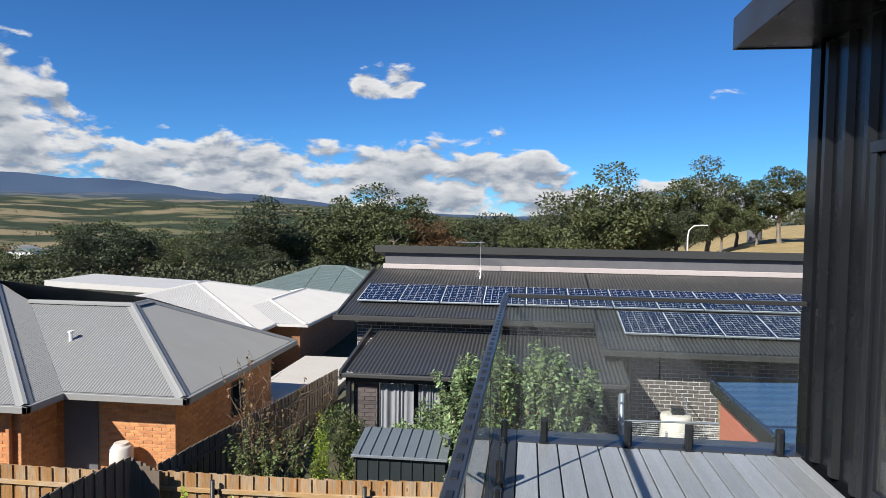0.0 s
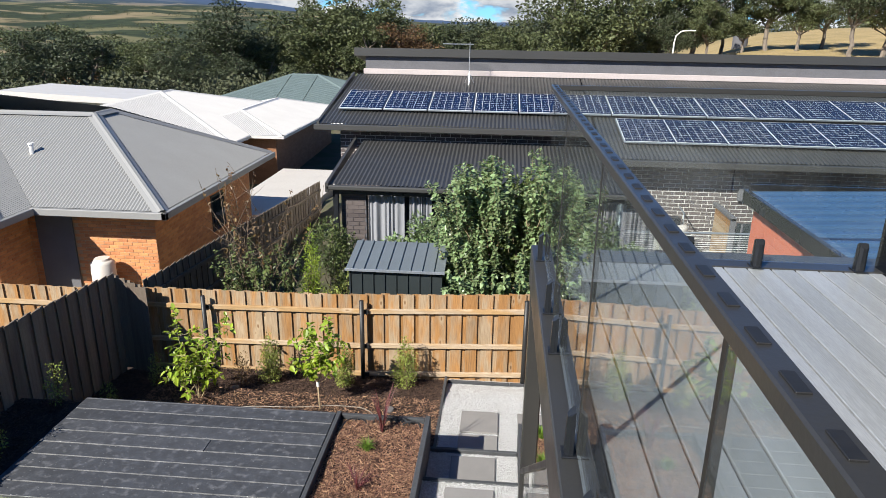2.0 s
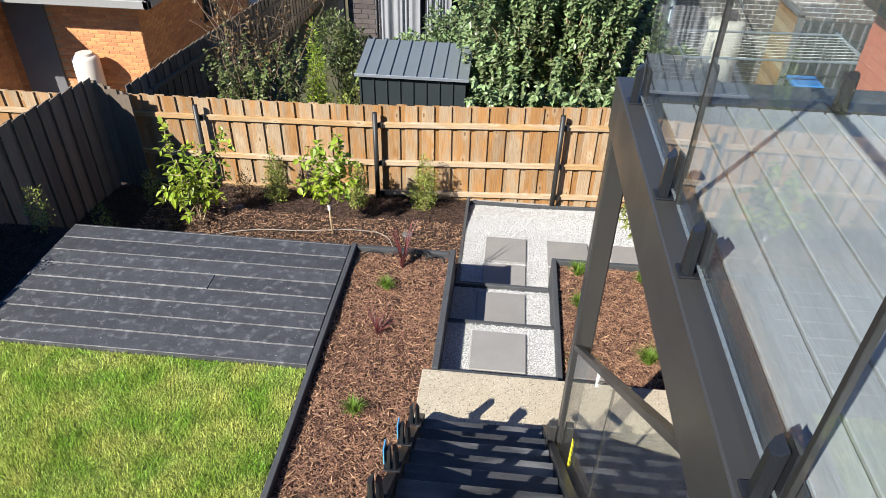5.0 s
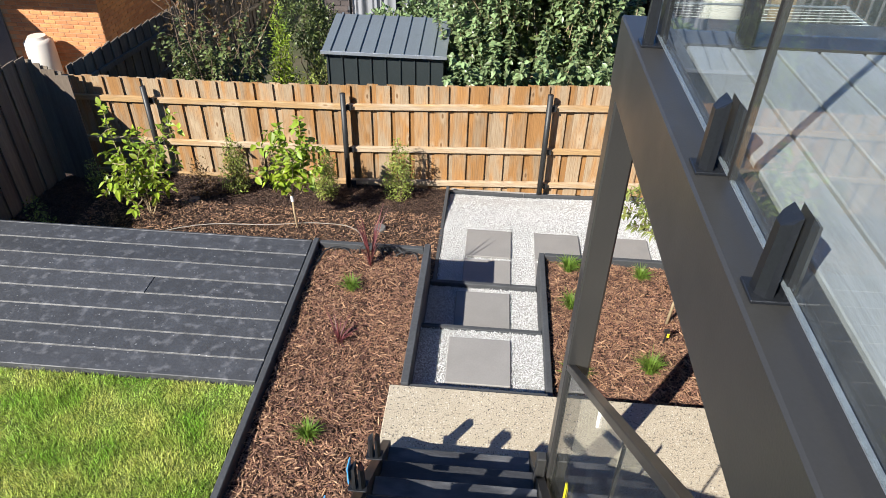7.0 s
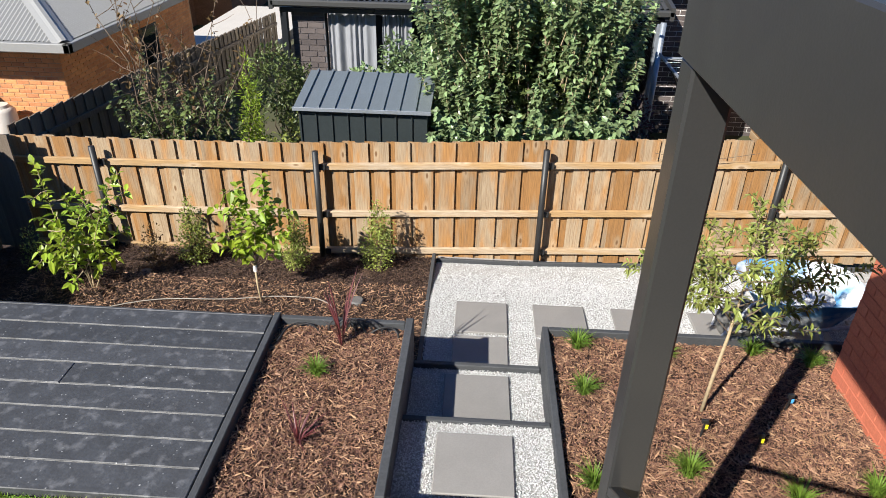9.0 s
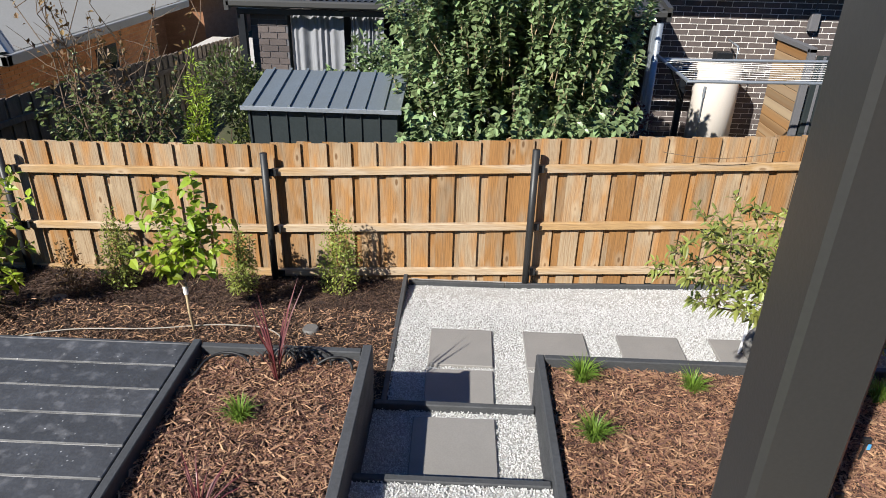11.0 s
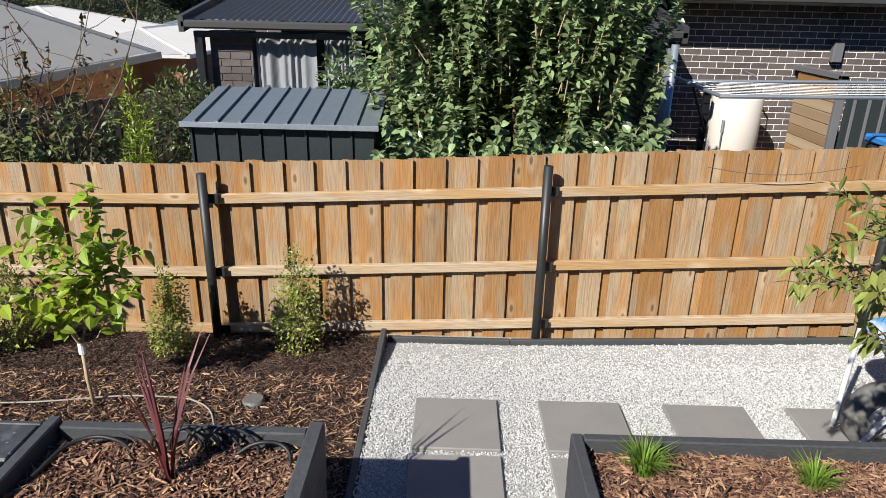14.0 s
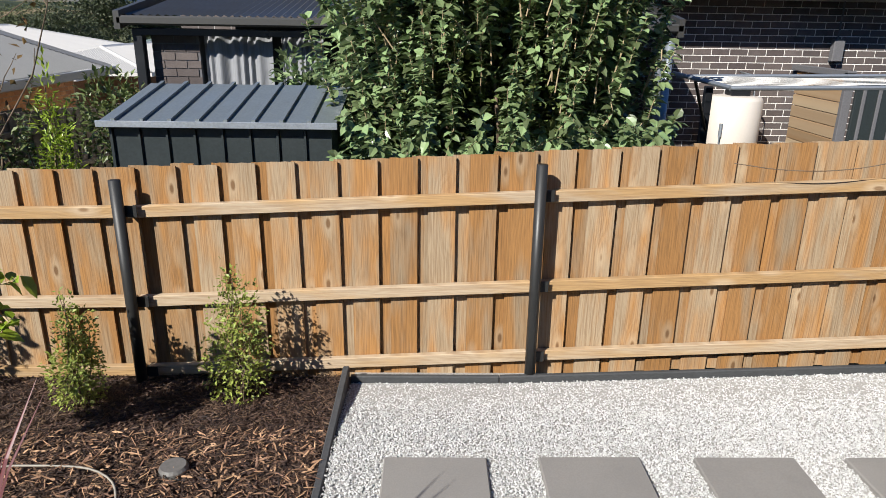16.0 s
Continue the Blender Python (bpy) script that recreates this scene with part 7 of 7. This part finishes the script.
# woods over the valley floor
rnd = random.Random(9)
fw = MB()
for _ in range(6000):
    d = 60 * (30.0 ** rnd.random())
    b = radians(rnd.uniform(-52, 34))
    x, y = d * math.sin(b), d * math.cos(b)
    if noise.noise((x * 0.0045, y * 0.009, 4.0)) < -0.10 and d > 330:
        continue
    if math.degrees(b) > 3 and d < 280:
        continue
    z = land(x, y)
    s = rnd.uniform(3.0, 6.5) if d > 150 else rnd.uniform(1.2, 3.0)
    pts = blob_points(rnd, [((x, y, z + s * 0.5), (s * 0.8, s * 0.8, s * 0.55))], 150 if d < 170 else 34, 0.4)
    leaf_set(fw, rnd, pts, s * (0.115 if d < 170 else 0.26), 0.8, lift=0)
tagged(new("far_woods", fw.mesh("far_woods", M_FARWOOD)), "distant woods scattered over the valley", "woods", kind="stuff")

# street lamp and water tank on the hill
lx, ly = 0.14 + 88 * math.sin(radians(bear(1218))), 88 * math.cos(radians(bear(1218)))
lz = land(lx, ly)
lamp = thing("street_lamp", "curved grey street lamp pole below the hill", "street lamp")
top = 4.58 + 88 * math.tan(radians(rise(392)))
part("pole", MB().tube([(lx, ly, lz), (lx, ly, top - 1.4), (lx + 0.15, ly, top - 0.6), (lx + 0.7, ly, top - 0.1), (lx + 1.6, ly, top)], [0.12, 0.09, 0.08, 0.07, 0.06], 8), M_WHITE, lamp, "", True)
part("head", MB().cbox(lx + 1.5, ly - 0.15, top - 0.08, lx + 2.3, ly + 0.15, top + 0.06, 0.03), M_WHITE, lamp)
tx, ty = 0.14 + 150 * math.sin(radians(bear(1336))), 150 * math.cos(radians(bear(1336)))
tz = land(tx, ty)
solo("rain_tank", MB().tube([(tx, ty, tz - 0.5), (tx, ty, tz + 2.0), (tx, ty, tz + 2.3)], [1.4, 1.4, 0.3], 20), M_GREYWALL, "grey round rain water tank on the dry hill", "tank")

# salmon bricks of the lower storey
brick_field(low, (2.22, 7.44, -1.05), (0, -1, 0), (-1, 0, 0), 4.86, 3.77, lambda s, z: s < 2.2, M_SALMON, M_SALMON, proud=0.004)
